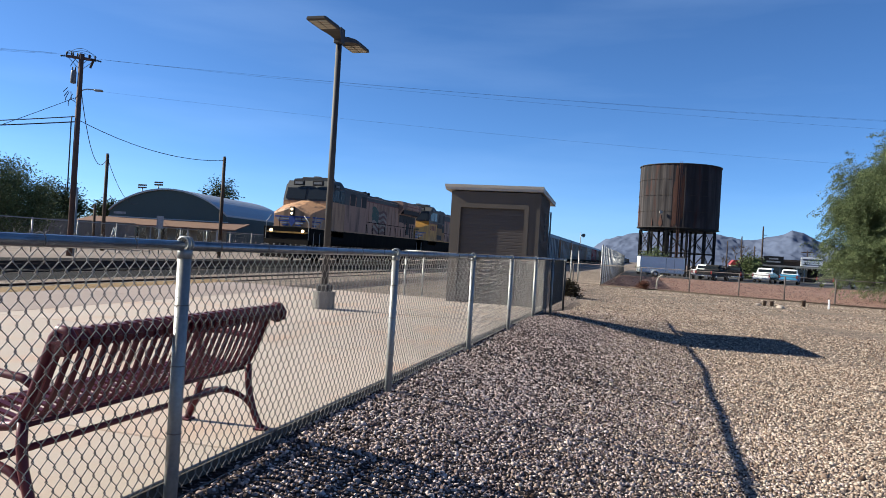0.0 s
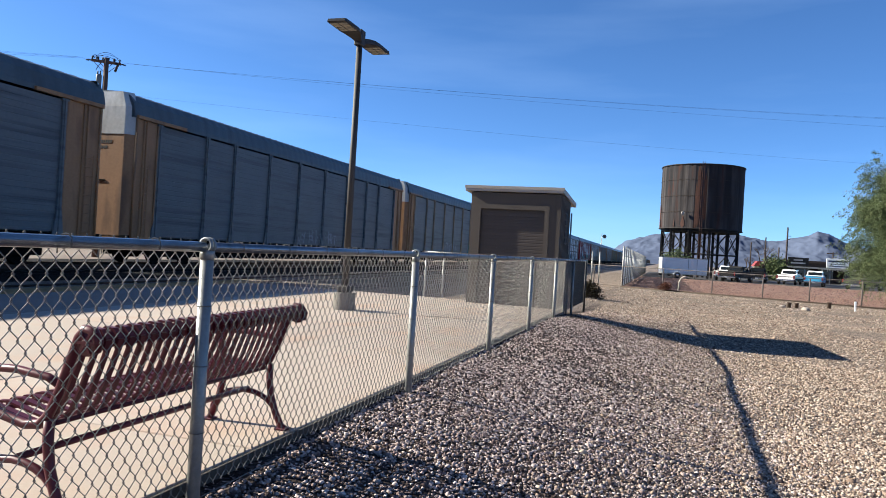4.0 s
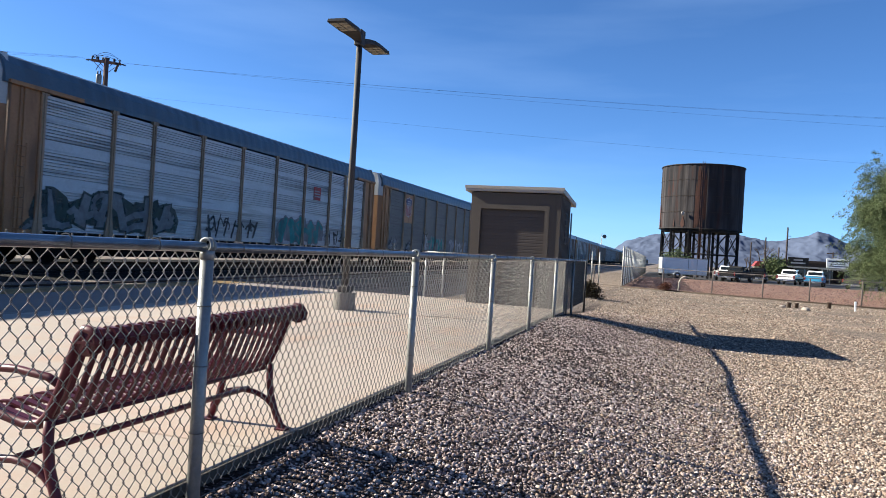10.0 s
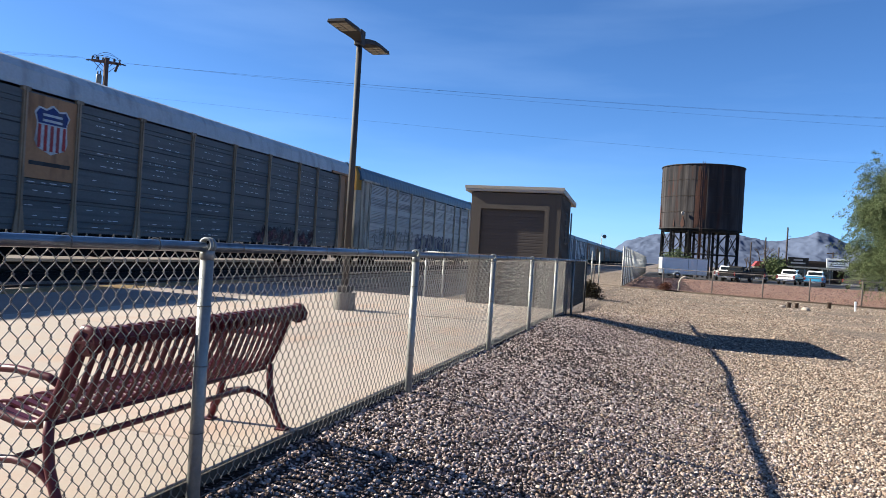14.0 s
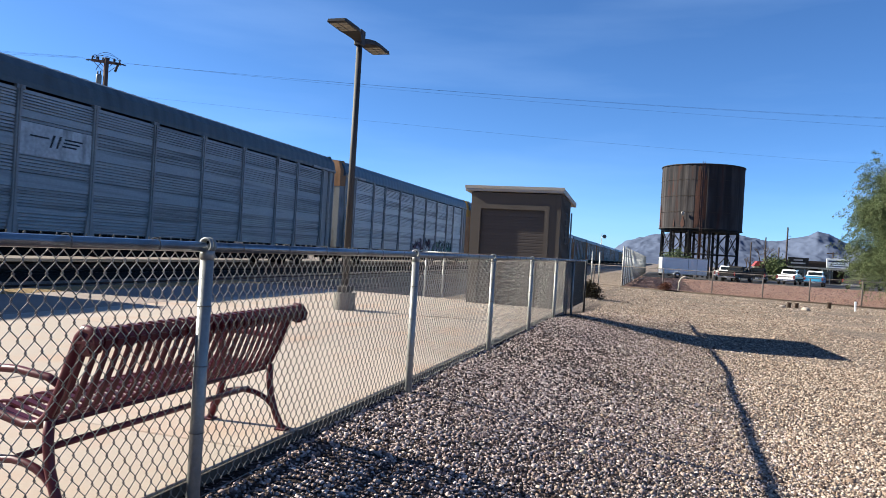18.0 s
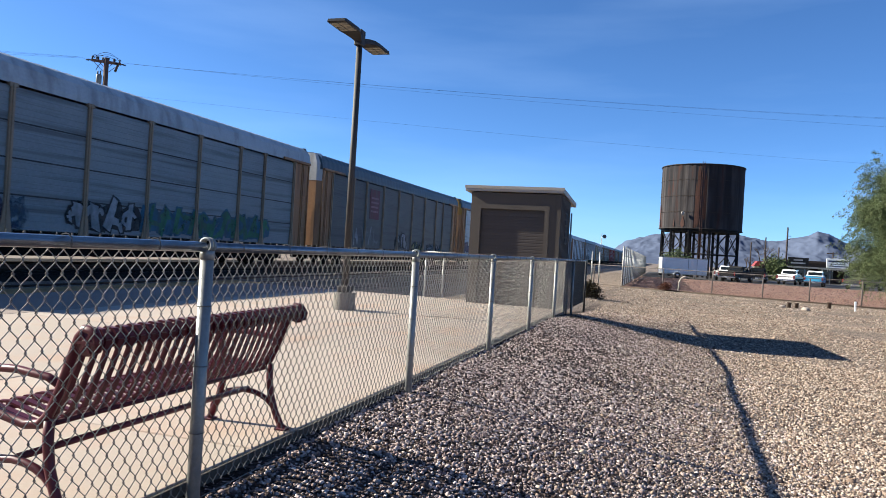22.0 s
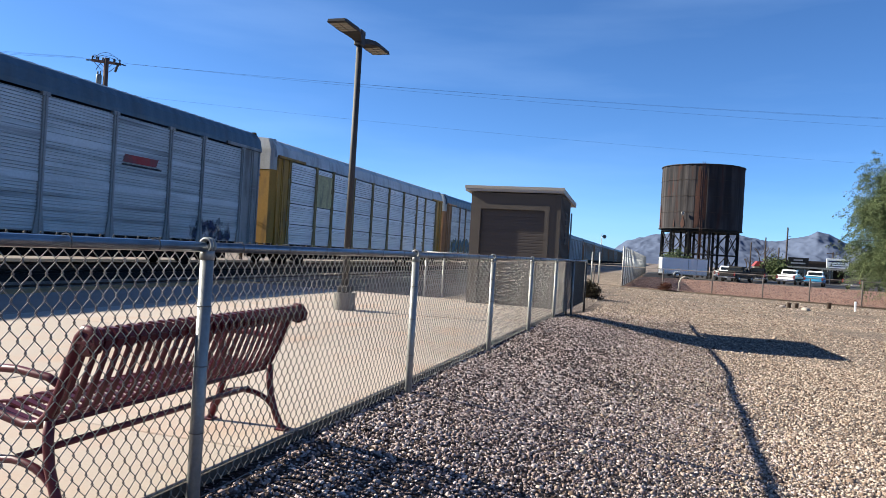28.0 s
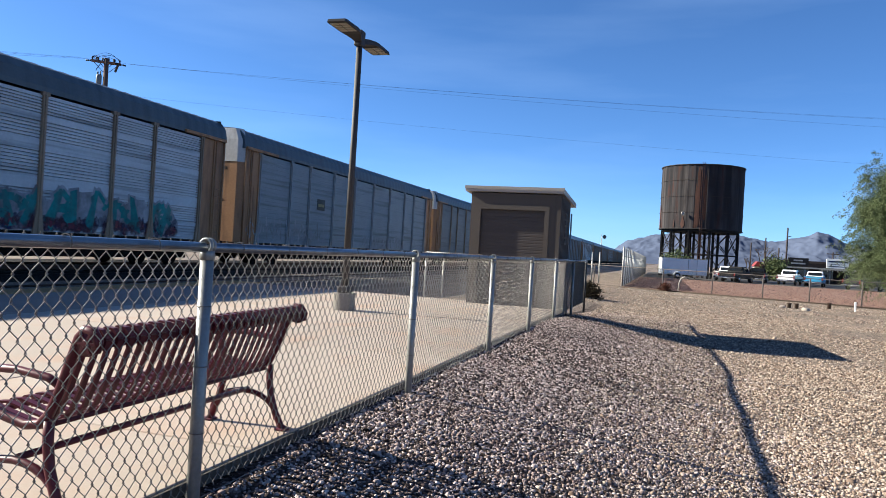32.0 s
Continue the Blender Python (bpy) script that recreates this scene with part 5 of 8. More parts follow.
CARS = [
    (NAVY, TANP, P_NAVY, "wide", NAVY, ROOF_DARK, [(("maroon", 3.3, 1.9, 0.85, ("white", 1)), 2), (("white", 3.0, 0.6, 0.34, ("navy", 1)), 8), (("white", 1.45, 0.7, 0.26, ("black", 1)), 8)], [(19.0, 2.2, "white", "grey", 0.5, "line")]),
    (ORANGE, CREAM, P_MID, "wide", P_MID, ROOF_DARK, [(S, 1)], [(2.6, 4.4, "white", "grey", 1.4, "line"), (7.2, 3.4, "white", "grey", 1.2, "line")]),
    (ORANGE, CREAM, P_MID, "wide", P_MID, ROOF_DARK, [], [(12, 5, "white", "grey", 0.8, "line")]),
    (ORANGE, CREAM, P_MID, "wide", TANP, ROOF_DARK, [], [(10, 3.5, "white", "grey", 1.0, "line"), (17.5, 3.5, "teal", "white", 0.9, "round")]),
    (ORANGE, CREAM, P_MID, "wide", TANP, ROOF_DARK, [(("row", "orange", 3.45, 1.5, 0.5, 3, 0.1, "orange"), 2)], [(5.6, 4.6, "white", "blue", 1.0, "haze"), (10.5, 4.5, "pink", "grey", 0.9, "haze"), (16.5, 5.5, "blue", "grey", 0.9, "haze")]),
    (ORANGE, CREAM, P_MID, "wide", TANP, ROOF_DARK, [(S, 1), (("words", "BUILDING", 0.28, 4.25, 0.55), 2), (("words", "AMERICA", 0.28, 4.25, 1.25), 3)], [(3.5, 1.8, "grey", "white", 0.5, "line"), (7.0, 2.7, "white", "black", 1.2, "line"), (10.4, 3.0, "white", "navy", 0.9, "line"), (16.0, 3.4, "white", "navy", 1.1, "line")]),
    (CREAM, ORANGE, P_WHITE, "fine", CREAM, ROOF_BLUE, [(("dart", "black", 3.2, 2.2, None), 2)], [(2.5, 7.0, "purple", "maroon", 1.35, "round"), (9.8, 6.8, "blue", "dark_green", 1.05, "block"), (17.2, 4.4, "white", "black", 1.1, "line")]),
    (REDP, CREAM, P_SILVER, "fine", REDP, ROOF_BLUE, [], [(2.3, 5.2, "navy", "white", 1.55, "block"), (7.4, 2.6, "olive", "grey", 1.2, "haze"), (10.2, 4.9, "teal", "grey", 1.3, "block"), (17.0, 5.0, "teal", "green", 1.3, "round")]),
    (ORANGE, CREAM, P_SILVER, "fine", TANP, ROOF_BLUE, [(("red", 3.5, 0.8, 0.7, ("white", 3)), 6)], [(1.6, 6.0, "grey", "dark_green", 1.4, "block"), (9.8, 4.0, "black", "grey", 1.1, "line"), (15.6, 4.6, "teal", "grey", 1.3, "round"), (20.5, 3, "black", "grey", 0.9, "line")]),
    (ORANGE, CREAM, P_DARK, "wide", TANP, ROOF_BLUE, [(S, 1)], [(1.6, 1.8, "grey", "grey", 0.9, "haze"), (5.2, 1.1, "grey", "grey", 0.8, "haze"), (9.1, 1.2, "white", "black", 1.5, "round"), (10.4, 4.2, "teal", "grey", 1.2, "block"), (16.4, 5.4, "white", "grey", 1.1, "round")]),
    (ORANGE, CREAM, P_DULL, "wide", TANP, ROOF_BLUE, [(("row", "navy", 3.3, 2.2, 0.42, 8, 0.0, "navy"), 2)], []),
    (ORANGE, CREAM, P_DARK, "slat", MUSTARD, ROOF_PALE, [(("white", 3.1, 1.7, 0.35, ("red", 1)), 6)], [(1.6, 12, "teal", "blue", 1.1, "haze"), (13.4, 11, "teal", "blue", 1.0, "haze"), (1.4, 9, "teal", "navy", 0.5, "round")]),
    (ORANGE, CREAM, P_DARK, "slat", TANP, ROOF_PALE, [("low_shield", 1)], [(17, 6, "maroon", "black", 0.9, "haze")]),
    (CREAM, YELLOW, P_DULL, "fine", CREAM, ROOF_BLUE, [], [(2.3, 9, "grey", "navy", 1.5, "line"), (11, 9, "grey", "navy", 1.2, "round")]),
    (ORANGE, CREAM, P_SILVER, "fine", ORANGE, ROOF_BLUE, [], [], [(1, FLAT_TAN), (7, FLAT_TAN)]),
    (ORANGE, CREAM, P_DARK, "slat", TANP, ROOF_PALE, [("low_shield", 1)], [(7.0, 5, "grey", "black", 0.9, "haze")]),
    (PALEGREY, TANP, P_DULL, "fine", PALEGREY, ROOF_DARK, [(("dart", "black", 3.75, 2.0, "pale"), 2)], []),
    (PALEGREY, ORANGE, P_SILVER, "fine", PALEGREY, ROOF_BLUE, [], [(12.6, 4.2, "maroon", "navy", 1.2, "haze"), (17.4, 5.8, "green", "grey", 1.1, "haze")]),
    (ORANGE, YELLOW, P_SILVER, "fine", TANP, ROOF_BLUE, [(("maroon", 4.2, 0.9, 0.5, ("grey", 1)), 1)], [(2.3, 3.2, "navy", "grey", 1.1, "line"), (8.0, 8.6, "grey", "dark_green", 1.5, "block"), (8.4, 8.0, "dark_green", "grey", 1.3, "haze"), (16.8, 5.2, "black", "grey", 1.2, "line")], [(1, FLAT_TAN), (7, FLAT_TAN)]),
    (ORANGE, CREAM, P_DARK, "wide", MUSTARD, ROOF_DARK, [], [(10.4, 2.0, "grey", "white", 1.1, "line"), (13.3, 2.2, "grey", "white", 1.0, "line"), (18.4, 2.6, "grey", "white", 1.0, "line")]),
    (ORANGE, CREAM, P_SLATE, "wide", TANP, ROOF_PALE, [(("pale", 3.5, 1.1, 0.6, ("black", 2)), 2)], [(4.0, 6.0, "blue", "navy", 1.3, "haze"), (11.6, 2.9, "white", "black", 1.15, "block"), (15.0, 8.4, "green", "blue", 1.15, "block")]),
    (ORANGE, CREAM, P_DARK, "wide", TANP, ROOF_DARK, [(("maroon", 2.95, 1.6, 1.9, ("pink", 4)), 2)], [(4.4, 4.0, "white", "black", 1.3, "line"), (12.0, 2.2, "white", "black", 1.2, "block"), (15.2, 2.6, "yellow", "black", 0.8, "haze"), (19.0, 3.6, "grey", "black", 0.8, "haze")]),
    (ORANGE, YELLOW, P_SILVER, "fine", TANP, ROOF_BLUE, [(("navy", 3.3, 0.8, 0.5, ("blue", 1)), 4)], [(1.7, 3.6, "purple", "navy", 1.0, "block"), (12.0, 5.4, "black", "navy", 1.0, "block")], [(3, P_MID), (6, P_MID)]),
    (ORANGE, YELLOW, P_SLATE, "wide", TANP, ROOF_BLUE, [(("row", "white", 3.9, 1.4, 0.6, 2, 0.0, None), 2)], [(11.9, 8.2, "cream", "black", 1.75, "block"), (9.0, 1.8, "pink", "grey", 0.8, "haze"), (19.4, 1.4, "grey", "purple", 0.5, "haze")], [(1, FLAT_TAN), (7, FLAT_TAN)]),
    (PALEGREY, CREAM, P_SILVER, "fine", PALEGREY, ROOF_BLUE, [(("maroon", 3.8, 1.9, 0.7, ("pink", 1)), 2)], [(2.3, 4.2, "teal", "white", 1.2, "round"), (9, 9, "teal", "navy", 1.0, "block")]),
    (ORANGE, CREAM, P_SILVER, "wide", TANP, ROOF_PALE, [], [(9, 5, "grey", "black", 0.9, "line")]),
    (PALEGREY, YELLOW, P_SILVER, "dense", PALEGREY, ROOF_BLUE, [(("dart", "black", 3.3, 1.2, "pale"), 2), (("row", "red", 3.62, 2.0, 0.28, 1, 0.35, "black"), 6)], [(2.6, 3.4, "black", "grey", 1.1, "block"), (7, 3.6, "grey", "black", 1.0, "block"), (22.5, 2.6, "navy", "grey", 1.1, "haze")]),
    (YELLOW, CREAM, P_BARE, "rib", MUSTARD, ROOF_PALE, [(("cream", 3.15, 2.0, 1.75, ("grey", 0)), 1)], []),
    (ORANGE, CREAM, P_SILVER, "fine", TANP, ROOF_BLUE, [(("row", "red", 3.72, 2.1, 0.26, 1, 0.35, "black"), 6)], [(2.2, 7.2, "blue", "olive", 1.25, "block"), (17.6, 6.4, "teal", "navy", 1.35, "block"), (23.6, 2.0, "olive", "grey", 0.7, "haze")]),
    (REDP, CREAM, P_DULL, "dense", REDP, ROOF_BLUE, [(("row", "red", 3.85, 2.1, 0.26, 1, 0.35, "black"), 6)], [(3.5, 5, "white", "black", 1.1, "block"), (14.6, 4.4, "pink", "black", 1.35, "block"), (19.6, 6.0, "grey", "navy", 1.15, "block")]),
    (ORANGE, CREAM, P_SILVER, "fine", TANP, ROOF_DARK, [], [(2.2, 7.5, "blue", "navy", 1.3, "block"), (10.2, 4.2, "teal", "blue", 1.2, "block"), (14.6, 9.6, "teal", "white", 1.35, "block"), (14.4, 10, "maroon", "navy", 0.7, "haze")], [(0, P_MID), (1, P_MID), (2, P_MID)]),
    (ORANGE, CREAM, P_SLATE, "wide", PALEGREY, ROOF_DARK, [(("black", 3.0, 0.9, 0.6, ("yellow", 1)), 2)], [(0.6, 8.0, "white", "grey", 1.2, "line"), (14, 6.5, "white", "black", 0.9, "line")]),
]
for i in range(13):
    CARS.append((ORANGE, CREAM, (P_MID, P_SILVER, P_DARK)[i % 3], ("wide", "fine")[i % 2], TANP, (ROOF_DARK, ROOF_BLUE)[i % 2], [], []))

TRAIN = []   # (thing, its place along the track at 0 s)
for i, spec in enumerate(CARS):
    y0 = FIRST_Y + i * CAR_L + SPEED * FIRST_T + BODY_L / 2
    TRAIN.append((autorack(i + 1, *spec[:6], spec[6], spec[7], spec[8] if len(spec) > 8 else (), light=i > 33), y0))


# ---- locomotives ----
L_TAN = paint("sun-faded_armour_yellow", (0.58, 0.335, 0.18), 0.6, dirt=(0.06, 0.045, 0.038), dirt_amt=0.72, run=(1, 0.9, 0.12))
L_YEL = paint("armour_yellow", (0.60, 0.32, 0.055), 0.55, dirt=(0.06, 0.045, 0.03), dirt_amt=0.55)
L_SOOT = paint("sooty_faded_yellow", (0.48, 0.285, 0.205), 0.65, dirt=(0.035, 0.028, 0.026), dirt_amt=0.8, run=(1, 0.9, 0.14))
L_SOOTY = paint("sooty_armour_yellow", (0.30, 0.17, 0.055), 0.65, dirt=(0.035, 0.028, 0.022), dirt_amt=0.92, run=(1, 0.9, 0.14))
L_GREY = paint("faded_roof_grey", (0.07, 0.073, 0.075), 0.6, dirt=(0.07, 0.065, 0.06))
L_GLASS = mat("dark_cab_glass", (0.02, 0.025, 0.03), 0.2, 0.0, 0.05, 10, 1, 0, spec=0.35)
L_RAIL = mat("pale_handrail", (0.62, 0.60, 0.55), 0.5, 0, 0.1, 10, 1, 0)
FLAG_LINE = paint("faded_red_line", (0.26, 0.06, 0.05))
BLUE = mat("wing_blue", (0.02, 0.06, 0.32), 0.5, 0, 0.1, 8, 1, 0)
lampm, lt, lp_, ll = nodes_of("lit_headlight")
lp_.inputs["Base Color"].default_value = (1, 0.85, 0.6, 1)
lp_.inputs["Emission Color"].default_value = (1, 0.66, 0.3, 1)
lp_.inputs["Emission Strength"].default_value = 1.6


def loco_part(bm_fn, *a):
    bm = bmesh.new()
    bm_fn(bm, *a)
    return bm


def locomotive(body, label, flag, grilles, lights):
    c = thing("locomotive", label, "locomotive", group="locomotives of the passing train")
    hood, cab_hood = L_SOOT, L_SOOT if body is L_TAN else L_SOOTY
    part("frame", boxes((-1.5, 1.5, -10.9, 10.9, 1.15, 1.98), bevel=0.02), STEEL_D, c)
    part("sill_stripe", boxes((1.5, 1.52, -10.9, 10.9, 1.93, 2.0)), body, c)
    bm = bmesh.new()
    prism(bm, [(-11.35, 0.25), (-10.7, 0.25), (-10.7, 1.3), (-10.95, 1.3)], "x", -1.4, 1.4)
    part("plough", bm, STEEL_D, c)
    part("coupler", CM["coupler"], STEEL_D, c, at=pose(0, -10.9, 0.15, 0, 0, 180))
    part("coupler", CM["coupler"], STEEL_D, c, at=pose(0, 10.9, 0.15))
    part("fuel_tank", boxes((-1.35, 1.35, -4.2, 4.2, 0.22, 1.25), bevel=0.12), STEEL_D, c)
    # full-length tubes added to block the bright ground seen under the engine
    for x in (-1.2, 1.2):
        part("air_tank", loco_part(tube, [(x, -9.6, 1.05), (x, 9.6, 1.05)], 0.24, 10), STEEL_D, c)
    # nose: narrower towards the front, with a sloping top
    bm = bmesh.new()
    rows = []
    for y, w, z, ridge in ((-10.38, 1.16, 2.62, 2.86), (-10.28, 1.22, 2.72, 2.98), (-8.75, 1.5, 3.12, 3.42)):
        rows.append([bm.verts.new(p) for p in ((-w, y, 1.62), (-w, y, z), (-0.3, y, ridge), (0.3, y, ridge), (w, y, z), (w, y, 1.62))])
    for p, q in zip(rows, rows[1:]):
        for k in range(6):
            bm.faces.new((p[k], p[(k + 1) % 6], q[(k + 1) % 6], q[k]))
    bm.faces.new(rows[0])
    bm.faces.new(rows[-1][::-1])
    nose = part("nose", bm, body, c)
    # cab with a sloping windscreen and rounded roof
    bm = bmesh.new()
    prof = [(-8.75, 1.62), (-8.75, 3.40), (-8.45, 4.1), (-8.4, 4.17), (-6.3, 4.17), (-6.3, 1.62)]
    prism(bm, prof, "x", -1.5, 1.5)
    cab = part("cab", bm, body, c)
    bm = bmesh.new()
    prism(bm, [(-1.53, 3.42), (-1.5, 4.2), (-1.15, 4.60), (0, 4.68), (1.15, 4.60), (1.5, 4.2), (1.53, 3.42), (1.50, 3.42), (1.47, 4.15), (1.1, 4.5), (-1.1, 4.5), (-1.47, 4.15), (-1.50, 3.42)], "y", -8.1, -6.3)
    part("cab_roof", bm, L_GREY, c)
    part("roof_hatch", boxes((-0.9, 0.9, -7.6, -6.7, 4.64, 4.74), (-0.3, 0.1, -7.3, -6.9, 4.74, 4.82), bevel=0.02), L_GREY, c)
    bm = bmesh.new()
    prism(bm, [(-8.77, 3.42), (-8.45, 4.20), (-8.1, 4.5), (-8.1, 3.42)], "x", -1.51, 1.51)
    part("cab_brow", bm, L_GREY, c)
    for x0, x1 in ((-1.35, -0.08), (0.08, 1.35)):
        bm = bmesh.new()
        v = [bm.verts.new(p) for p in ((x0, -8.785, 3.5), (x1, -8.785, 3.5), (x1, -8.53, 4.1), (x0, -8.53, 4.1), (x0, -8.75, 3.5), (x1, -8.75, 3.5), (x1, -8.5, 4.1), (x0, -8.5, 4.1))]
        for q in ((0, 1, 2, 3), (7, 6, 5, 4), (0, 4, 5, 1), (2, 6, 7, 3), (1, 5, 6, 2), (3, 7, 4, 0)):
            bm.faces.new([v[i] for i in q])
        part("windscreen", bm, L_GLASS, cab, "dark sloping windscreen pane")
    for y0, y1 in ((-8.0, -7.3), (-7.2, -6.5)):
        part("cab_window", boxes((1.5, 1.535, y0, y1, 3.45, 4.1), bevel=0.01), L_GLASS, cab)
    part("cab_window", boxes((1.5, 1.535, -8.45, -8.1, 3.45, 3.95)), L_GLASS, cab)
    for x in (-0.95, 0.3):
        board = part("number_board", boxes((x, x + 0.7, -8.62, -8.5, 4.22, 4.48), bevel=0.01), BLACK, c)
        part("lettering_bar", boxes((x + 0.1, x + 0.6, -8.63, -8.621, 4.29, 4.41)), INKS["grey"], board)
    side = part("number_board", boxes((1.53, 1.56, -8.05, -7.3, 4.16, 4.36)), BLACK, c)
    part("lettering_bar", boxes((1.561, 1.566, -7.95, -7.4, 4.2, 4.32)), INKS["grey"], side)
    part("headlight_housing", boxes((-0.14, 0.14, -10.46, -10.3, 2.52, 3.0), bevel=0.02), BLACK, c)
    for z in (2.66, 2.87):
        part("headlight", lathe(bmesh.new(), [(0.075, 0), (0.075, 0.03)], 14), lampm if lights else L_RAIL, c, at=pose(0, -10.46, z, 90, 0, 0))
    for x in (-1.0, 1.0):
        part("ditch_light", lathe(bmesh.new(), [(0.09, 0), (0.09, 0.05)], 14), lampm if lights else L_RAIL, c, at=pose(x, -10.93, 1.78, 90, 0, 0))
    # emblem wings on the nose, with a small shield between them
    for i in range(5):
        reach = 1.12 - 0.13 * i
        for sx in (-1, 1):
            part("wing_stripe", boxes((min(sx * 0.2, sx * reach), max(sx * 0.2, sx * reach), -10.405, -10.384, 2.46 - i * 0.105, 2.53 - i * 0.105)), (BLUE, INKS["white"])[i % 2], nose)
        bm = bmesh.new()
        y1 = -9.05 - 0.2 * i
        v = [bm.verts.new((1.22 + (y + 10.28) * 0.183 + 0.012, y, z)) for y, z in ((-10.26, 2.46 - i * 0.105), (y1, 2.46 - i * 0.105), (y1, 2.53 - i * 0.105), (-10.26, 2.53 - i * 0.105))]
        bm.faces.new(v)
        part("wing_stripe", bm, (BLUE, INKS["white"])[i % 2], nose)
    part("nose_shield", prism(bmesh.new(), [(-0.2, 2.52), (0.2, 2.52), (0.22, 2.25), (0, 2.0), (-0.22, 2.25)], "y", -10.41, -10.385), BLUE, nose)
    for x in (-0.75, 0.62):
        part("nose_grab_rail", tube(bmesh.new(), [(x, -10.39, 1.75), (x, -10.46, 1.85), (x, -10.46, 2.4), (x, -10.39, 2.5)], 0.018, 6), STEEL_D, nose)
    part("nose_sill", boxes((-1.3, 1.3, -10.95, -10.4, 1.66, 1.74)), L_YEL, c)
    # hoods
    part("equipment_hood", boxes((-1.3, 1.34, -6.3, -2.2, 1.62, 4.32), bevel=0.06), cab_hood, c)
    for i in range(4):
        part("hood_vent", boxes((1.34, 1.36, -6.1 + i * 0.98, -5.3 + i * 0.98, 3.45, 4.1), bevel=0.008), (L_GREY, BLACK)[i % 2], c)
    part("engine_hood", boxes((-1.05, 1.1, -2.2, 5.2, 1.62, 4.22), bevel=0.1), hood, c)
    part("hood_roof", boxes((-1.0, 1.0, -2.2, 5.2, 4.2, 4.3), (-1.28, 1.3, -6.3, -2.2, 4.3, 4.36)), L_GREY, c)
    part("exhaust_stack", boxes((-0.6, 0.6, 1.7, 3.0, 4.28, 4.36), (-0.5, 0.5, 1.8, 2.3, 4.36, 4.44), (-0.5, 0.5, 2.4, 2.9, 4.36, 4.42), bevel=0.02), L_GREY, c)
    bm = bmesh.new()
    for i in range(3):
        tube(bm, [(-0.2 + i * 0.2, 0.15, 4.5 + 0.05 * (i % 2)), (-0.2 + i * 0.2, 0.85 - 0.15 * (i % 2), 4.5 + 0.05 * (i % 2))], 0.05, 8, 0.11)
    box(bm, -0.3, 0.3, 0.35, 0.5, 4.3, 4.5)
    part("air_horn", bm, STEEL_D, c)
    for i in range(9):
        part("hood_door", boxes((1.10, 1.125, -2.05 + i * 0.8, -1.35 + i * 0.8, 1.75, 3.9), bevel=0.006), hood, c)
    part("radiator_hood", boxes((-1.1, 1.12, 5.2, 9.6, 1.62, 3.55), bevel=0.04), hood, c)
    bm = bmesh.new()
    prism(bm, [(-1.1, 3.5), (-1.5, 3.95), (-1.5, 4.3), (-1.3, 4.42), (1.3, 4.42), (1.5, 4.3), (1.5, 3.95), (1.12, 3.5)], "y", 5.0, 9.8)
    part("radiator_wing", bm, L_GREY if grilles else hood, c)
    part("radiator_grille", boxes((1.2, 1.46, 5.4, 9.4, 3.6, 3.88)), BLACK, c)
    for y0, y1, z0, z1 in ((6.4, 6.9, 2.9, 3.3), (7.1, 7.75, 2.2, 3.25), (8.0, 8.25, 1.9, 2.9), (8.6, 8.85, 1.9, 2.9)):
        part("louvre_door", boxes((1.12, 1.145, y0, y1, z0, z1), bevel=0.008), BLACK, c)
    if grilles:
        for y0, y1, z0, z1 in ((-5.4, -3.4, 3.0, 3.35), (-5.4, -3.4, 2.1, 2.45), (-3.2, -2.3, 2.7, 3.25)):
            part("intake_grille", boxes((1.34, 1.365, y0, y1, z0, z1), bevel=0.008), BLACK, c)
        for i in range(6):
            part("louvre", boxes((1.34, 1.36, -7.0 + 0.0, -6.6, 1.9 + i * 0.09, 1.95 + i * 0.09)), BLACK, c)
    if flag:
        cols = 16
        for i in range(9):
            for k0, k1, paint_m in ((0, 7, FLAG_B), (7, cols, (FLAG_R, FLAG_W)[i % 2])) if i > 3 else ((i % 3, cols - (i * 5) % 3, (FLAG_R, FLAG_W)[i % 2]),):
                bm, rail_ = bmesh.new(), []
                for k in range(k0, k1 + 1):
                    y, w = -0.6 + k * 0.185, 0.11 * math.sin(k * 0.62) - 0.014 * k
                    rail_.append([bm.verts.new((1.13, y + 0.03 * math.sin(i * 2.1 + k), 2.15 + i * 0.165 + w + dz)) for dz in (0, 0.165)])
                for p, q in zip(rail_, rail_[1:]):
                    bm.faces.new((p[0], q[0], q[1], p[1]))
                part("painted_stripe" if paint_m is not FLAG_B else "painted_field", bm, paint_m, c)
    # handrails
    rail = mesh_of(recalc(loco_part(tube, [(0, 0, 0), (0, 0, 1.05)], 0.02, 6)), "handrail_post")
    for i in range(11):
        part("handrail_post", rail, STEEL_D, c, at=pose(1.46, -2.4 + i * 1.2, 1.62))
    bm = bmesh.new()
    tube(bm, [(1.46, -2.4, 2.66), (1.46, 9.6, 2.66)], 0.02, 6)
    part("handrail", bm, STEEL_D, c)
    for y in (-10.55, -9.75):
        bm = bmesh.new()
        tube(bm, [(1.5, y, 0.7), (1.5, y, 1.65), (1.38, y + 0.35, 2.3), (1.3, y + 0.6, 2.55)], 0.022, 6)
        part("step_handrail", bm, L_RAIL, c)
    for x in (-1.35, 1.35):
        bm = bmesh.new()
        tube(bm, [(x, -10.9, 0.6), (x, -10.9, 2.2), (x * 0.75, -10.9, 2.55)], 0.022, 6)
        part("step_handrail", bm, L_RAIL, c)
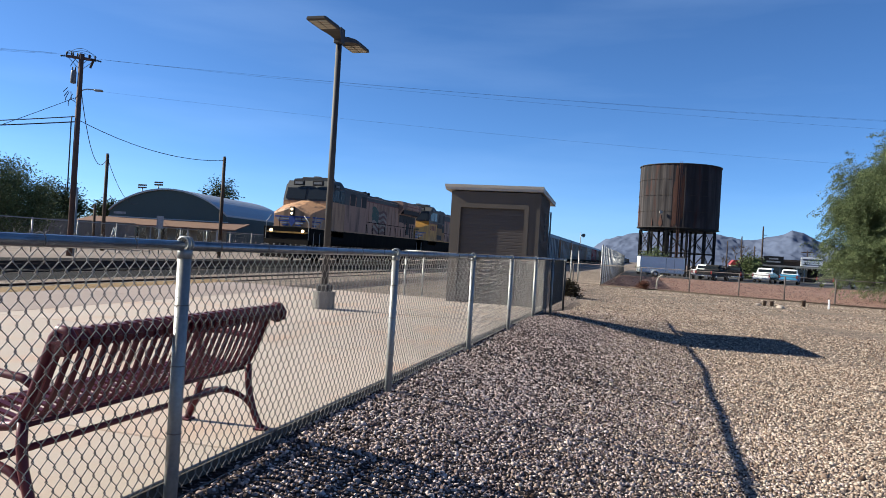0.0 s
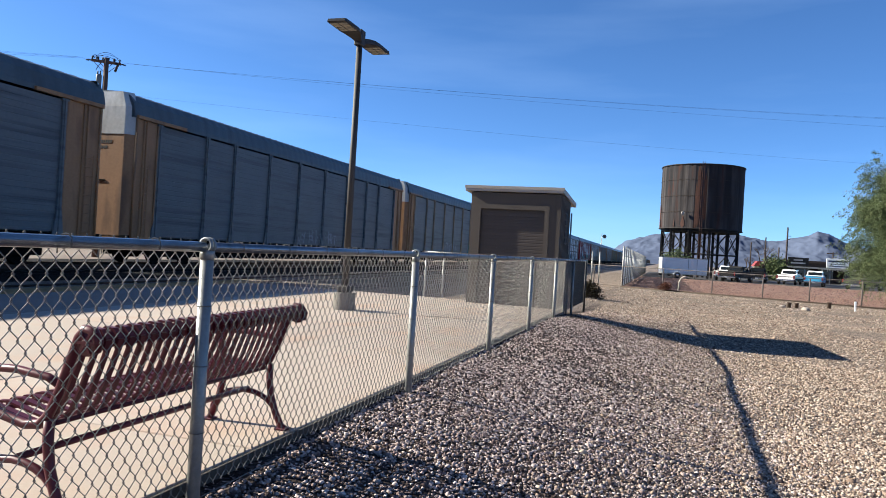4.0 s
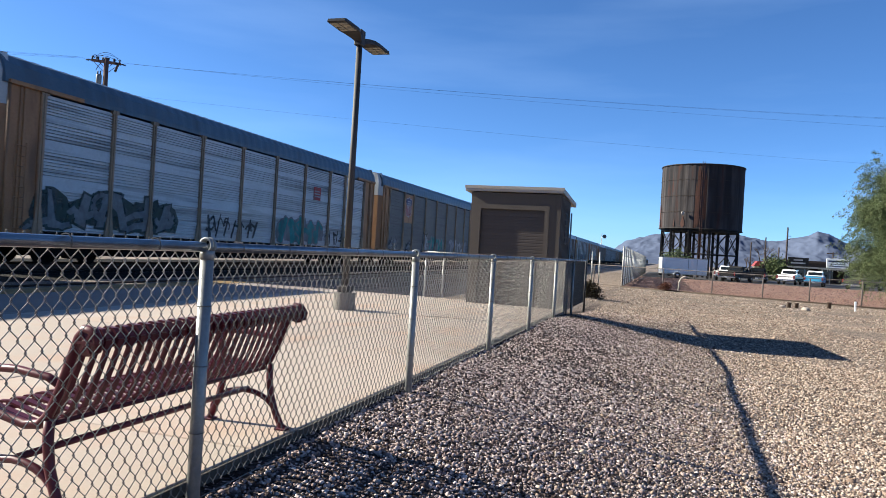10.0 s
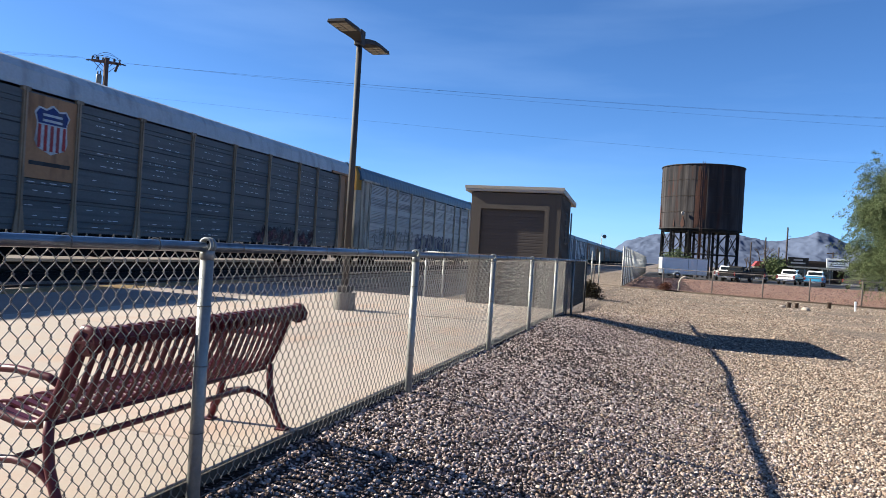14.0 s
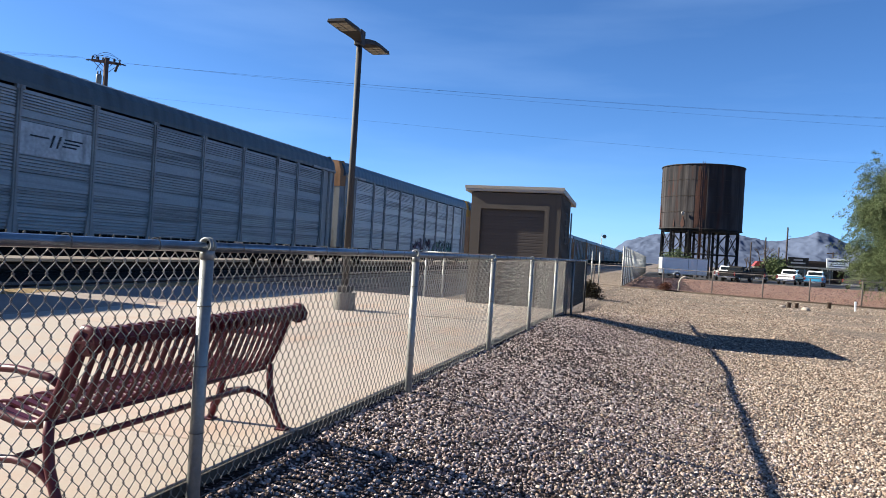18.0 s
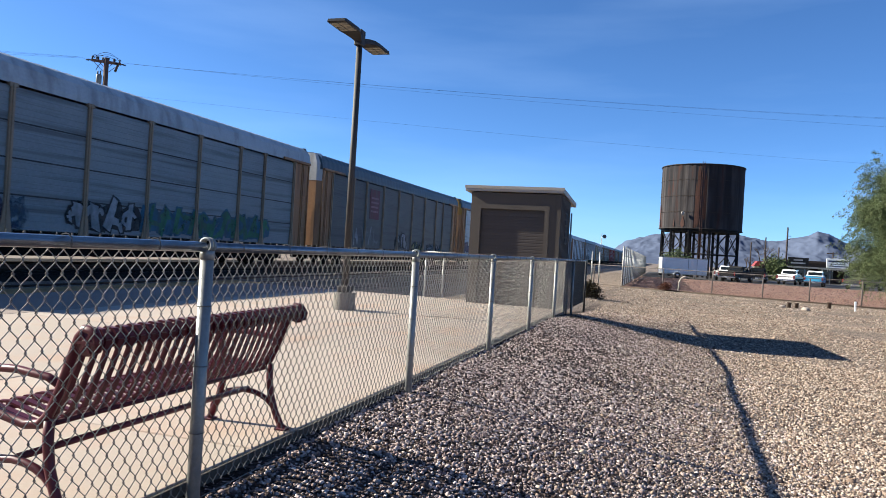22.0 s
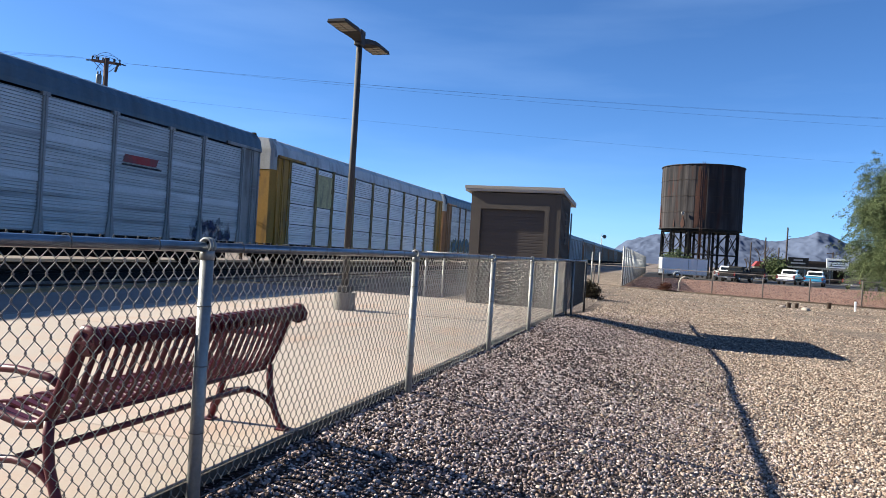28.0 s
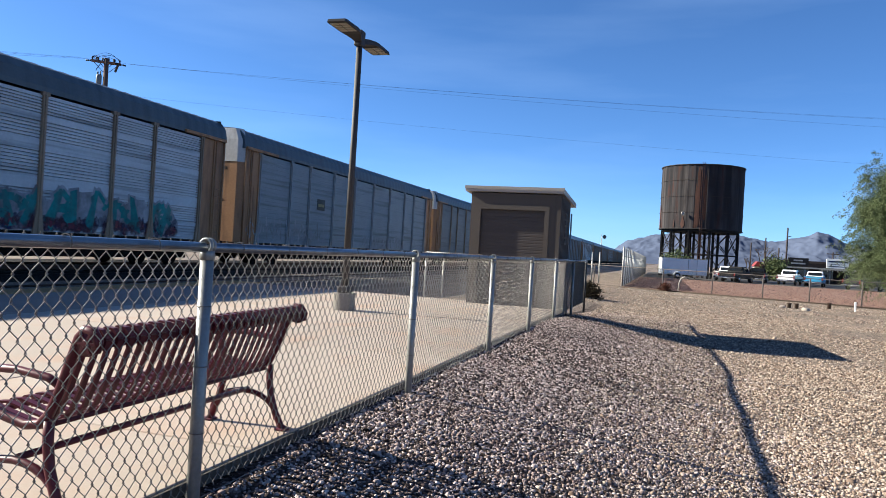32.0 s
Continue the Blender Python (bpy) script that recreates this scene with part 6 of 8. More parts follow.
    for yc in (-7.0, 7.0):
        bg_ = part("bogie", boxes((-1.35, -1.05, -3.2, 3.2, 0.3, 1.14), (1.05, 1.35, -3.2, 3.2, 0.3, 1.14), (-1.05, 1.05, -2.6, 2.6, 0.35, 0.8), bevel=0.05), STEEL_D, c, at=pose(0, yc, 0))
        for wy in (-1.8, 0, 1.8):
            for sx in (1, -1):
                part("wheel", CM["wheel"], STEEL_D, bg_, at=Matrix.Translation((sx * 0.72, wy, 0.5)) @ pose(0, 0, 0, 0, 0, 0 if sx > 0 else 180))
    # dark roof paint carried down the sides, with a thin red line under it
    for x, y0, y1, z0, z1 in ((1.34, -6.28, -2.22, 3.3, 4.3), (1.126, -2.2, 5.0, 3.72, 4.12), (1.5, -8.7, -6.32, 3.3, 4.22)) if grilles else ((1.34, -6.28, -2.22, 4.0, 4.26), (1.126, -2.2, 5.0, 3.95, 4.14)):
        part("roof_band", boxes((x, x + 0.008, y0, y1, z0, z1)), L_GREY, c)
        part("red_line", boxes((x, x + 0.01, y0, y1, z0 - 0.05, z0)), FLAG_LINE, c)
    part("red_line", boxes((1.5, 1.512, 5.0, 9.8, 4.1, 4.15)), FLAG_LINE, c)
    # near-black panel on the hood below the radiator wing
    part("soot_patch", boxes((1.12, 1.128, 5.3, 9.3, 3.0, 3.5)), BLACK, c)
    if grilles:
        for i in range(4):
            part("lettering_bar", boxes((1.5, 1.51, -8.2 + i * 0.42, -7.95 + i * 0.42, 2.75, 3.1)), FLAG_LINE, c)
    raise_upper(c)
    return c


def stretch(c, f):
    """A longer frame for the second engine."""
    for o in c.children_recursive:
        if o.parent is c:
            o.matrix_basis = Matrix.Translation((0, o.matrix_basis.translation.y * (f - 1), 0)) @ o.matrix_basis
        if o.name.startswith(("bogie", "wheel")) or o.data.users > 1 or abs(o.matrix_basis.to_euler().x) > 0.1:
            continue
        for v in o.data.vertices:
            v.co.y *= f
    return c


def set_back(c):
    """A longer nose, with the cab further back."""
    was, now = (-30, -10.2, -8.75, -6.3, -2.2, 30), (-30, -10.2, -7.55, -5.1, -2.2, 30)
    for o in c.children_recursive:
        if o.name.startswith(("bogie", "wheel")) or o.data.users > 1:
            continue
        off = o.matrix_basis.translation.y
        if abs(o.matrix_basis.to_euler().x) > 0.1:
            continue
        for v in o.data.vertices:
            v.co.y = float(np.interp(v.co.y + off, was, now)) - off
    return c


def raise_upper(c):
    """The bodywork above the walkway, stretched upward to fit the camera's view."""
    done = set()
    for o in c.children_recursive:
        me = o.data
        if me is None or me.name in done or me.users > 1:
            continue
        done.add(me.name)
        off = o.matrix_basis.translation.z
        if abs(o.matrix_basis.to_euler().x) > 0.1:
            o.matrix_basis = Matrix.Translation((0, 0, max(0, off - 1.62) * 0.16)) @ o.matrix_basis
            continue
        for v in me.vertices:
            z = v.co.z + off
            if z > 1.62:
                v.co.z += (z - 1.62) * 0.16


FLAG_R, FLAG_W, FLAG_B = paint("faded_red_stripe", (0.15, 0.06, 0.05)), paint("faded_white_stripe", (0.36, 0.30, 0.255)), paint("faded_dark_green_field", (0.045, 0.10, 0.082))
T0 = FIRST_Y + SPEED * FIRST_T
TRAIN.append((stretch(set_back(locomotive(L_YEL, "yellow and grey diesel locomotive with dark intake grilles", False, True, False)), 1.07), T0 - 2.25 - 11.15))
TRAIN.append((locomotive(L_TAN, "sun-faded yellow diesel locomotive with lit headlights and a painted flag", True, False, True), T0 + 0.1 - 11.2 - 22.6))


# ---- loose gravel stones near the camera ----
def icosa():
    g = (1 + 5 ** 0.5) / 2
    v = np.array([(-1, g, 0), (1, g, 0), (-1, -g, 0), (1, -g, 0), (0, -1, g), (0, 1, g), (0, -1, -g), (0, 1, -g), (g, 0, -1), (g, 0, 1), (-g, 0, -1), (-g, 0, 1)], float)
    f = np.array([(0, 11, 5), (0, 5, 1), (0, 1, 7), (0, 7, 10), (0, 10, 11), (1, 5, 9), (5, 11, 4), (11, 10, 2), (10, 7, 6), (7, 1, 8), (3, 9, 4), (3, 4, 2), (3, 2, 6), (3, 6, 8), (3, 8, 9), (4, 9, 5), (2, 4, 11), (6, 2, 10), (8, 6, 7), (9, 8, 1)])
    return v / np.linalg.norm(v[0]), f


def build_stones(name, label, material, areas, seed, fade, lot=False):
    rng = np.random.default_rng(seed)
    V, Fc, base = [], [], 0
    ico, octa = icosa(), (np.array([(1, 0, 0), (-1, 0, 0), (0, 1, 0), (0, -1, 0), (0, 0, 1), (0, 0, -1)], float), np.array([(0, 2, 4), (2, 1, 4), (1, 3, 4), (3, 0, 4), (2, 0, 5), (1, 2, 5), (3, 1, 5), (0, 3, 5)]))
    for (x0, x1), (y0, y1), n, size in areas:
        iv, fi = ico if y0 < 8 else octa
        k = len(iv)
        x, y = rng.uniform(x0, x1, n), rng.uniform(y0, y1, n)
        edge = 43.0 - 0.45 * (x + 2.2)
        keep = ((y > edge + 2.5) if lot else (y < edge)) & (rng.random(n) < np.interp(x, [-0.9, 2.0], fade) + (0.7 if fade[0] < 1 else 0) * (y > 16))   # the two tones mingle along the foot of the bank
        x, y = x[keep], y[keep]
        n = len(x)
        z = np.full(n, -0.395) if lot else ground_z(x, y) + np.array([0.035 * noise.noise((a * 0.5, b * 0.5, 0)) for a, b in zip(x, y)])
        s = size * rng.lognormal(0, 0.29, n)
        v = iv[None] * rng.uniform(0.58, 1.34, (n, k, 1)) * s[:, None, None] * rng.uniform(0.65, 1.45, (n, 1, 3)) * np.array([1, 1, 0.82])
        a = rng.uniform(0, 6.28, n)
        ca, sa = np.cos(a)[:, None], np.sin(a)[:, None]
        tx, ty = v[..., 0] * ca - v[..., 1] * sa, v[..., 0] * sa + v[..., 1] * ca
        v = np.stack([tx + x[:, None], ty + y[:, None], v[..., 2] + (z + s * 0.22)[:, None]], -1)
        V.append(v.reshape(-1, 3))
        Fc.append((fi[None] + (np.arange(n) * k)[:, None, None]).reshape(-1, 3) + base)
        base += n * k
    me = raw_mesh(name, np.concatenate(V), np.concatenate(Fc), 3)
    me.materials.append(material)
    tagged(new(name, me), label, "gravel", kind="stuff")


build_stones("gravel_stones", "loose tan and cream gravel stones on level ground", STONES,
             [((-0.7, 5), (1.4, 3.6), 5000, 0.0115), ((0.9, 2.2), (3.6, 8.0), 14000, 0.0098), ((-0.7, 0.9), (3.6, 8.0), 14000, 0.0095), ((2.2, 4.6), (4.0, 8.5), 14000, 0.0105), ((-0.7, 6.5), (8.0, 15.0), 33000, 0.0135), ((-1.9, 10), (15, 26), 24000, 0.016), ((-6, 15), (26, 44), 20000, 0.02)], 4, (0.1, 1))
build_stones("bank_stones", "brown and white gravel stones on the bank along the fence, toned darker for shade", STONES_B,
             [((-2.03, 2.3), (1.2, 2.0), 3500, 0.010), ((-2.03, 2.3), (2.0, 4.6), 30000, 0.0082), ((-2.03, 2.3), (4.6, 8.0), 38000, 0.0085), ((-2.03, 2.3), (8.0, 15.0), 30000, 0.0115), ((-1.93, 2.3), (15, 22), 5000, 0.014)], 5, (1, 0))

build_stones("red_lot_stones", "loose red-brown crushed stones on the lot", RED_STONES, [((-2, 24), (34, 50), 26000, 0.02), ((-2, 24), (50, 82), 12000, 0.03)], 6, (1, 1), True)


# ---- plants ----
BARK = mat("grey_brown_bark", (0.10, 0.075, 0.055), 0.95, 0, 0.3, 20, 2, 0.5, 0.02)
LEAF_M = island_mat("feathery_olive_leaves", [(0.085, 0.12, 0.05), (0.165, 0.21, 0.085), (0.12, 0.16, 0.065), (0.22, 0.26, 0.12)], 0.7)
LEAF_D = island_mat("dark_green_leaves", [(0.025, 0.045, 0.018), (0.06, 0.085, 0.03), (0.045, 0.065, 0.022), (0.10, 0.12, 0.05)], 0.7)


def leaf_cloud(rng, centres, spread, count, size, droop=0.0):
    """Many small leaf sprays scattered about the twig ends."""
    c = centres[rng.integers(0, len(centres), count)]
    p = c + rng.normal(0, 1, (count, 3)) * spread
    p[:, 2] -= droop * np.abs(rng.normal(0, 1, count))
    d = rng.normal(0, 1, (count, 3))
    d[:, 2] = d[:, 2] * 0.5 - droop
    d /= np.linalg.norm(d, axis=1)[:, None]
    u = np.cross(d, rng.normal(0, 1, (count, 3)))
    u /= np.linalg.norm(u, axis=1)[:, None]
    L, W = size * rng.uniform(0.6, 1.5, count)[:, None], size * 0.36 * rng.uniform(0.6, 1.4, count)[:, None]
    v = np.stack([p, p + d * L * 0.5 + u * W, p + d * L, p + d * L * 0.5 - u * W], 1).reshape(-1, 3)
    return v, np.arange(count * 4).reshape(-1, 4)


def tree(x, y, z, height, radius, seed, leaves, mat_leaf, label, count, size, low=0.25, droop=0.0, spread=0.35, name="tree"):
    rng = np.random.default_rng(seed)
    t = thing(name, label, name.replace("_", " "), at=pose(x, y, z))
    bm = bmesh.new()
    ends = []
    trunk_top = Vector((0, 0, height * 0.28))
    tube(bm, [(0, 0, -0.2), (0.05 * height * 0.2, 0, height * 0.14), trunk_top], 0.035 * height, 9, 0.024 * height)
    part("trunk", bm, BARK, t)
    for i in range(leaves):
        a = 2.4 * i + rng.uniform(-0.3, 0.3)
        q = (i + 0.5) / leaves
        h = height * (low + (0.97 - low) * q)
        rr = radius * math.sin(math.pi * min(0.97, 0.25 + 0.72 * q)) ** 0.7 * rng.uniform(0.72, 1.1)
        end = Vector((math.cos(a) * rr, math.sin(a) * rr, h))
        mid = trunk_top * 0.6 + end * 0.4 + Vector((0, 0, height * 0.06))
        bm = bmesh.new()
        tube(bm, [trunk_top * rng.uniform(0.75, 1.0), mid, end], 0.012 * height, 6, 0.002 * height)
        part("limb", bm, BARK, t)
        for f in (0.45, 0.6, 0.75, 0.9, 1.0, 1.08):
            ends.append(tuple(mid.lerp(end, (f - 0.4) / 0.6) + Vector(rng.normal(0, 0.12 * radius * spread, 3))))
    v, f = leaf_cloud(rng, np.array(ends), np.array([spread, spread, spread * 0.62]), count, size, droop)
    me = raw_mesh("crown", v, f, 4)
    part("crown", me, mat_leaf, t, kind="stuff")
    return t




def weeping_tree(x, y, z, height, radius, seed, label):
    """A mesquite: limbs that fork and arch over, each hung with fine sprays of leaflets."""
    rng = np.random.default_rng(seed)
    t = thing("tree", label, "tree", at=pose(x, y, z))
    part("trunk", loco_tube([(0, 0, -0.2), (0.2, 0.1, height * 0.12), (0.1, 0.3, height * 0.24)], 0.34, 10), BARK, t)
    top = Vector((0.1, 0.3, height * 0.22))
    P, D, L = [], [], []
    for i in range(150):
        a, q = 2.4 * i + rng.uniform(-0.3, 0.3), (i + 0.5) / 150
        rr = radius * math.sin(math.pi * min(0.96, 0.2 + 0.76 * q)) ** 0.65 * rng.uniform(0.55, 1.12)
        end = Vector((math.cos(a) * rr, math.sin(a) * rr, height * (0.10 + 0.86 * q) * rng.uniform(0.92, 1.05)))
        bend = top * 0.35 + end * 0.65 + Vector((0, 0, height * 0.09 * (1 - q)))
        part("limb", tube(bmesh.new(), [top * rng.uniform(0.7, 1.0), top.lerp(bend, 0.55), bend, end], 0.075, 6, 0.012), BARK, t)
        out = Vector((math.cos(a), math.sin(a), 0))
        for _ in range(150 if end.x < 0.5 else 26):
            f = rng.uniform(0.12, 1.0) ** 0.7
            p = (top.lerp(bend, f * 1.6) if f < 0.6 else bend.lerp(end, (f - 0.6) / 0.4)) + Vector(rng.normal(0, 0.3, 3))
            d = (out * rng.uniform(0.3, 1.3) + Vector(rng.normal(0, 0.55, 3)) + Vector((0, 0, rng.uniform(-0.5, 0.35)))).normalized()
            P.append(p)
            D.append(d)
            L.append(rng.uniform(0.5, 1.35))
    P, D, L = np.array(P), np.array(D), np.array(L)
    m = 88   # leaflets on a spray, set along a twig that droops towards its tip
    f = rng.random((len(P), m)) ** 0.8
    c = P[:, None] + D[:, None] * (L[:, None] * f)[..., None]
    c[..., 2] -= 0.45 * L[:, None] * f ** 2
    c += rng.normal(0, 1, c.shape) * (0.035 + 0.075 * (1 - f))[..., None]
    c = c.reshape(-1, 3)
    n = len(c)
    d = np.repeat(D, m, 0) * 0.6 + rng.normal(0, 0.6, (n, 3)) - np.array([0, 0, 0.35])
    d /= np.linalg.norm(d, axis=1)[:, None]
    u = np.cross(d, rng.normal(0, 1, (n, 3)))
    u /= np.linalg.norm(u, axis=1)[:, None]
    ln, wd = rng.uniform(0.05, 0.11, n)[:, None], rng.uniform(0.015, 0.026, n)[:, None]
    v = np.stack([c, c + d * ln * 0.5 + u * wd, c + d * ln, c + d * ln * 0.5 - u * wd], 1).reshape(-1, 3)
    part("crown", raw_mesh("crown", v, np.arange(n * 4).reshape(-1, 4), 4), LEAF_M, t, kind="stuff")


weeping_tree(16.6, 45.0, -0.45, 10.4, 7.0, 11, "large feathery mesquite tree with drooping olive-green leaves")
tree(-44.3, 41, -0.2, 5.9, 3.0, 3, 34, LEAF_M, "olive green desert tree beyond the tracks", 40000, 0.12, 0.12, 0.05, 0.5)
tree(-64, 66, -0.2, 6.4, 3.4, 5, 18, LEAF_D, "bushy dark green tree beyond the tracks", 18000, 0.2, 0.1, 0.0, 0.6)
tree(-74.6, 115, -0.2, 11.6, 3.5, 6, 18, LEAF_D, "tall dark tree behind the green building", 8000, 0.34, 0.2, 0.0, 0.8)
tree(-83, 96, -0.2, 6.2, 2.4, 17, 14, LEAF_D, "dark green tree behind the wall", 6000, 0.34, 0.15, 0.0, 0.7)
tree(-60, 128, -0.2, 8.6, 2.6, 27, 14, LEAF_D, "dark tree behind the building's roof", 6000, 0.34, 0.2, 0.0, 0.7)
tree(16.2, 116, -0.45, 3.2, 1.2, 9, 14, LEAF_M, "small roadside tree beside the signs", 5000, 0.3, 0.1, 0.0, 0.6)
tree(-2.62, 28.5, -0.43, 0.66, 0.36, 12, 16, island_mat("dark_brownish_leaves", [(0.03, 0.027, 0.015), (0.075, 0.06, 0.035), (0.05, 0.045, 0.024), (0.10, 0.085, 0.05)], 0.8), "low dark brownish-green shrub at the end of the fence", 2600, 0.075, 0.1, 0.0, 0.09, "shrub")
tree(10.9, 25.5, -0.45, 0.8, 0.6, 13, 16, LEAF_D, "low grey-green shrub on the gravel", 2600, 0.075, 0.1, 0.0, 0.1, "shrub")
tree(0.3, 43.2, -0.43, 0.5, 0.32, 14, 12, island_mat("reddish_leaves", [(0.16, 0.05, 0.03), (0.22, 0.09, 0.06), (0.1, 0.06, 0.03)], 0.8), "small reddish dry plant by the low fence", 900, 0.07, 0.1, 0.0, 0.07, "shrub")
tree(1.6, 87.0, -0.43, 3.2, 1.5, 15, 12, LEAF_M, "olive bush showing over the trailer", 3000, 0.2, 0.15, 0.0, 0.3, "shrub")


def bare_tree(x, y, z, height, seed):
    rng = random.Random(seed)
    t = thing("bare_tree", "leafless grey tree behind the parked trucks", "tree", at=pose(x, y, z))
    bm = bmesh.new()

    def grow(p, d, ln, r, depth):
        q = p + d * ln
        tube(bm, [p, (p + q) / 2 + Vector((rng.uniform(-1, 1), rng.uniform(-1, 1), 0)) * ln * 0.05, q], r, 5, r * 0.6, caps=False)
        if depth:
            for _ in range(3):
                nd = (d + Vector((rng.uniform(-0.8, 0.8), rng.uniform(-0.8, 0.8), rng.uniform(-0.1, 0.5)))).normalized()
                grow(q, nd, ln * rng.uniform(0.55, 0.8), r * 0.55, depth - 1)
    grow(Vector((0, 0, -0.2)), Vector((0, 0, 1)), height * 0.3, 0.17, 4)
    part("crown", bm, BARK, t)


bare_tree(14.1, 112, -0.45, 6.6, 2)
bare_tree(15.0, 140, -0.45, 5.4, 3)


# ---- lot beyond the gravel ----
def build_lot():
    bm = bmesh.new()
    prism(bm, [(-2.2, 44.9), (3.9, 42.1), (10.4, 39.2), (22, 34.0), (60, 18), (90, 82), (-2.2, 82)], "z", -0.7, -0.395)
    tagged(part("red_gravel_lot", bm, REDGRAVEL), "red-brown crushed rock lot behind the low fence", "gravel lot", kind="structure")
    tagged(part("parking_lot", boxes((-2.0, 120, 82.0, 135, -0.7, -0.40)), ASPHALT), "dark asphalt parking lot", "parking lot", kind="structure")


build_lot()


def low_fence():
    f = thing("low_chain_link_fence", "low chain-link fence with rusty posts in front of the red lot", "fence")
    a, b = Vector((-2.2, 44.6, -0.43)), Vector((10.41, 38.88, -0.43))
    d = b - a
    POSTM = mat("dull_brown_post", (0.17, 0.145, 0.135), 0.8, 0.1, 0.2, 20, 2)
    pm = mesh_of(recalc(loco_part(tube, [(0, 0, -0.2), (0, 0, 1.28)], 0.035, 8)), "post")
    fr = [-0.32, -0.14, 0.0, 0.187, 0.395, 0.59, 0.755, 0.925, 1.12, 1.32, 1.52, 1.72]
    for q in fr:
        p = a + d * q
        part("post", pm, POSTM, f, at=pose(*p))
    bm = bmesh.new()
    p0, p1 = a + d * fr[0], a + d * fr[-1]
    tube(bm, [p0 + Vector((0, 0, 1.27)), p1 + Vector((0, 0, 1.27))], 0.022, 6)
    part("top_rail", bm, POSTM, f)
    for q0, q1 in zip(fr, fr[1:]):
        p, q = a + d * q0, a + d * q1
        me = chain_mesh((q - p).length, 1.2, 0.14, 0.18, 0.0022)
        part("chain_link_mesh", me, POSTM, f, at=Matrix.Translation(p + Vector((0, 0, 0.05))) @ pose(0, 0, 0, 0, 0, math.degrees(math.atan2(-d.x, d.y))), kind="stuff")
    part("edging_board", loco_part(tube, [p0 + Vector((0, 0, 0.03)), p1 + Vector((0, 0, 0.03))], 0.05, 6), TIMBER, f)


low_fence()


def slat_fence():
    f = thing("slatted_fence", "tall pale grey slatted screen fence beside the tracks", "fence", at=pose(-2.25, 44.8, -0.43))
    WH = mat("pale_grey_slat", (1.15, 1.15, 1.12), 0.7, 0, 0.15, 10, 1)
    me = mesh_of(recalc(boxes((-0.012, 0.012, 0.01, 0.21, 0.05, 2.38), bevel=0.006)), "slat")
    pm = mesh_of(recalc(loco_part(tube, [(0.05, 0, -0.2), (0.05, 0, 2.5)], 0.045, 8)), "post")
    for i in range(240):
        part("slat", me, WH, f, at=pose(0.012 * (i % 2), i * 0.29, 0))
        if i % 10 == 0:
            part("post", pm, GALV, f, at=pose(0, i * 0.29, 0))
    for z in (0.4, 1.9):
        bm = bmesh.new()
        tube(bm, [(0.03, 0, z), (0.03, 69, z)], 0.03, 6)
        part("rail", bm, GALV, f)
    for x, y in ((-4.36, 48), (-3.88, 48)):
        p = tagged(part("steel_post", loco_part(tube, [(0, 0, -0.3), (0, 0, 2.1)], 0.05, 8), GALV, at=pose(x, y, -0.43)), "bare galvanised steel post standing in gravel", "post", "bare posts")


slat_fence()


def inner_fence():
    f = thing("chain_link_screen", "short chain-link return fence at the platform end beside the shed", "fence")
    xs = [-5.45, -5.0, -4.35]
    pm = mesh_of(recalc(fence_post(1.15, 0.025)), "post")
    for x in xs:
        part("post", pm, GALV, f, at=pose(x, 16.42, -0.06))
    bm = bmesh.new()
    tube(bm, [(xs[0], 16.42, 1.08), (xs[-1], 16.42, 1.08)], 0.021, 8)
    part("top_rail", bm, GALV, f)
    me = chain_mesh(xs[-1] - xs[0], 1.1)
    part("chain_link_mesh", me, WIRE, f, at=pose(xs[0], 16.42, -0.04, 0, 0, -90), kind="stuff")


inner_fence()


INSUL_D = mat("dark_signal_paint", (0.16, 0.17, 0.18), 0.6)


def railway_sign():
    s = thing("dish_signal", "round dark dish on a tall mast beyond the train", "signal", at=pose(-24.0, 300, -0.4))
    part("pole", loco_part(tube, [(0, 0, -0.2), (0, 0, 12.6)], 0.14, 8), GALV, s)
    part("dish", lathe(bmesh.new(), [(0.3, 0.0), (0.7, 0.1), (0.8, 0.3), (0.68, 0.27), (0.3, 0.18)], 18), INSUL_D, s, at=pose(1.1, -0.4, 11.3, 90, 0, 20))
    part("dish_arm", boxes((0, 1.1, -0.1, 0.1, 11.1, 11.4)), INSUL_D, s)


railway_sign()


# ---- vehicles ----
TYRE = mat("black_tyre", (0.02, 0.02, 0.02), 0.9)
GLASS_D = mat("dark_vehicle_glass", (0.02, 0.025, 0.03), 0.1, 0, 0.05, 5, 1, 0, spec=0.8)
CHROME = mat("chrome", (0.6, 0.6, 0.6), 0.2, 1.0, 0.05, 10, 1, 0)
TAILR = mat("red_tail_lamp", (0.3, 0.01, 0.01), 0.3, 0, 0.05, 10, 1, 0)


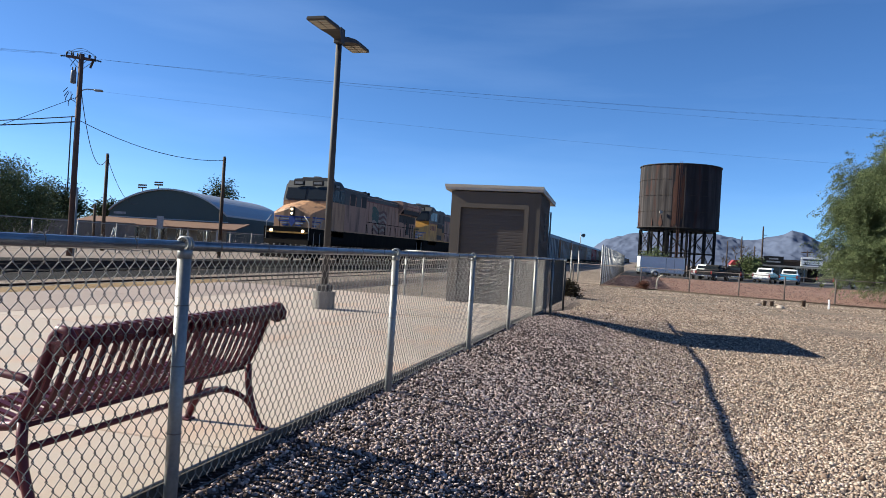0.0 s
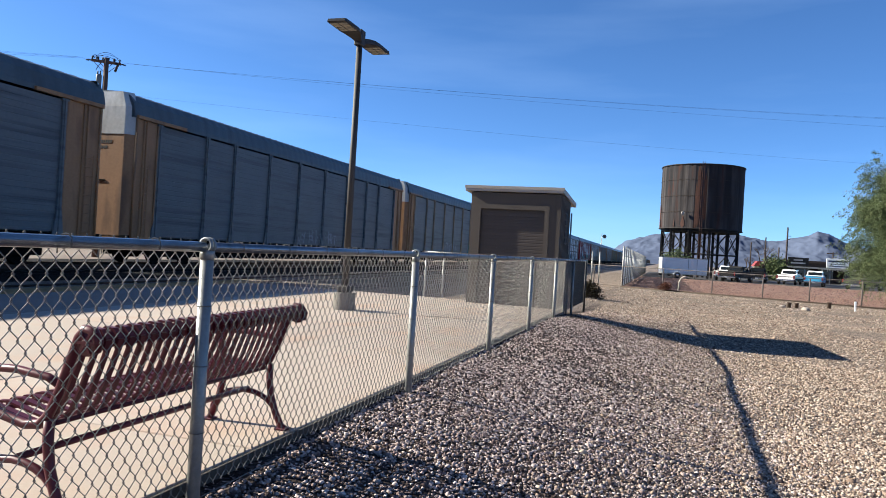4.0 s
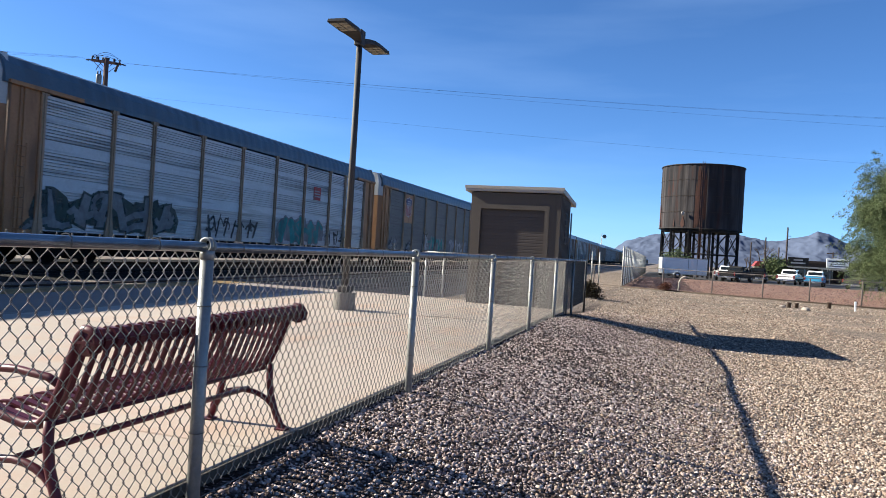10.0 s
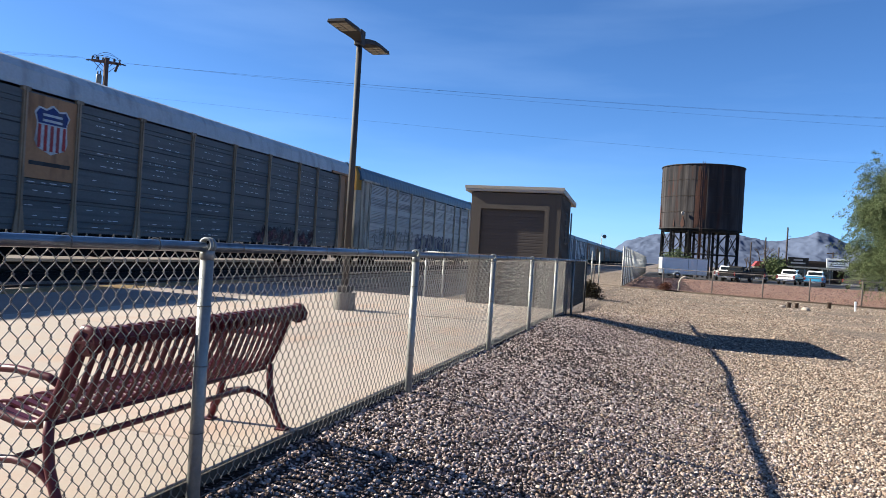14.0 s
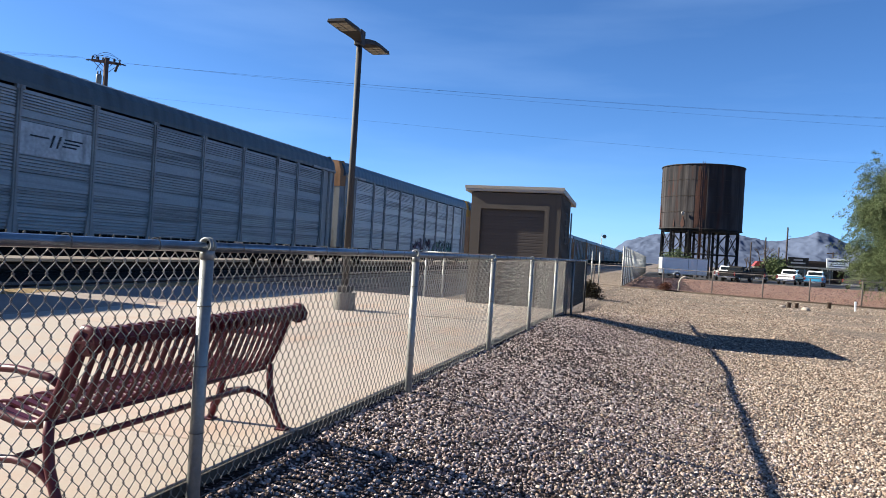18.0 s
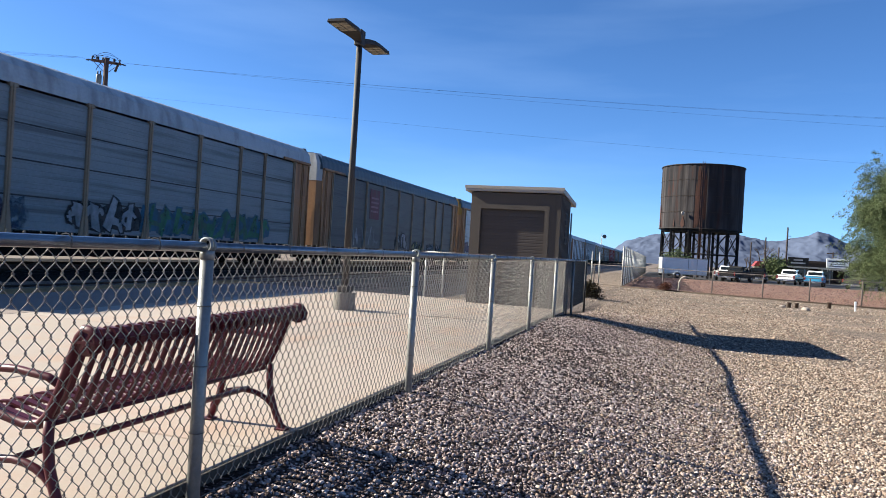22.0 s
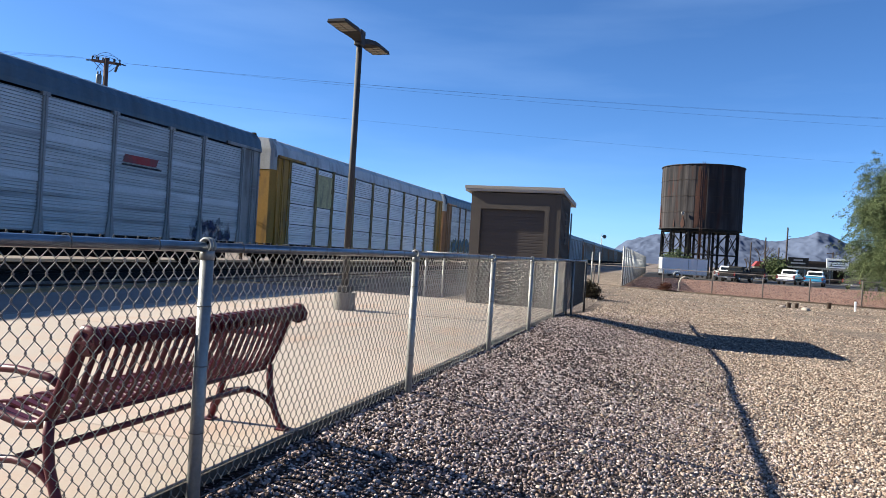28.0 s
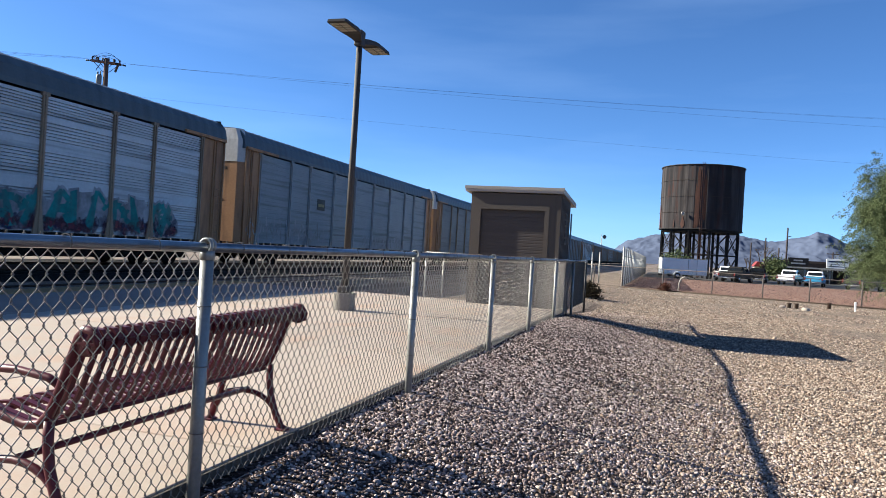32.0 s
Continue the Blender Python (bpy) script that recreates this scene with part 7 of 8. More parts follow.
def pickup(x, y, rz, paint_m, lower_m, label, camper=False):
    """A pickup truck; its tail looks along -y in its own space."""
    c = thing("pickup_truck", label, "pickup truck", at=pose(x, y, -0.40, 0, 0, rz))
    bm = bmesh.new()
    prism(bm, [(-2.75, 0.55), (-2.75, 1.12), (-0.55, 1.14), (0.0, 1.16), (1.3, 1.14), (2.6, 1.02), (2.75, 0.85), (2.75, 0.5), (2.2, 0.42), (-2.5, 0.45)], "x", -0.95, 0.95)
    bmesh.ops.bevel(bm, geom=list(bm.edges), offset=0.05, segments=2, affect="EDGES")
    part("body", bm, paint_m, c)
    part("lower_body", boxes((-0.965, 0.965, -2.7, 2.6, 0.45, 0.72), bevel=0.02), lower_m, c)
    bm = bmesh.new()
    lo, hi = [(-0.9, -0.6), (0.9, -0.6), (0.9, 1.4), (-0.9, 1.4)], [(-0.74, -0.42), (0.74, -0.42), (0.74, 0.75), (-0.74, 0.75)]
    v0, v1 = [bm.verts.new((*p, 1.12)) for p in lo], [bm.verts.new((*p, 1.74)) for p in hi]
    for k in range(4):
        bm.faces.new((v0[k], v0[(k + 1) % 4], v1[(k + 1) % 4], v1[k]))
    bm.faces.new(v1)
    bm.faces.new(v0[::-1])
    bmesh.ops.bevel(bm, geom=list(bm.edges), offset=0.04, segments=2, affect="EDGES")
    part("cabin", bm, V_WHITE if paint_m is V_BLUE else paint_m, c)
    part("rear_window", boxes((-0.68, 0.68, -0.575, -0.5, 1.25, 1.58)), GLASS_D, c)
    for s in (-1, 1):
        part("side_window", boxes((s * 0.845 - 0.02, s * 0.845 + 0.02, -0.3, 0.85, 1.22, 1.6)), GLASS_D, c)
    part("windscreen", boxes((-0.66, 0.66, 0.9, 1.2, 1.2, 1.6)), GLASS_D, c)
    if camper:
        bm = boxes((-0.9, 0.9, -2.65, -0.62, 1.12, 1.8), bevel=0.06)
        part("camper_shell", bm, paint_m, c)
        part("shell_window", boxes((-0.7, 0.7, -2.67, -2.64, 1.3, 1.65)), GLASS_D, c)
    else:
        part("bed_opening", boxes((-0.78, 0.78, -2.6, -0.7, 1.125, 1.16)), BLACK, c)
    part("tailgate", boxes((-0.75, 0.75, -2.78, -2.74, 0.62, 1.1), bevel=0.01), paint_m, c)
    part("bumper", boxes((-0.95, 0.95, -2.92, -2.76, 0.42, 0.58), bevel=0.03), CHROME, c)
    part("number_plate", boxes((-0.16, 0.16, -2.93, -2.92, 0.45, 0.56)), INKS["white"], c)
    for s in (-1, 1):
        part("tail_lamp", boxes((s * 0.87 - 0.07, s * 0.87 + 0.07, -2.79, -2.74, 0.7, 1.05), bevel=0.01), TAILR, c)
        part("mirror", boxes((s * 1.05 - 0.1, s * 1.05 + 0.1, 1.0, 1.1, 1.2, 1.42), bevel=0.02), BLACK, c)
    for s in (-1, 1):
        for wy in (-1.65, 1.75):
            w = part("wheel", lathe(bmesh.new(), [(0.3, -0.12), (0.37, -0.1), (0.37, 0.1), (0.3, 0.12)], 20), TYRE, c, at=pose(s * 0.86, wy, 0.37, 0, 90, 0))
            part("rim", lathe(bmesh.new(), [(0.2, 0.0), (0.2, 0.02), (0.1, 0.03)], 14), CHROME, w, at=pose(0, 0, 0.115 if s > 0 else -0.14))


V_BLACK = mat("black_vehicle_paint", (0.012, 0.012, 0.014), 0.6, 0, 0.1, 5, 1, 0, spec=0.12)
V_WHITE = mat("white_vehicle_paint", (1.45, 1.45, 1.42), 0.35, 0, 0.05, 5, 1, 0)
V_BLUE = mat("light_blue_vehicle_paint", (0.12, 0.5, 0.85), 0.3, 0, 0.08, 5, 1, 0)
V_GREY = mat("dark_grey_vehicle_paint", (0.025, 0.028, 0.03), 0.4, 0, 0.1, 5, 1, 0, spec=0.3)
pickup(8.2, 86.0, -28, V_BLACK, V_BLACK, "black pickup truck parked beside the tank")
pickup(7.6, 91.0, -15, V_WHITE, V_WHITE, "white pickup truck parked behind a black one")
pickup(14.3, 90.5, -18, V_WHITE, V_BLACK, "white utility pickup truck parked in the lot")
pickup(16.85, 90.0, -14, V_BLUE, V_BLUE, "white and light blue pickup truck parked in the lot")
pickup(20.7, 85.5, -38, V_GREY, V_BLACK, "dark grey pickup truck parked near the tree")
pickup(11.2, 93.0, -10, V_BLACK, V_BLACK, "black pickup truck parked in the lot")


def trailer():
    t = thing("cargo_trailer", "white enclosed cargo trailer parked under the water tower", "trailer", at=pose(2.5, 84.5, -0.40, 0, 0, 8))
    W = mat("white_trailer_sheet", (1.45, 1.45, 1.42), 0.4, 0.0, 0.06, 6, 1)
    part("body", boxes((-2.5, 2.5, 0, 2.1, 0.45, 2.35), bevel=0.08), W, t)
    part("roof_trim", boxes((-2.52, 2.52, -0.02, 2.12, 2.27, 2.35)), CHROME, t)
    part("door", boxes((0.5, 1.35, -0.02, 0.0, 0.65, 2.15), bevel=0.005), W, t)
    for x in (0.45, 1.38):
        part("door_trim", boxes((x - 0.02, x + 0.02, -0.03, 0.0, 0.6, 2.2)), PALEGREY, t)
    part("fender", tube(bmesh.new(), [(-0.68 + 0.42 * math.cos(a), -0.05, 0.36 + 0.4 * math.sin(a)) for a in np.linspace(0.1, 3.04, 11)], 0.06, 6), W, t)
    w = part("wheel", lathe(bmesh.new(), [(0.24, -0.1), (0.33, -0.08), (0.33, 0.08), (0.24, 0.1)], 18), TYRE, t, at=pose(-0.68, -0.02, 0.33, 90, 0, 0))
    part("rim", lathe(bmesh.new(), [(0.2, 0.0), (0.2, 0.02), (0.1, 0.03)], 14), CHROME, w, at=pose(0, 0, 0.095))
    bm = bmesh.new()
    tube(bm, [(2.5, 1.0, 0.5), (3.6, 1.0, 0.5), (3.6, 1.0, 0.0)], 0.05, 6)
    part("tongue", bm, BLACK, t)


trailer()


def shop():
    WALL, AWN = mat("dark_brown_shop_wall", (0.055, 0.04, 0.035), 0.8, 0, 0.2, 6, 0.6), mat("pale_awning_edge", (0.6, 0.58, 0.53), 0.7)
    SIGN_T = mat("red_sign_paint", (0.4, 0.06, 0.05), 0.6)
    s = thing("shop_building", "low dark brown shop with a white-edged awning along its front", "shop", at=pose(0, 0, -0.4))
    part("wall", boxes((17.5, 60, 123, 138, 0, 3.0), bevel=0.03), WALL, s)
    part("parapet", boxes((17.3, 60.2, 122.8, 138.2, 3.0, 3.35)), WALL, s)
    part("awning", boxes((17.0, 60, 118.6, 123, 2.2, 2.32)), AWN, s)
    part("awning_edge", boxes((17.0, 60, 118.45, 118.6, 2.12, 2.36)), AWN, s)
    pm = mesh_of(recalc(boxes((-0.07, 0.07, -0.07, 0.07, 0, 2.2))), "awning_post")
    for i in range(9):
        part("awning_post", pm, AWN, s, at=pose(17.4 + i * 3.4, 118.9, 0))
    for i in range(8):
        w = part("window", boxes((20 + i * 3.5, 22 + i * 3.5, 122.93, 123.0, 0.7, 2.0), bevel=0.02), GLASS_D, s)
        part("window_frame", boxes((19.9 + i * 3.5, 22.1 + i * 3.5, 122.9, 122.93, 0.6, 0.7), (19.9 + i * 3.5, 22.1 + i * 3.5, 122.9, 122.93, 2.0, 2.1)), AWN, w)
    for i in range(34):
        part("light_string", boxes((23 + i * 0.35, 23.12 + i * 0.35, 118.4, 118.44, 1.85 + 0.15 * (i % 2), 2.12)), AWN, s)
    b = thing("shop_sign", "black shop sign board with pale lettering on the awning", "sign", at=pose(0, 0, -0.4))
    part("board", boxes((18.35, 21.2, 118.6, 118.75, 2.4, 3.7), bevel=0.02), BLACK, b)
    for w, z in ((1.3, 3.2), (2.0, 2.75)):
        part("lettering_bar", boxes((19.78 - w / 2, 19.78 + w / 2, 118.58, 118.6, z, z + 0.22)), INKS["white"], b)
    b = thing("shop_sign", "white shop sign board with blue lettering on the awning", "sign", at=pose(0, 0, -0.4))
    part("board", boxes((23.6, 26.6, 118.6, 118.75, 2.4, 3.8), bevel=0.02), V_WHITE, b)
    for w, z, h in ((2.5, 3.3, 0.22), (2.1, 2.98, 0.06), (2.3, 2.62, 0.12)):
        part("lettering_bar", boxes((25.1 - w / 2, 25.1 + w / 2, 118.58, 118.6, z, z + h)), INKS["navy"], b)
    b = thing("shop_sign", "small red sign on the shop roof", "sign", at=pose(0, 0, -0.4))
    part("board", boxes((29.6, 32.0, 122.6, 122.8, 2.9, 4.1), bevel=0.3), SIGN_T, b)
    hut = thing("red_roofed_hut", "small white hut with a red roof behind the trucks", "hut", at=pose(16.2, 132, -0.4))
    part("wall", boxes((-0.9, 1.3, 0, 3, 0, 2.2)), CREAM, hut)
    bm = bmesh.new()
    prism(bm, [(-1.1, 2.1), (0.9, 2.1), (0.3, 2.95), (-0.5, 2.95)], "y", -0.3, 3.3)
    part("roof", bm, SIGN_T, hut)


shop()


# ---- small things on the gravel ----
def small_things():
    PIPE, STN = mat("brown_pipe", (0.10, 0.06, 0.04), 0.7), mat("pale_stone", (0.6, 0.52, 0.44), 0.9)
    for x, y in ((5.35, 33.6), (5.62, 33.5)):
        tagged(part("pipe_stub", lathe(bmesh.new(), [(0.075, -0.1), (0.075, 0.17), (0.09, 0.18), (0.09, 0.23)], 14), PIPE, at=pose(x, y, -0.43)), "short brown pipe stub standing in gravel", "pipe", "pipe stubs")
    tagged(part("pipe_stub", lathe(bmesh.new(), [(0.08, -0.1), (0.08, 0.22), (0.1, 0.23), (0.1, 0.28)], 14), PIPE, at=pose(7.3, 35.6, -0.43)), "short brown pipe stub standing in gravel", "pipe", "pipe stubs")
    for x, y, r in ((5.05, 33.4, 0.13), (5.75, 32.2, 0.16)):
        bm = bmesh.new()
        bmesh.ops.create_icosphere(bm, subdivisions=2, radius=r)
        for v in bm.verts:
            v.co *= 1 + 0.25 * noise.noise(v.co * 9 + Vector((x, y, 0)))
            v.co.z *= 0.7
        tagged(part("stone", bm, STN, at=pose(x, y, -0.40)), "pale rounded stone lying on gravel", "stone", "pale stones")
    tagged(part("marker_stake", boxes((-0.035, 0.035, -0.035, 0.035, -0.1, 0.42), bevel=0.01), V_WHITE, at=pose(8.1, 34.6, -0.43)), "short white marker stake in gravel", "stake")
    bm = bmesh.new()
    tube(bm, [(0, 0, -0.1), (0.03, 0, 0.5), (0.12, 0, 0.75), (0.3, 0, 0.86), (0.42, 0, 0.84)], 0.05, 8)
    tagged(part("bent_pipe", bm, CREAM, at=pose(1.05, 44.0, -0.42)), "bent white vent pipe in the red gravel", "pipe")


small_things()


# ---- utility poles and wires ----
INSUL = mat("grey_transformer", (0.24, 0.25, 0.26), 0.5, 0.0, 0.08, 8, 1)
CABLE = mat("black_cable", (0.015, 0.015, 0.015), 0.6, 0, 0.1, 8, 1, 0)


def wire(name, a, b, sag, r, label):
    a, b = Vector(a), Vector(b)
    pts = [a.lerp(b, t) - Vector((0, 0, sag * 4 * t * (1 - t))) for t in np.linspace(0, 1, 17)]
    tagged(part(name, loco_part(tube, pts, r, 5), CABLE), label, "cable", "overhead wires")


POLEWOOD = mat("red_brown_pole_timber", (0.20, 0.115, 0.085), 0.9, 0, 0.25, 25, 2, 0.4, 0.006)


def main_pole():
    p = thing("utility_pole", "brown wooden utility pole with crossarm, transformer and street light", "utility pole", at=pose(-25.95, 27.75, -0.15))
    part("mast", loco_part(tube, [(0, 0, -0.5), (0, 0, 9.56)], 0.15, 12, 0.11), POLEWOOD, p)
    for dy in (-0.14, 0.12):
        arm = part("crossarm", boxes((-0.52, 0.52, -0.05, 0.05, 9.30, 9.42), bevel=0.012), POLEWOOD, p, at=pose(dy * 0.64, dy * 0.77, 0, 0, 0, 40))
        for x in (-0.47, -0.28, 0.24, 0.46):
            part("insulator", lathe(bmesh.new(), [(0.02, 9.43), (0.045, 9.47), (0.03, 9.5), (0.045, 9.53), (0.015, 9.58)], 8), CABLE, arm, at=pose(x, 0, 0))
        for s in (-1, 1):
            part("arm_brace", loco_part(tube, [(s * 0.4, 0, 9.30), (0, 0, 8.9)], 0.014, 5), TIMBER, arm)
            part("strain_insulator", lathe(bmesh.new(), [(0.02, 0), (0.05, 0.03), (0.02, 0.06), (0.05, 0.1), (0.02, 0.13), (0.05, 0.17), (0.015, 0.22)], 8), CABLE, arm, at=pose(s * 0.53, 0, 9.36, 0, s * 98, 0))
    part("arm_ring", tube(bmesh.new(), [(0.075 * math.cos(a), 0, 0.075 * math.sin(a)) for a in np.linspace(0, 6.28, 13)], 0.014, 5), CABLE, p, at=pose(-0.38, -0.32, 9.56, 0, 0, 40))
    for dz, dx in ((0.32, 0.0), (0.22, 0.1), (0.14, -0.12)):
        part("jumper_wire", tube(bmesh.new(), [((-0.55 + 1.1 * f + dx) * 0.766, (-0.55 + 1.1 * f + dx) * 0.643, 9.5 + dz * 4 * f * (1 - f)) for f in np.linspace(0, 1, 11)], 0.009, 4), CABLE, p)
    part("hanging_arm", boxes((-0.05, 0.05, -0.05, 0.05, -0.32, 0.1), bevel=0.01), TIMBER, p, at=pose(0.38, 0.32, 9.26, 0, 18, 40))
    tf = part("transformer", lathe(bmesh.new(), [(0.10, 8.12), (0.125, 8.15), (0.125, 8.66), (0.11, 8.71), (0.04, 8.74)], 18), INSUL, p, at=pose(-0.2, -0.2, 0), label="pale grey canister transformer")
    for x in (-0.08, 0.08):
        part("bushing", lathe(bmesh.new(), [(0.025, 8.72), (0.04, 8.76), (0.025, 8.8), (0.04, 8.84), (0.012, 8.9)], 8), CABLE, tf, at=pose(x, 0, 0))
    for k, (ax, az, bx, bz) in enumerate(((-0.35, 7.75, -0.62, 7.5), (-0.3, 7.7, -0.5, 7.3), (-0.2, 7.7, 0.1, 7.2), (-0.4, 7.9, -0.7, 7.75), (-0.1, 7.6, -0.35, 7.05), (-0.3, 8.9, -0.1, 9.25), (0.05, 7.3, 0.35, 7.75))):
        part("lead_wire", tube(bmesh.new(), [(ax, -0.3, az), ((ax + bx) / 2 - 0.06, -0.33, (az + bz) / 2 - 0.12), (bx, -0.25, bz)], 0.016, 5), CABLE, p)
    part("drop_cable", tube(bmesh.new(), [(-0.2, -0.15, 6.6), (-0.22, -0.15, 6.3), (-0.2, -0.15, 3.0)], 0.03, 6), CABLE, p)
    part("street_light_arm", loco_part(tube, [(0, 0, 7.8), (0.3, 0.15, 7.93), (0.6, 0.32, 7.93)], 0.025, 6), GALV, p)
    part("street_light_head", boxes((-0.1, 0.1, -0.2, 0.2, -0.05, 0.05), bevel=0.045), GALV, p, at=pose(0.74, 0.39, 7.91, 0, 0, -62))
    part("conduit", loco_part(tube, [(0.17, 0.05, -0.3), (0.17, 0.05, 3.2)], 0.05, 8), PALEGREY, p)
    for x, y, h, lab in ((-32.7, 37.6, 6.1, "plain brown wooden service pole beyond the tracks"), (-25.6, 39.6, 6.35, "plain brown wooden service pole beyond the tracks"), (-44, 49.5, 3.4, "short brown wooden post beyond the tracks")):
        q = thing("service_pole", lab, "utility pole", at=pose(x, y, -0.15), group="service poles")
        part("mast", loco_part(tube, [(0, 0, -0.4), (0, 0, h)], 0.12, 10, 0.1), TIMBER, q)
        part("pole_top", boxes((-0.05, 0.05, -0.05, 0.05, h, h + 0.06)), TIMBER, q)
    T = (-25.95, 27.75)
    for k, (dx, ez) in enumerate(((0.55, 8.46), (0.8, 8.93), (0.95, 9.03))):
        wire("power_line", (T[0] + dx, T[1] + dx * 0.8, 9.28), (13.3 + k * 0.2, 39.7 + k * 0.3, ez - 0.15), 0.25, 0.0032, "thin black power line strung from the wooden pole")
        wire("power_line", (T[0] - dx, T[1] - dx * 0.8, 9.28), (-60 - k, 15 - k, 9.6 + 0.3 * k), 0.3, 0.004, "thin black power line strung from the wooden pole")
    wire("power_line", (T[0], T[1], 7.75), (13.4, 39.7, 6.45), 0.25, 0.0028, "faint thin cable strung from the wooden pole")
    wire("service_cable", (T[0], T[1], 6.45), (-60, 17, 4.75), 0.7, 0.025, "thick black service cable on the wooden pole")
    wire("service_cable", (T[0], T[1], 6.2), (-60, 16, 4.2), 0.6, 0.03, "thick black service cable on the wooden pole")
    wire("service_cable", (T[0], T[1], 6.3), (-25.6, 39.6, 6.0), 0.55, 0.018, "black service cable sagging between poles")
    wire("service_cable", (T[0] + 0.1, T[1], 7.7), (-32.7, 37.6, 5.7), 1.6, 0.018, "black service cable sagging between poles")
    wire("service_cable", (-32.7, 37.6, 5.7), (-51.5, 64.0, 4.2), 1.0, 0.018, "black service cable running to the green building")
    wire("service_cable", (T[0], T[1], 7.4), (-44, 22, -0.15), 0.3, 0.014, "thin black guy cable on the wooden pole")


main_pole()

FARWOOD = mat("dark_pole_timber", (0.06, 0.042, 0.035), 0.9, 0, 0.2, 25, 2)
for x, y, h, arm in ((25.1, 164.6, 10.8, False), (20.8, 163.3, 8.4, False), (17.9, 162.4, 7.2, False), (34.5, 167.5, 6.2, True), (17.5, 122.0, 5.2, False)):
    q = thing("far_utility_pole", "distant wooden utility pole behind the shop", "utility pole", at=pose(x, y, -0.43), group="far poles")
    part("mast", loco_part(tube, [(0, 0, -0.4), (0, 0, h)], 0.2 if h > 10 else 0.16 if h > 6 else 0.1, 8, 0.15 if h > 10 else 0.12 if h > 6 else 0.1), FARWOOD, q)
    if arm:
        part("crossarm", boxes((-1.2, 1.2, -0.08, 0.08, h - 0.5, h - 0.32)), TIMBER, q)
    elif h > 10:
        part("bracket", boxes((0.1, 0.75, -0.05, 0.05, h - 1.9, h - 1.78), (0.1, 0.6, -0.05, 0.05, h - 2.6, h - 2.5)), TIMBER, q)


# ---- beyond the tracks ----
def hall():
    GREEN = mat("grey_green_siding", (0.085, 0.135, 0.14), 0.7, 0, 0.08, 6, 0.4)
    ROOFW = mat("white_metal_roof", (0.62, 0.64, 0.66), 0.4, 0.3, 0.05, 6, 0.6)
    BROWN = mat("brown_shingle", (0.22, 0.12, 0.075), 0.9, 0, 0.15, 20, 1, 0.4, 0.02)
    PALEW = mat("pale_hall_wall", (0.42, 0.38, 0.33), 0.8, 0, 0.1, 10, 0.6)
    ang, w = 8.0, 13.4
    h = thing("arched_hall", "grey-green metal hall with an arched white roof and porch", "building", at=pose(-55.4, 64.5, -0.15, 0, 0, ang))
    arch = [(w * t, 2.75 + 0.75 + 2.5 * (1 - (2 * t - 1) ** 2) ** 0.9) for t in np.linspace(0, 1, 21)]
    bm = bmesh.new()
    prism(bm, [(0, 0)] + [(u, v) for u, v in arch] + [(w, 0)], "y", 0, 19)
    part("wall", bm, GREEN, h)
    bm = bmesh.new()
    prism(bm, [(u, v) for u, v in arch] + [(u, v + 0.18) for u, v in arch[::-1]], "y", -0.25, 19.2)
    part("roof", bm, ROOFW, h)
    part("fascia_band", boxes((-0.1, w + 0.1, -0.06, 0.0, 2.75, 2.95)), ROOFW, h)
    part("lower_wall", boxes((-0.02, w + 0.02, -0.05, 0.0, 0, 2.75)), PALEW, h)
    bm = bmesh.new()
    prism(bm, [(-3.6, 2.0), (-3.6, 2.12), (-0.05, 2.85), (-0.05, 2.7)], "x", -2.0, w + 2.5)
    part("porch_roof", bm, BROWN, h)
    pm = mesh_of(recalc(boxes((-0.08, 0.08, -0.08, 0.08, 0, 2.1))), "porch_post")
    for i in range(6):
        part("porch_post", pm, ROOFW, h, at=pose(-1.6 + i * 3.1, -3.3, 0))
    for i in range(5):
        win = part("window", boxes((0.4 + i * 2.45, 1.9 + i * 2.45, -0.09, -0.05, 0.6, 1.9)), GLASS_D, h)
        part("window_frame", boxes((0.3 + i * 2.45, 2.0 + i * 2.45, -0.12, -0.09, 0.5, 0.6), (0.3 + i * 2.45, 2.0 + i * 2.45, -0.12, -0.09, 1.9, 2.0), (1.1 + i * 2.45, 1.2 + i * 2.45, -0.12, -0.09, 0.6, 1.9)), ROOFW, win)
    part("lettering_bar", boxes((0.5, 1.9, -0.02, -0.0, 3.2, 3.45)), INKS["white"], h)
    n = thing("side_building", "low grey-blue building with white trim beside the hall", "building", at=pose(-43.0, 92, -0.15, 0, 0, ang))
    part("wall", boxes((0, 16, 0, 10, 0, 3.4)), GREEN, n)
    bm = bmesh.new()
    prism(bm, [(-0.4, 3.4), (10.4, 3.4), (10.4, 3.6), (5, 5.4), (-0.4, 3.6)], "x", -0.4, 16.4)
    part("roof", bm, ROOFW, n)
    wl = thing("yard_wall", "long pale grey block wall beyond the tracks", "wall", at=pose(-46.5, 50.5, -0.15, 0, 0, 39), kind="structure")
    part("wall_body", boxes((-22, 4.5, 0, 0.2, 0, 2.0)), CONCRETE_GREY, wl)
    part("coping", boxes((-22, 4.5, -0.04, 0.24, 2.0, 2.08)), CONCRETE_GREY, wl)
    f = thing("yard_fence", "chain-link yard fence beyond the tracks", "fence", at=pose(-27.5, 30, -0.15))
    pm = mesh_of(recalc(loco_part(tube, [(0, 0, -0.2), (0, 0, 1.75)], 0.04, 6)), "post")
    for i in range(16):
        part("post", pm, GALV, f, at=pose(-2.0, -10 + i * 3.0, 0))
    part("top_rail", loco_part(tube, [(-2.0, -10, 1.7), (-2.0, 35, 1.7)], 0.03, 6), GALV, f)
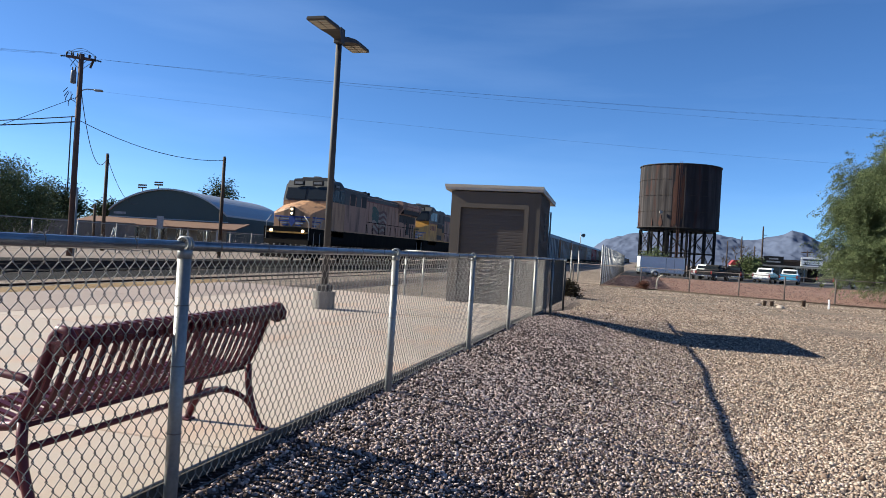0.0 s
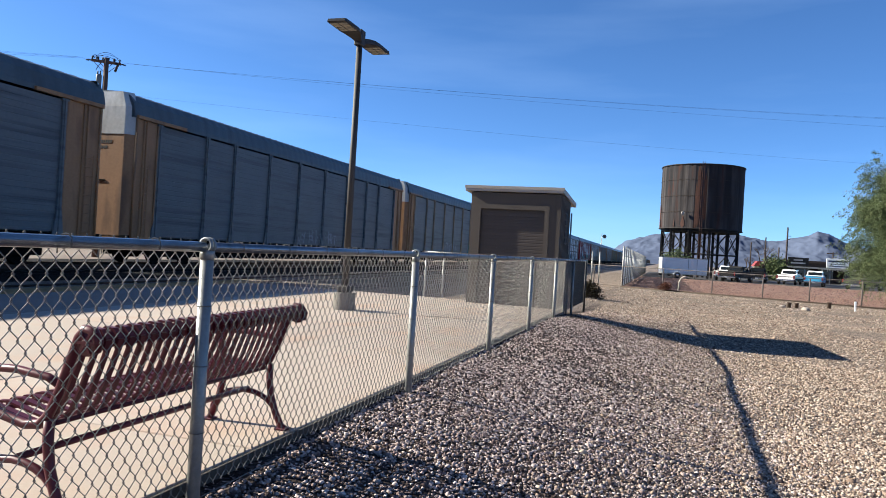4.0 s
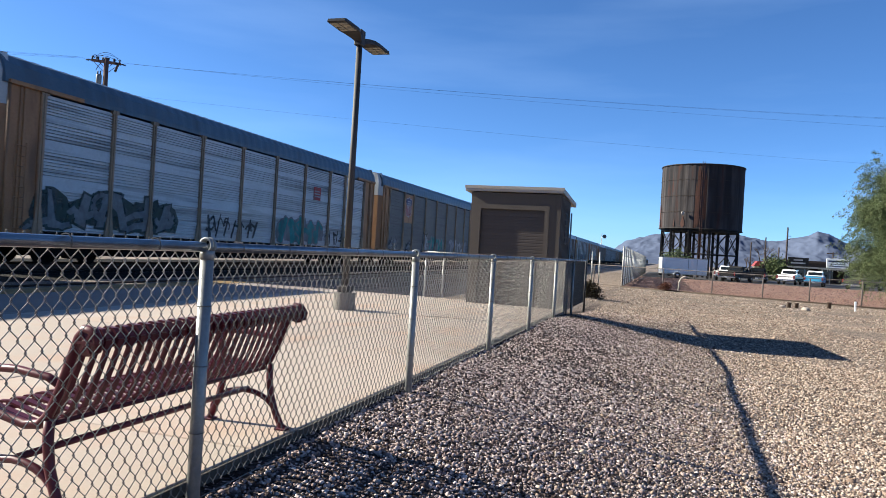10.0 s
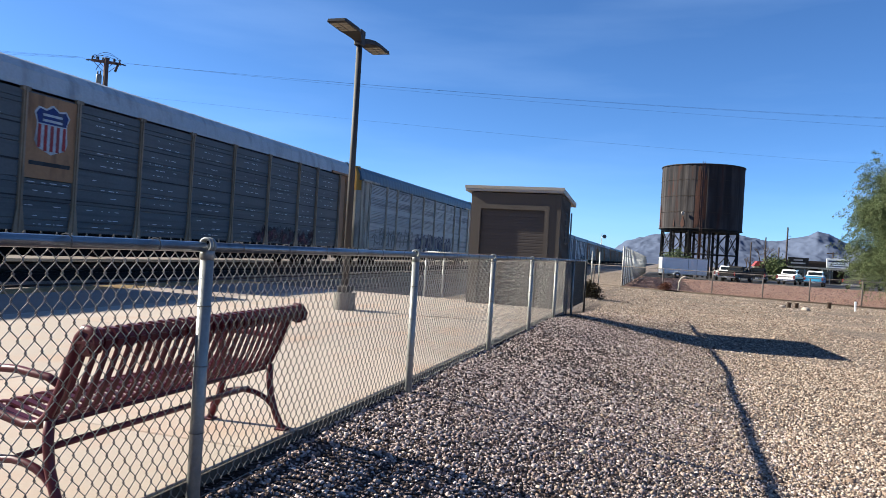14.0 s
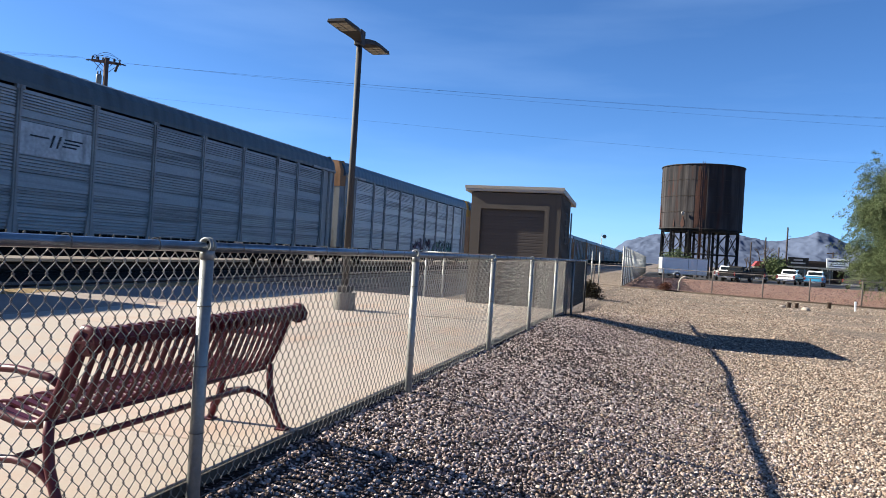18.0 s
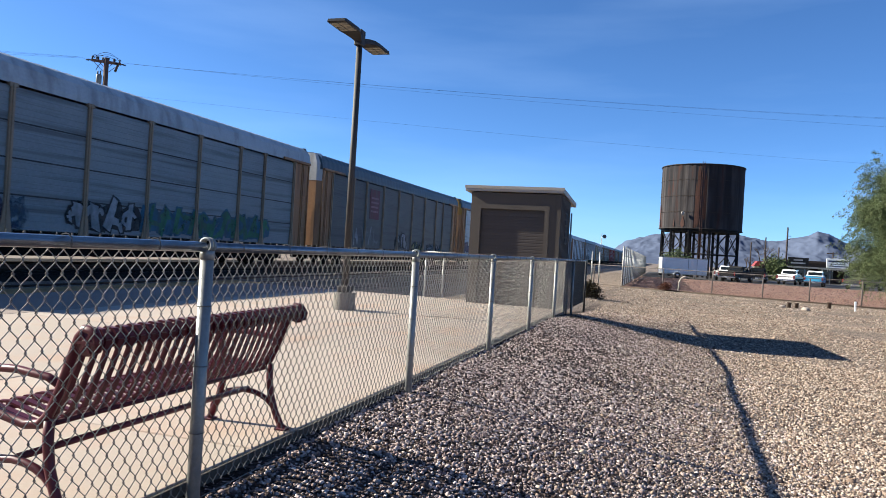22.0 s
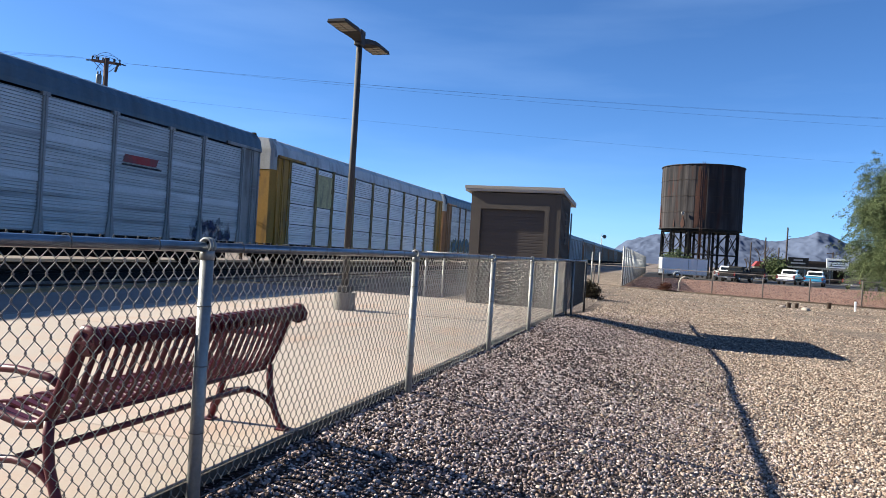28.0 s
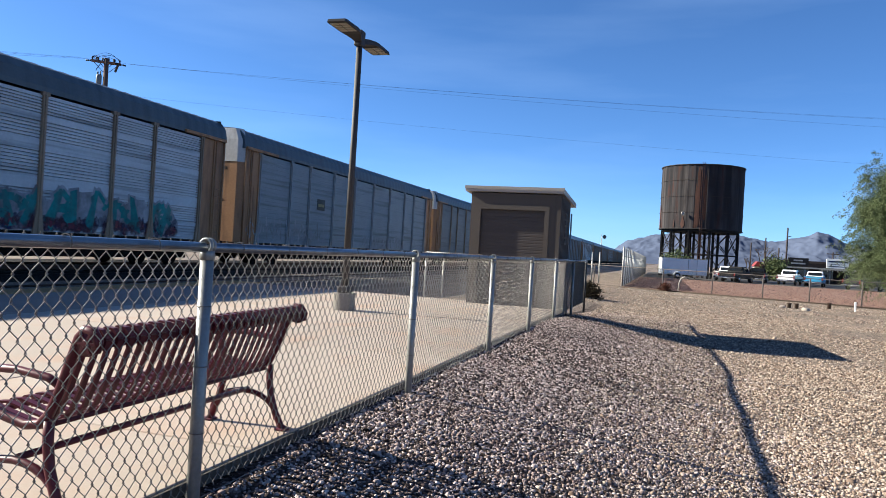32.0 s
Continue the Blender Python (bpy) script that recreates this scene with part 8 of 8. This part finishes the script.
    part("chain_link_mesh", chain_mesh(45, 1.65, 0.3, 0.4, 0.0035), WIRE, f, at=pose(-2.0, -10, 0.05), kind="stuff")
    for x, y, hh in ((-122, 153, 12.9), (-118, 154, 13.8)):
        m = thing("floodlight_mast", "distant sports floodlight mast with a rack of lamps", "floodlight", at=pose(x, y, -0.2), group="floodlight masts")
        part("mast", loco_part(tube, [(0, 0, 0), (0, 0, hh)], 0.15, 6), GALV, m)
        for r in range(2):
            for k in range(5):
                part("lamp", boxes((-1.2 + k * 0.5, -0.8 + k * 0.5, -0.15, 0.15, hh - 0.3 + r * 0.6, hh + 0.1 + r * 0.6), bevel=0.04), BLACK, m)
    s = thing("track_sign", "small white sign on a post beyond the tracks", "sign", at=pose(-29.0, 38.2, -0.15))
    part("post", loco_part(tube, [(0, 0, -0.2), (0, 0, 2.3)], 0.04, 6), GALV, s)
    part("plate", boxes((-0.2, 0.2, -0.06, -0.04, 1.6, 2.4), bevel=0.01), INKS["white"], s, at=pose(0, 0, 0, 0, 0, 35))
    a = thing("a_frame_stand", "small white A-frame stand beyond the tracks", "stand", at=pose(-30.5, 36.0, -0.15, 0, 0, 35))
    for sx in (-1, 1):
        part("leg", loco_part(tube, [(sx * 0.35, 0, 0), (sx * 0.02, 0, 1.5)], 0.05, 6), INKS["white"], a)
    part("cross_piece", boxes((-0.2, 0.2, -0.03, 0.03, 0.6, 0.7)), INKS["white"], a)


hall()


# ---- mountains ----
def mountains():
    # distance haze is mixed into the rock's own colour as a blue tint
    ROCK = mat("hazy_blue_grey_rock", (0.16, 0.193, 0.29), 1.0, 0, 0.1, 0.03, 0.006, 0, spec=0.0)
    az = np.radians(np.linspace(-12, 40, 521))
    ridge = np.interp(np.degrees(az), [-12, -5.5, -4.2, -2.6, -0.4, 2, 4.5, 5.9, 7.4, 8.8, 10.0, 10.6, 11.3, 12.6, 15, 20, 30, 40], [0, 0, 40, 120, 165, 190, 185, 172, 150, 172, 196, 216, 206, 158, 120, 170, 120, 40])
    rs = np.linspace(2900, 4700, 90)
    V = []
    for j, r in enumerate(rs):
        q = (r - 2900) / 1100
        shape = min(q, 1.0) ** 1.25 if q <= 1 else max(0, 1 - (q - 1) * 1.1)
        for i, a in enumerate(az):
            x, y = r * math.sin(a), r * math.cos(a)
            f = noise.ridged_multi_fractal((x / 520, y / 620, 3.3), 0.9, 2.1, 6, 0.9, 1.9) - 1.0
            g = noise.ridged_multi_fractal((x / 62, y / 120, 7.7), 0.8, 2.2, 5, 0.9, 1.9) - 1.0
            crest = max(0, 1 - abs(q - 1) * 6)
            h = ridge[i] * shape * (1.0 + 0.13 * f * (1 - 0.8 * crest)) + (9 * g + 5 * f) * min(1, shape * 2) * (1 - 0.35 * crest) * min(1, ridge[i] / 90)
            V.append((x, y, max(h, -3) - 1.5))
    n, m = len(az), len(rs)
    idx = np.arange(n * m).reshape(m, n)
    quads = np.stack([idx[:-1, :-1], idx[1:, :-1], idx[1:, 1:], idx[:-1, 1:]], -1).reshape(-1, 4)
    me = raw_mesh("mountains", V, quads[:, ::-1], 4)
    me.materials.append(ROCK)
    tagged(new("mountains", me), "bare desert mountain range on the horizon, tinted blue-grey for haze", "mountains", kind="structure")


mountains()


# the train's lead (-) or lag (+) in metres against an even pace, second by second
PACE = {0: 0.9, 1: 0.6, 2: 0.5, 3: 0.27, 6: 0.22, 7: -0.02, 8: -0.23, 9: 0.1, 10: -0.35, 11: -0.6, 12: -0.6, 13: -0.68, 14: -0.83, 17: 0.0, 18: -0.1, 19: -0.2,
        20: -0.18, 21: -0.1, 22: 0.0, 23: -0.15, 24: -0.18, 25: -0.2, 28: -0.2, 29: 0.0, 30: 0.0, 31: 0.0, 32: 0.12}


def motions():
    for ob, y0 in TRAIN:
        walk(ob, [(t, pose(TRAIN_X, y0 - SPEED * t + lag, RAIL_TOP)) for t, lag in PACE.items()])


motions()
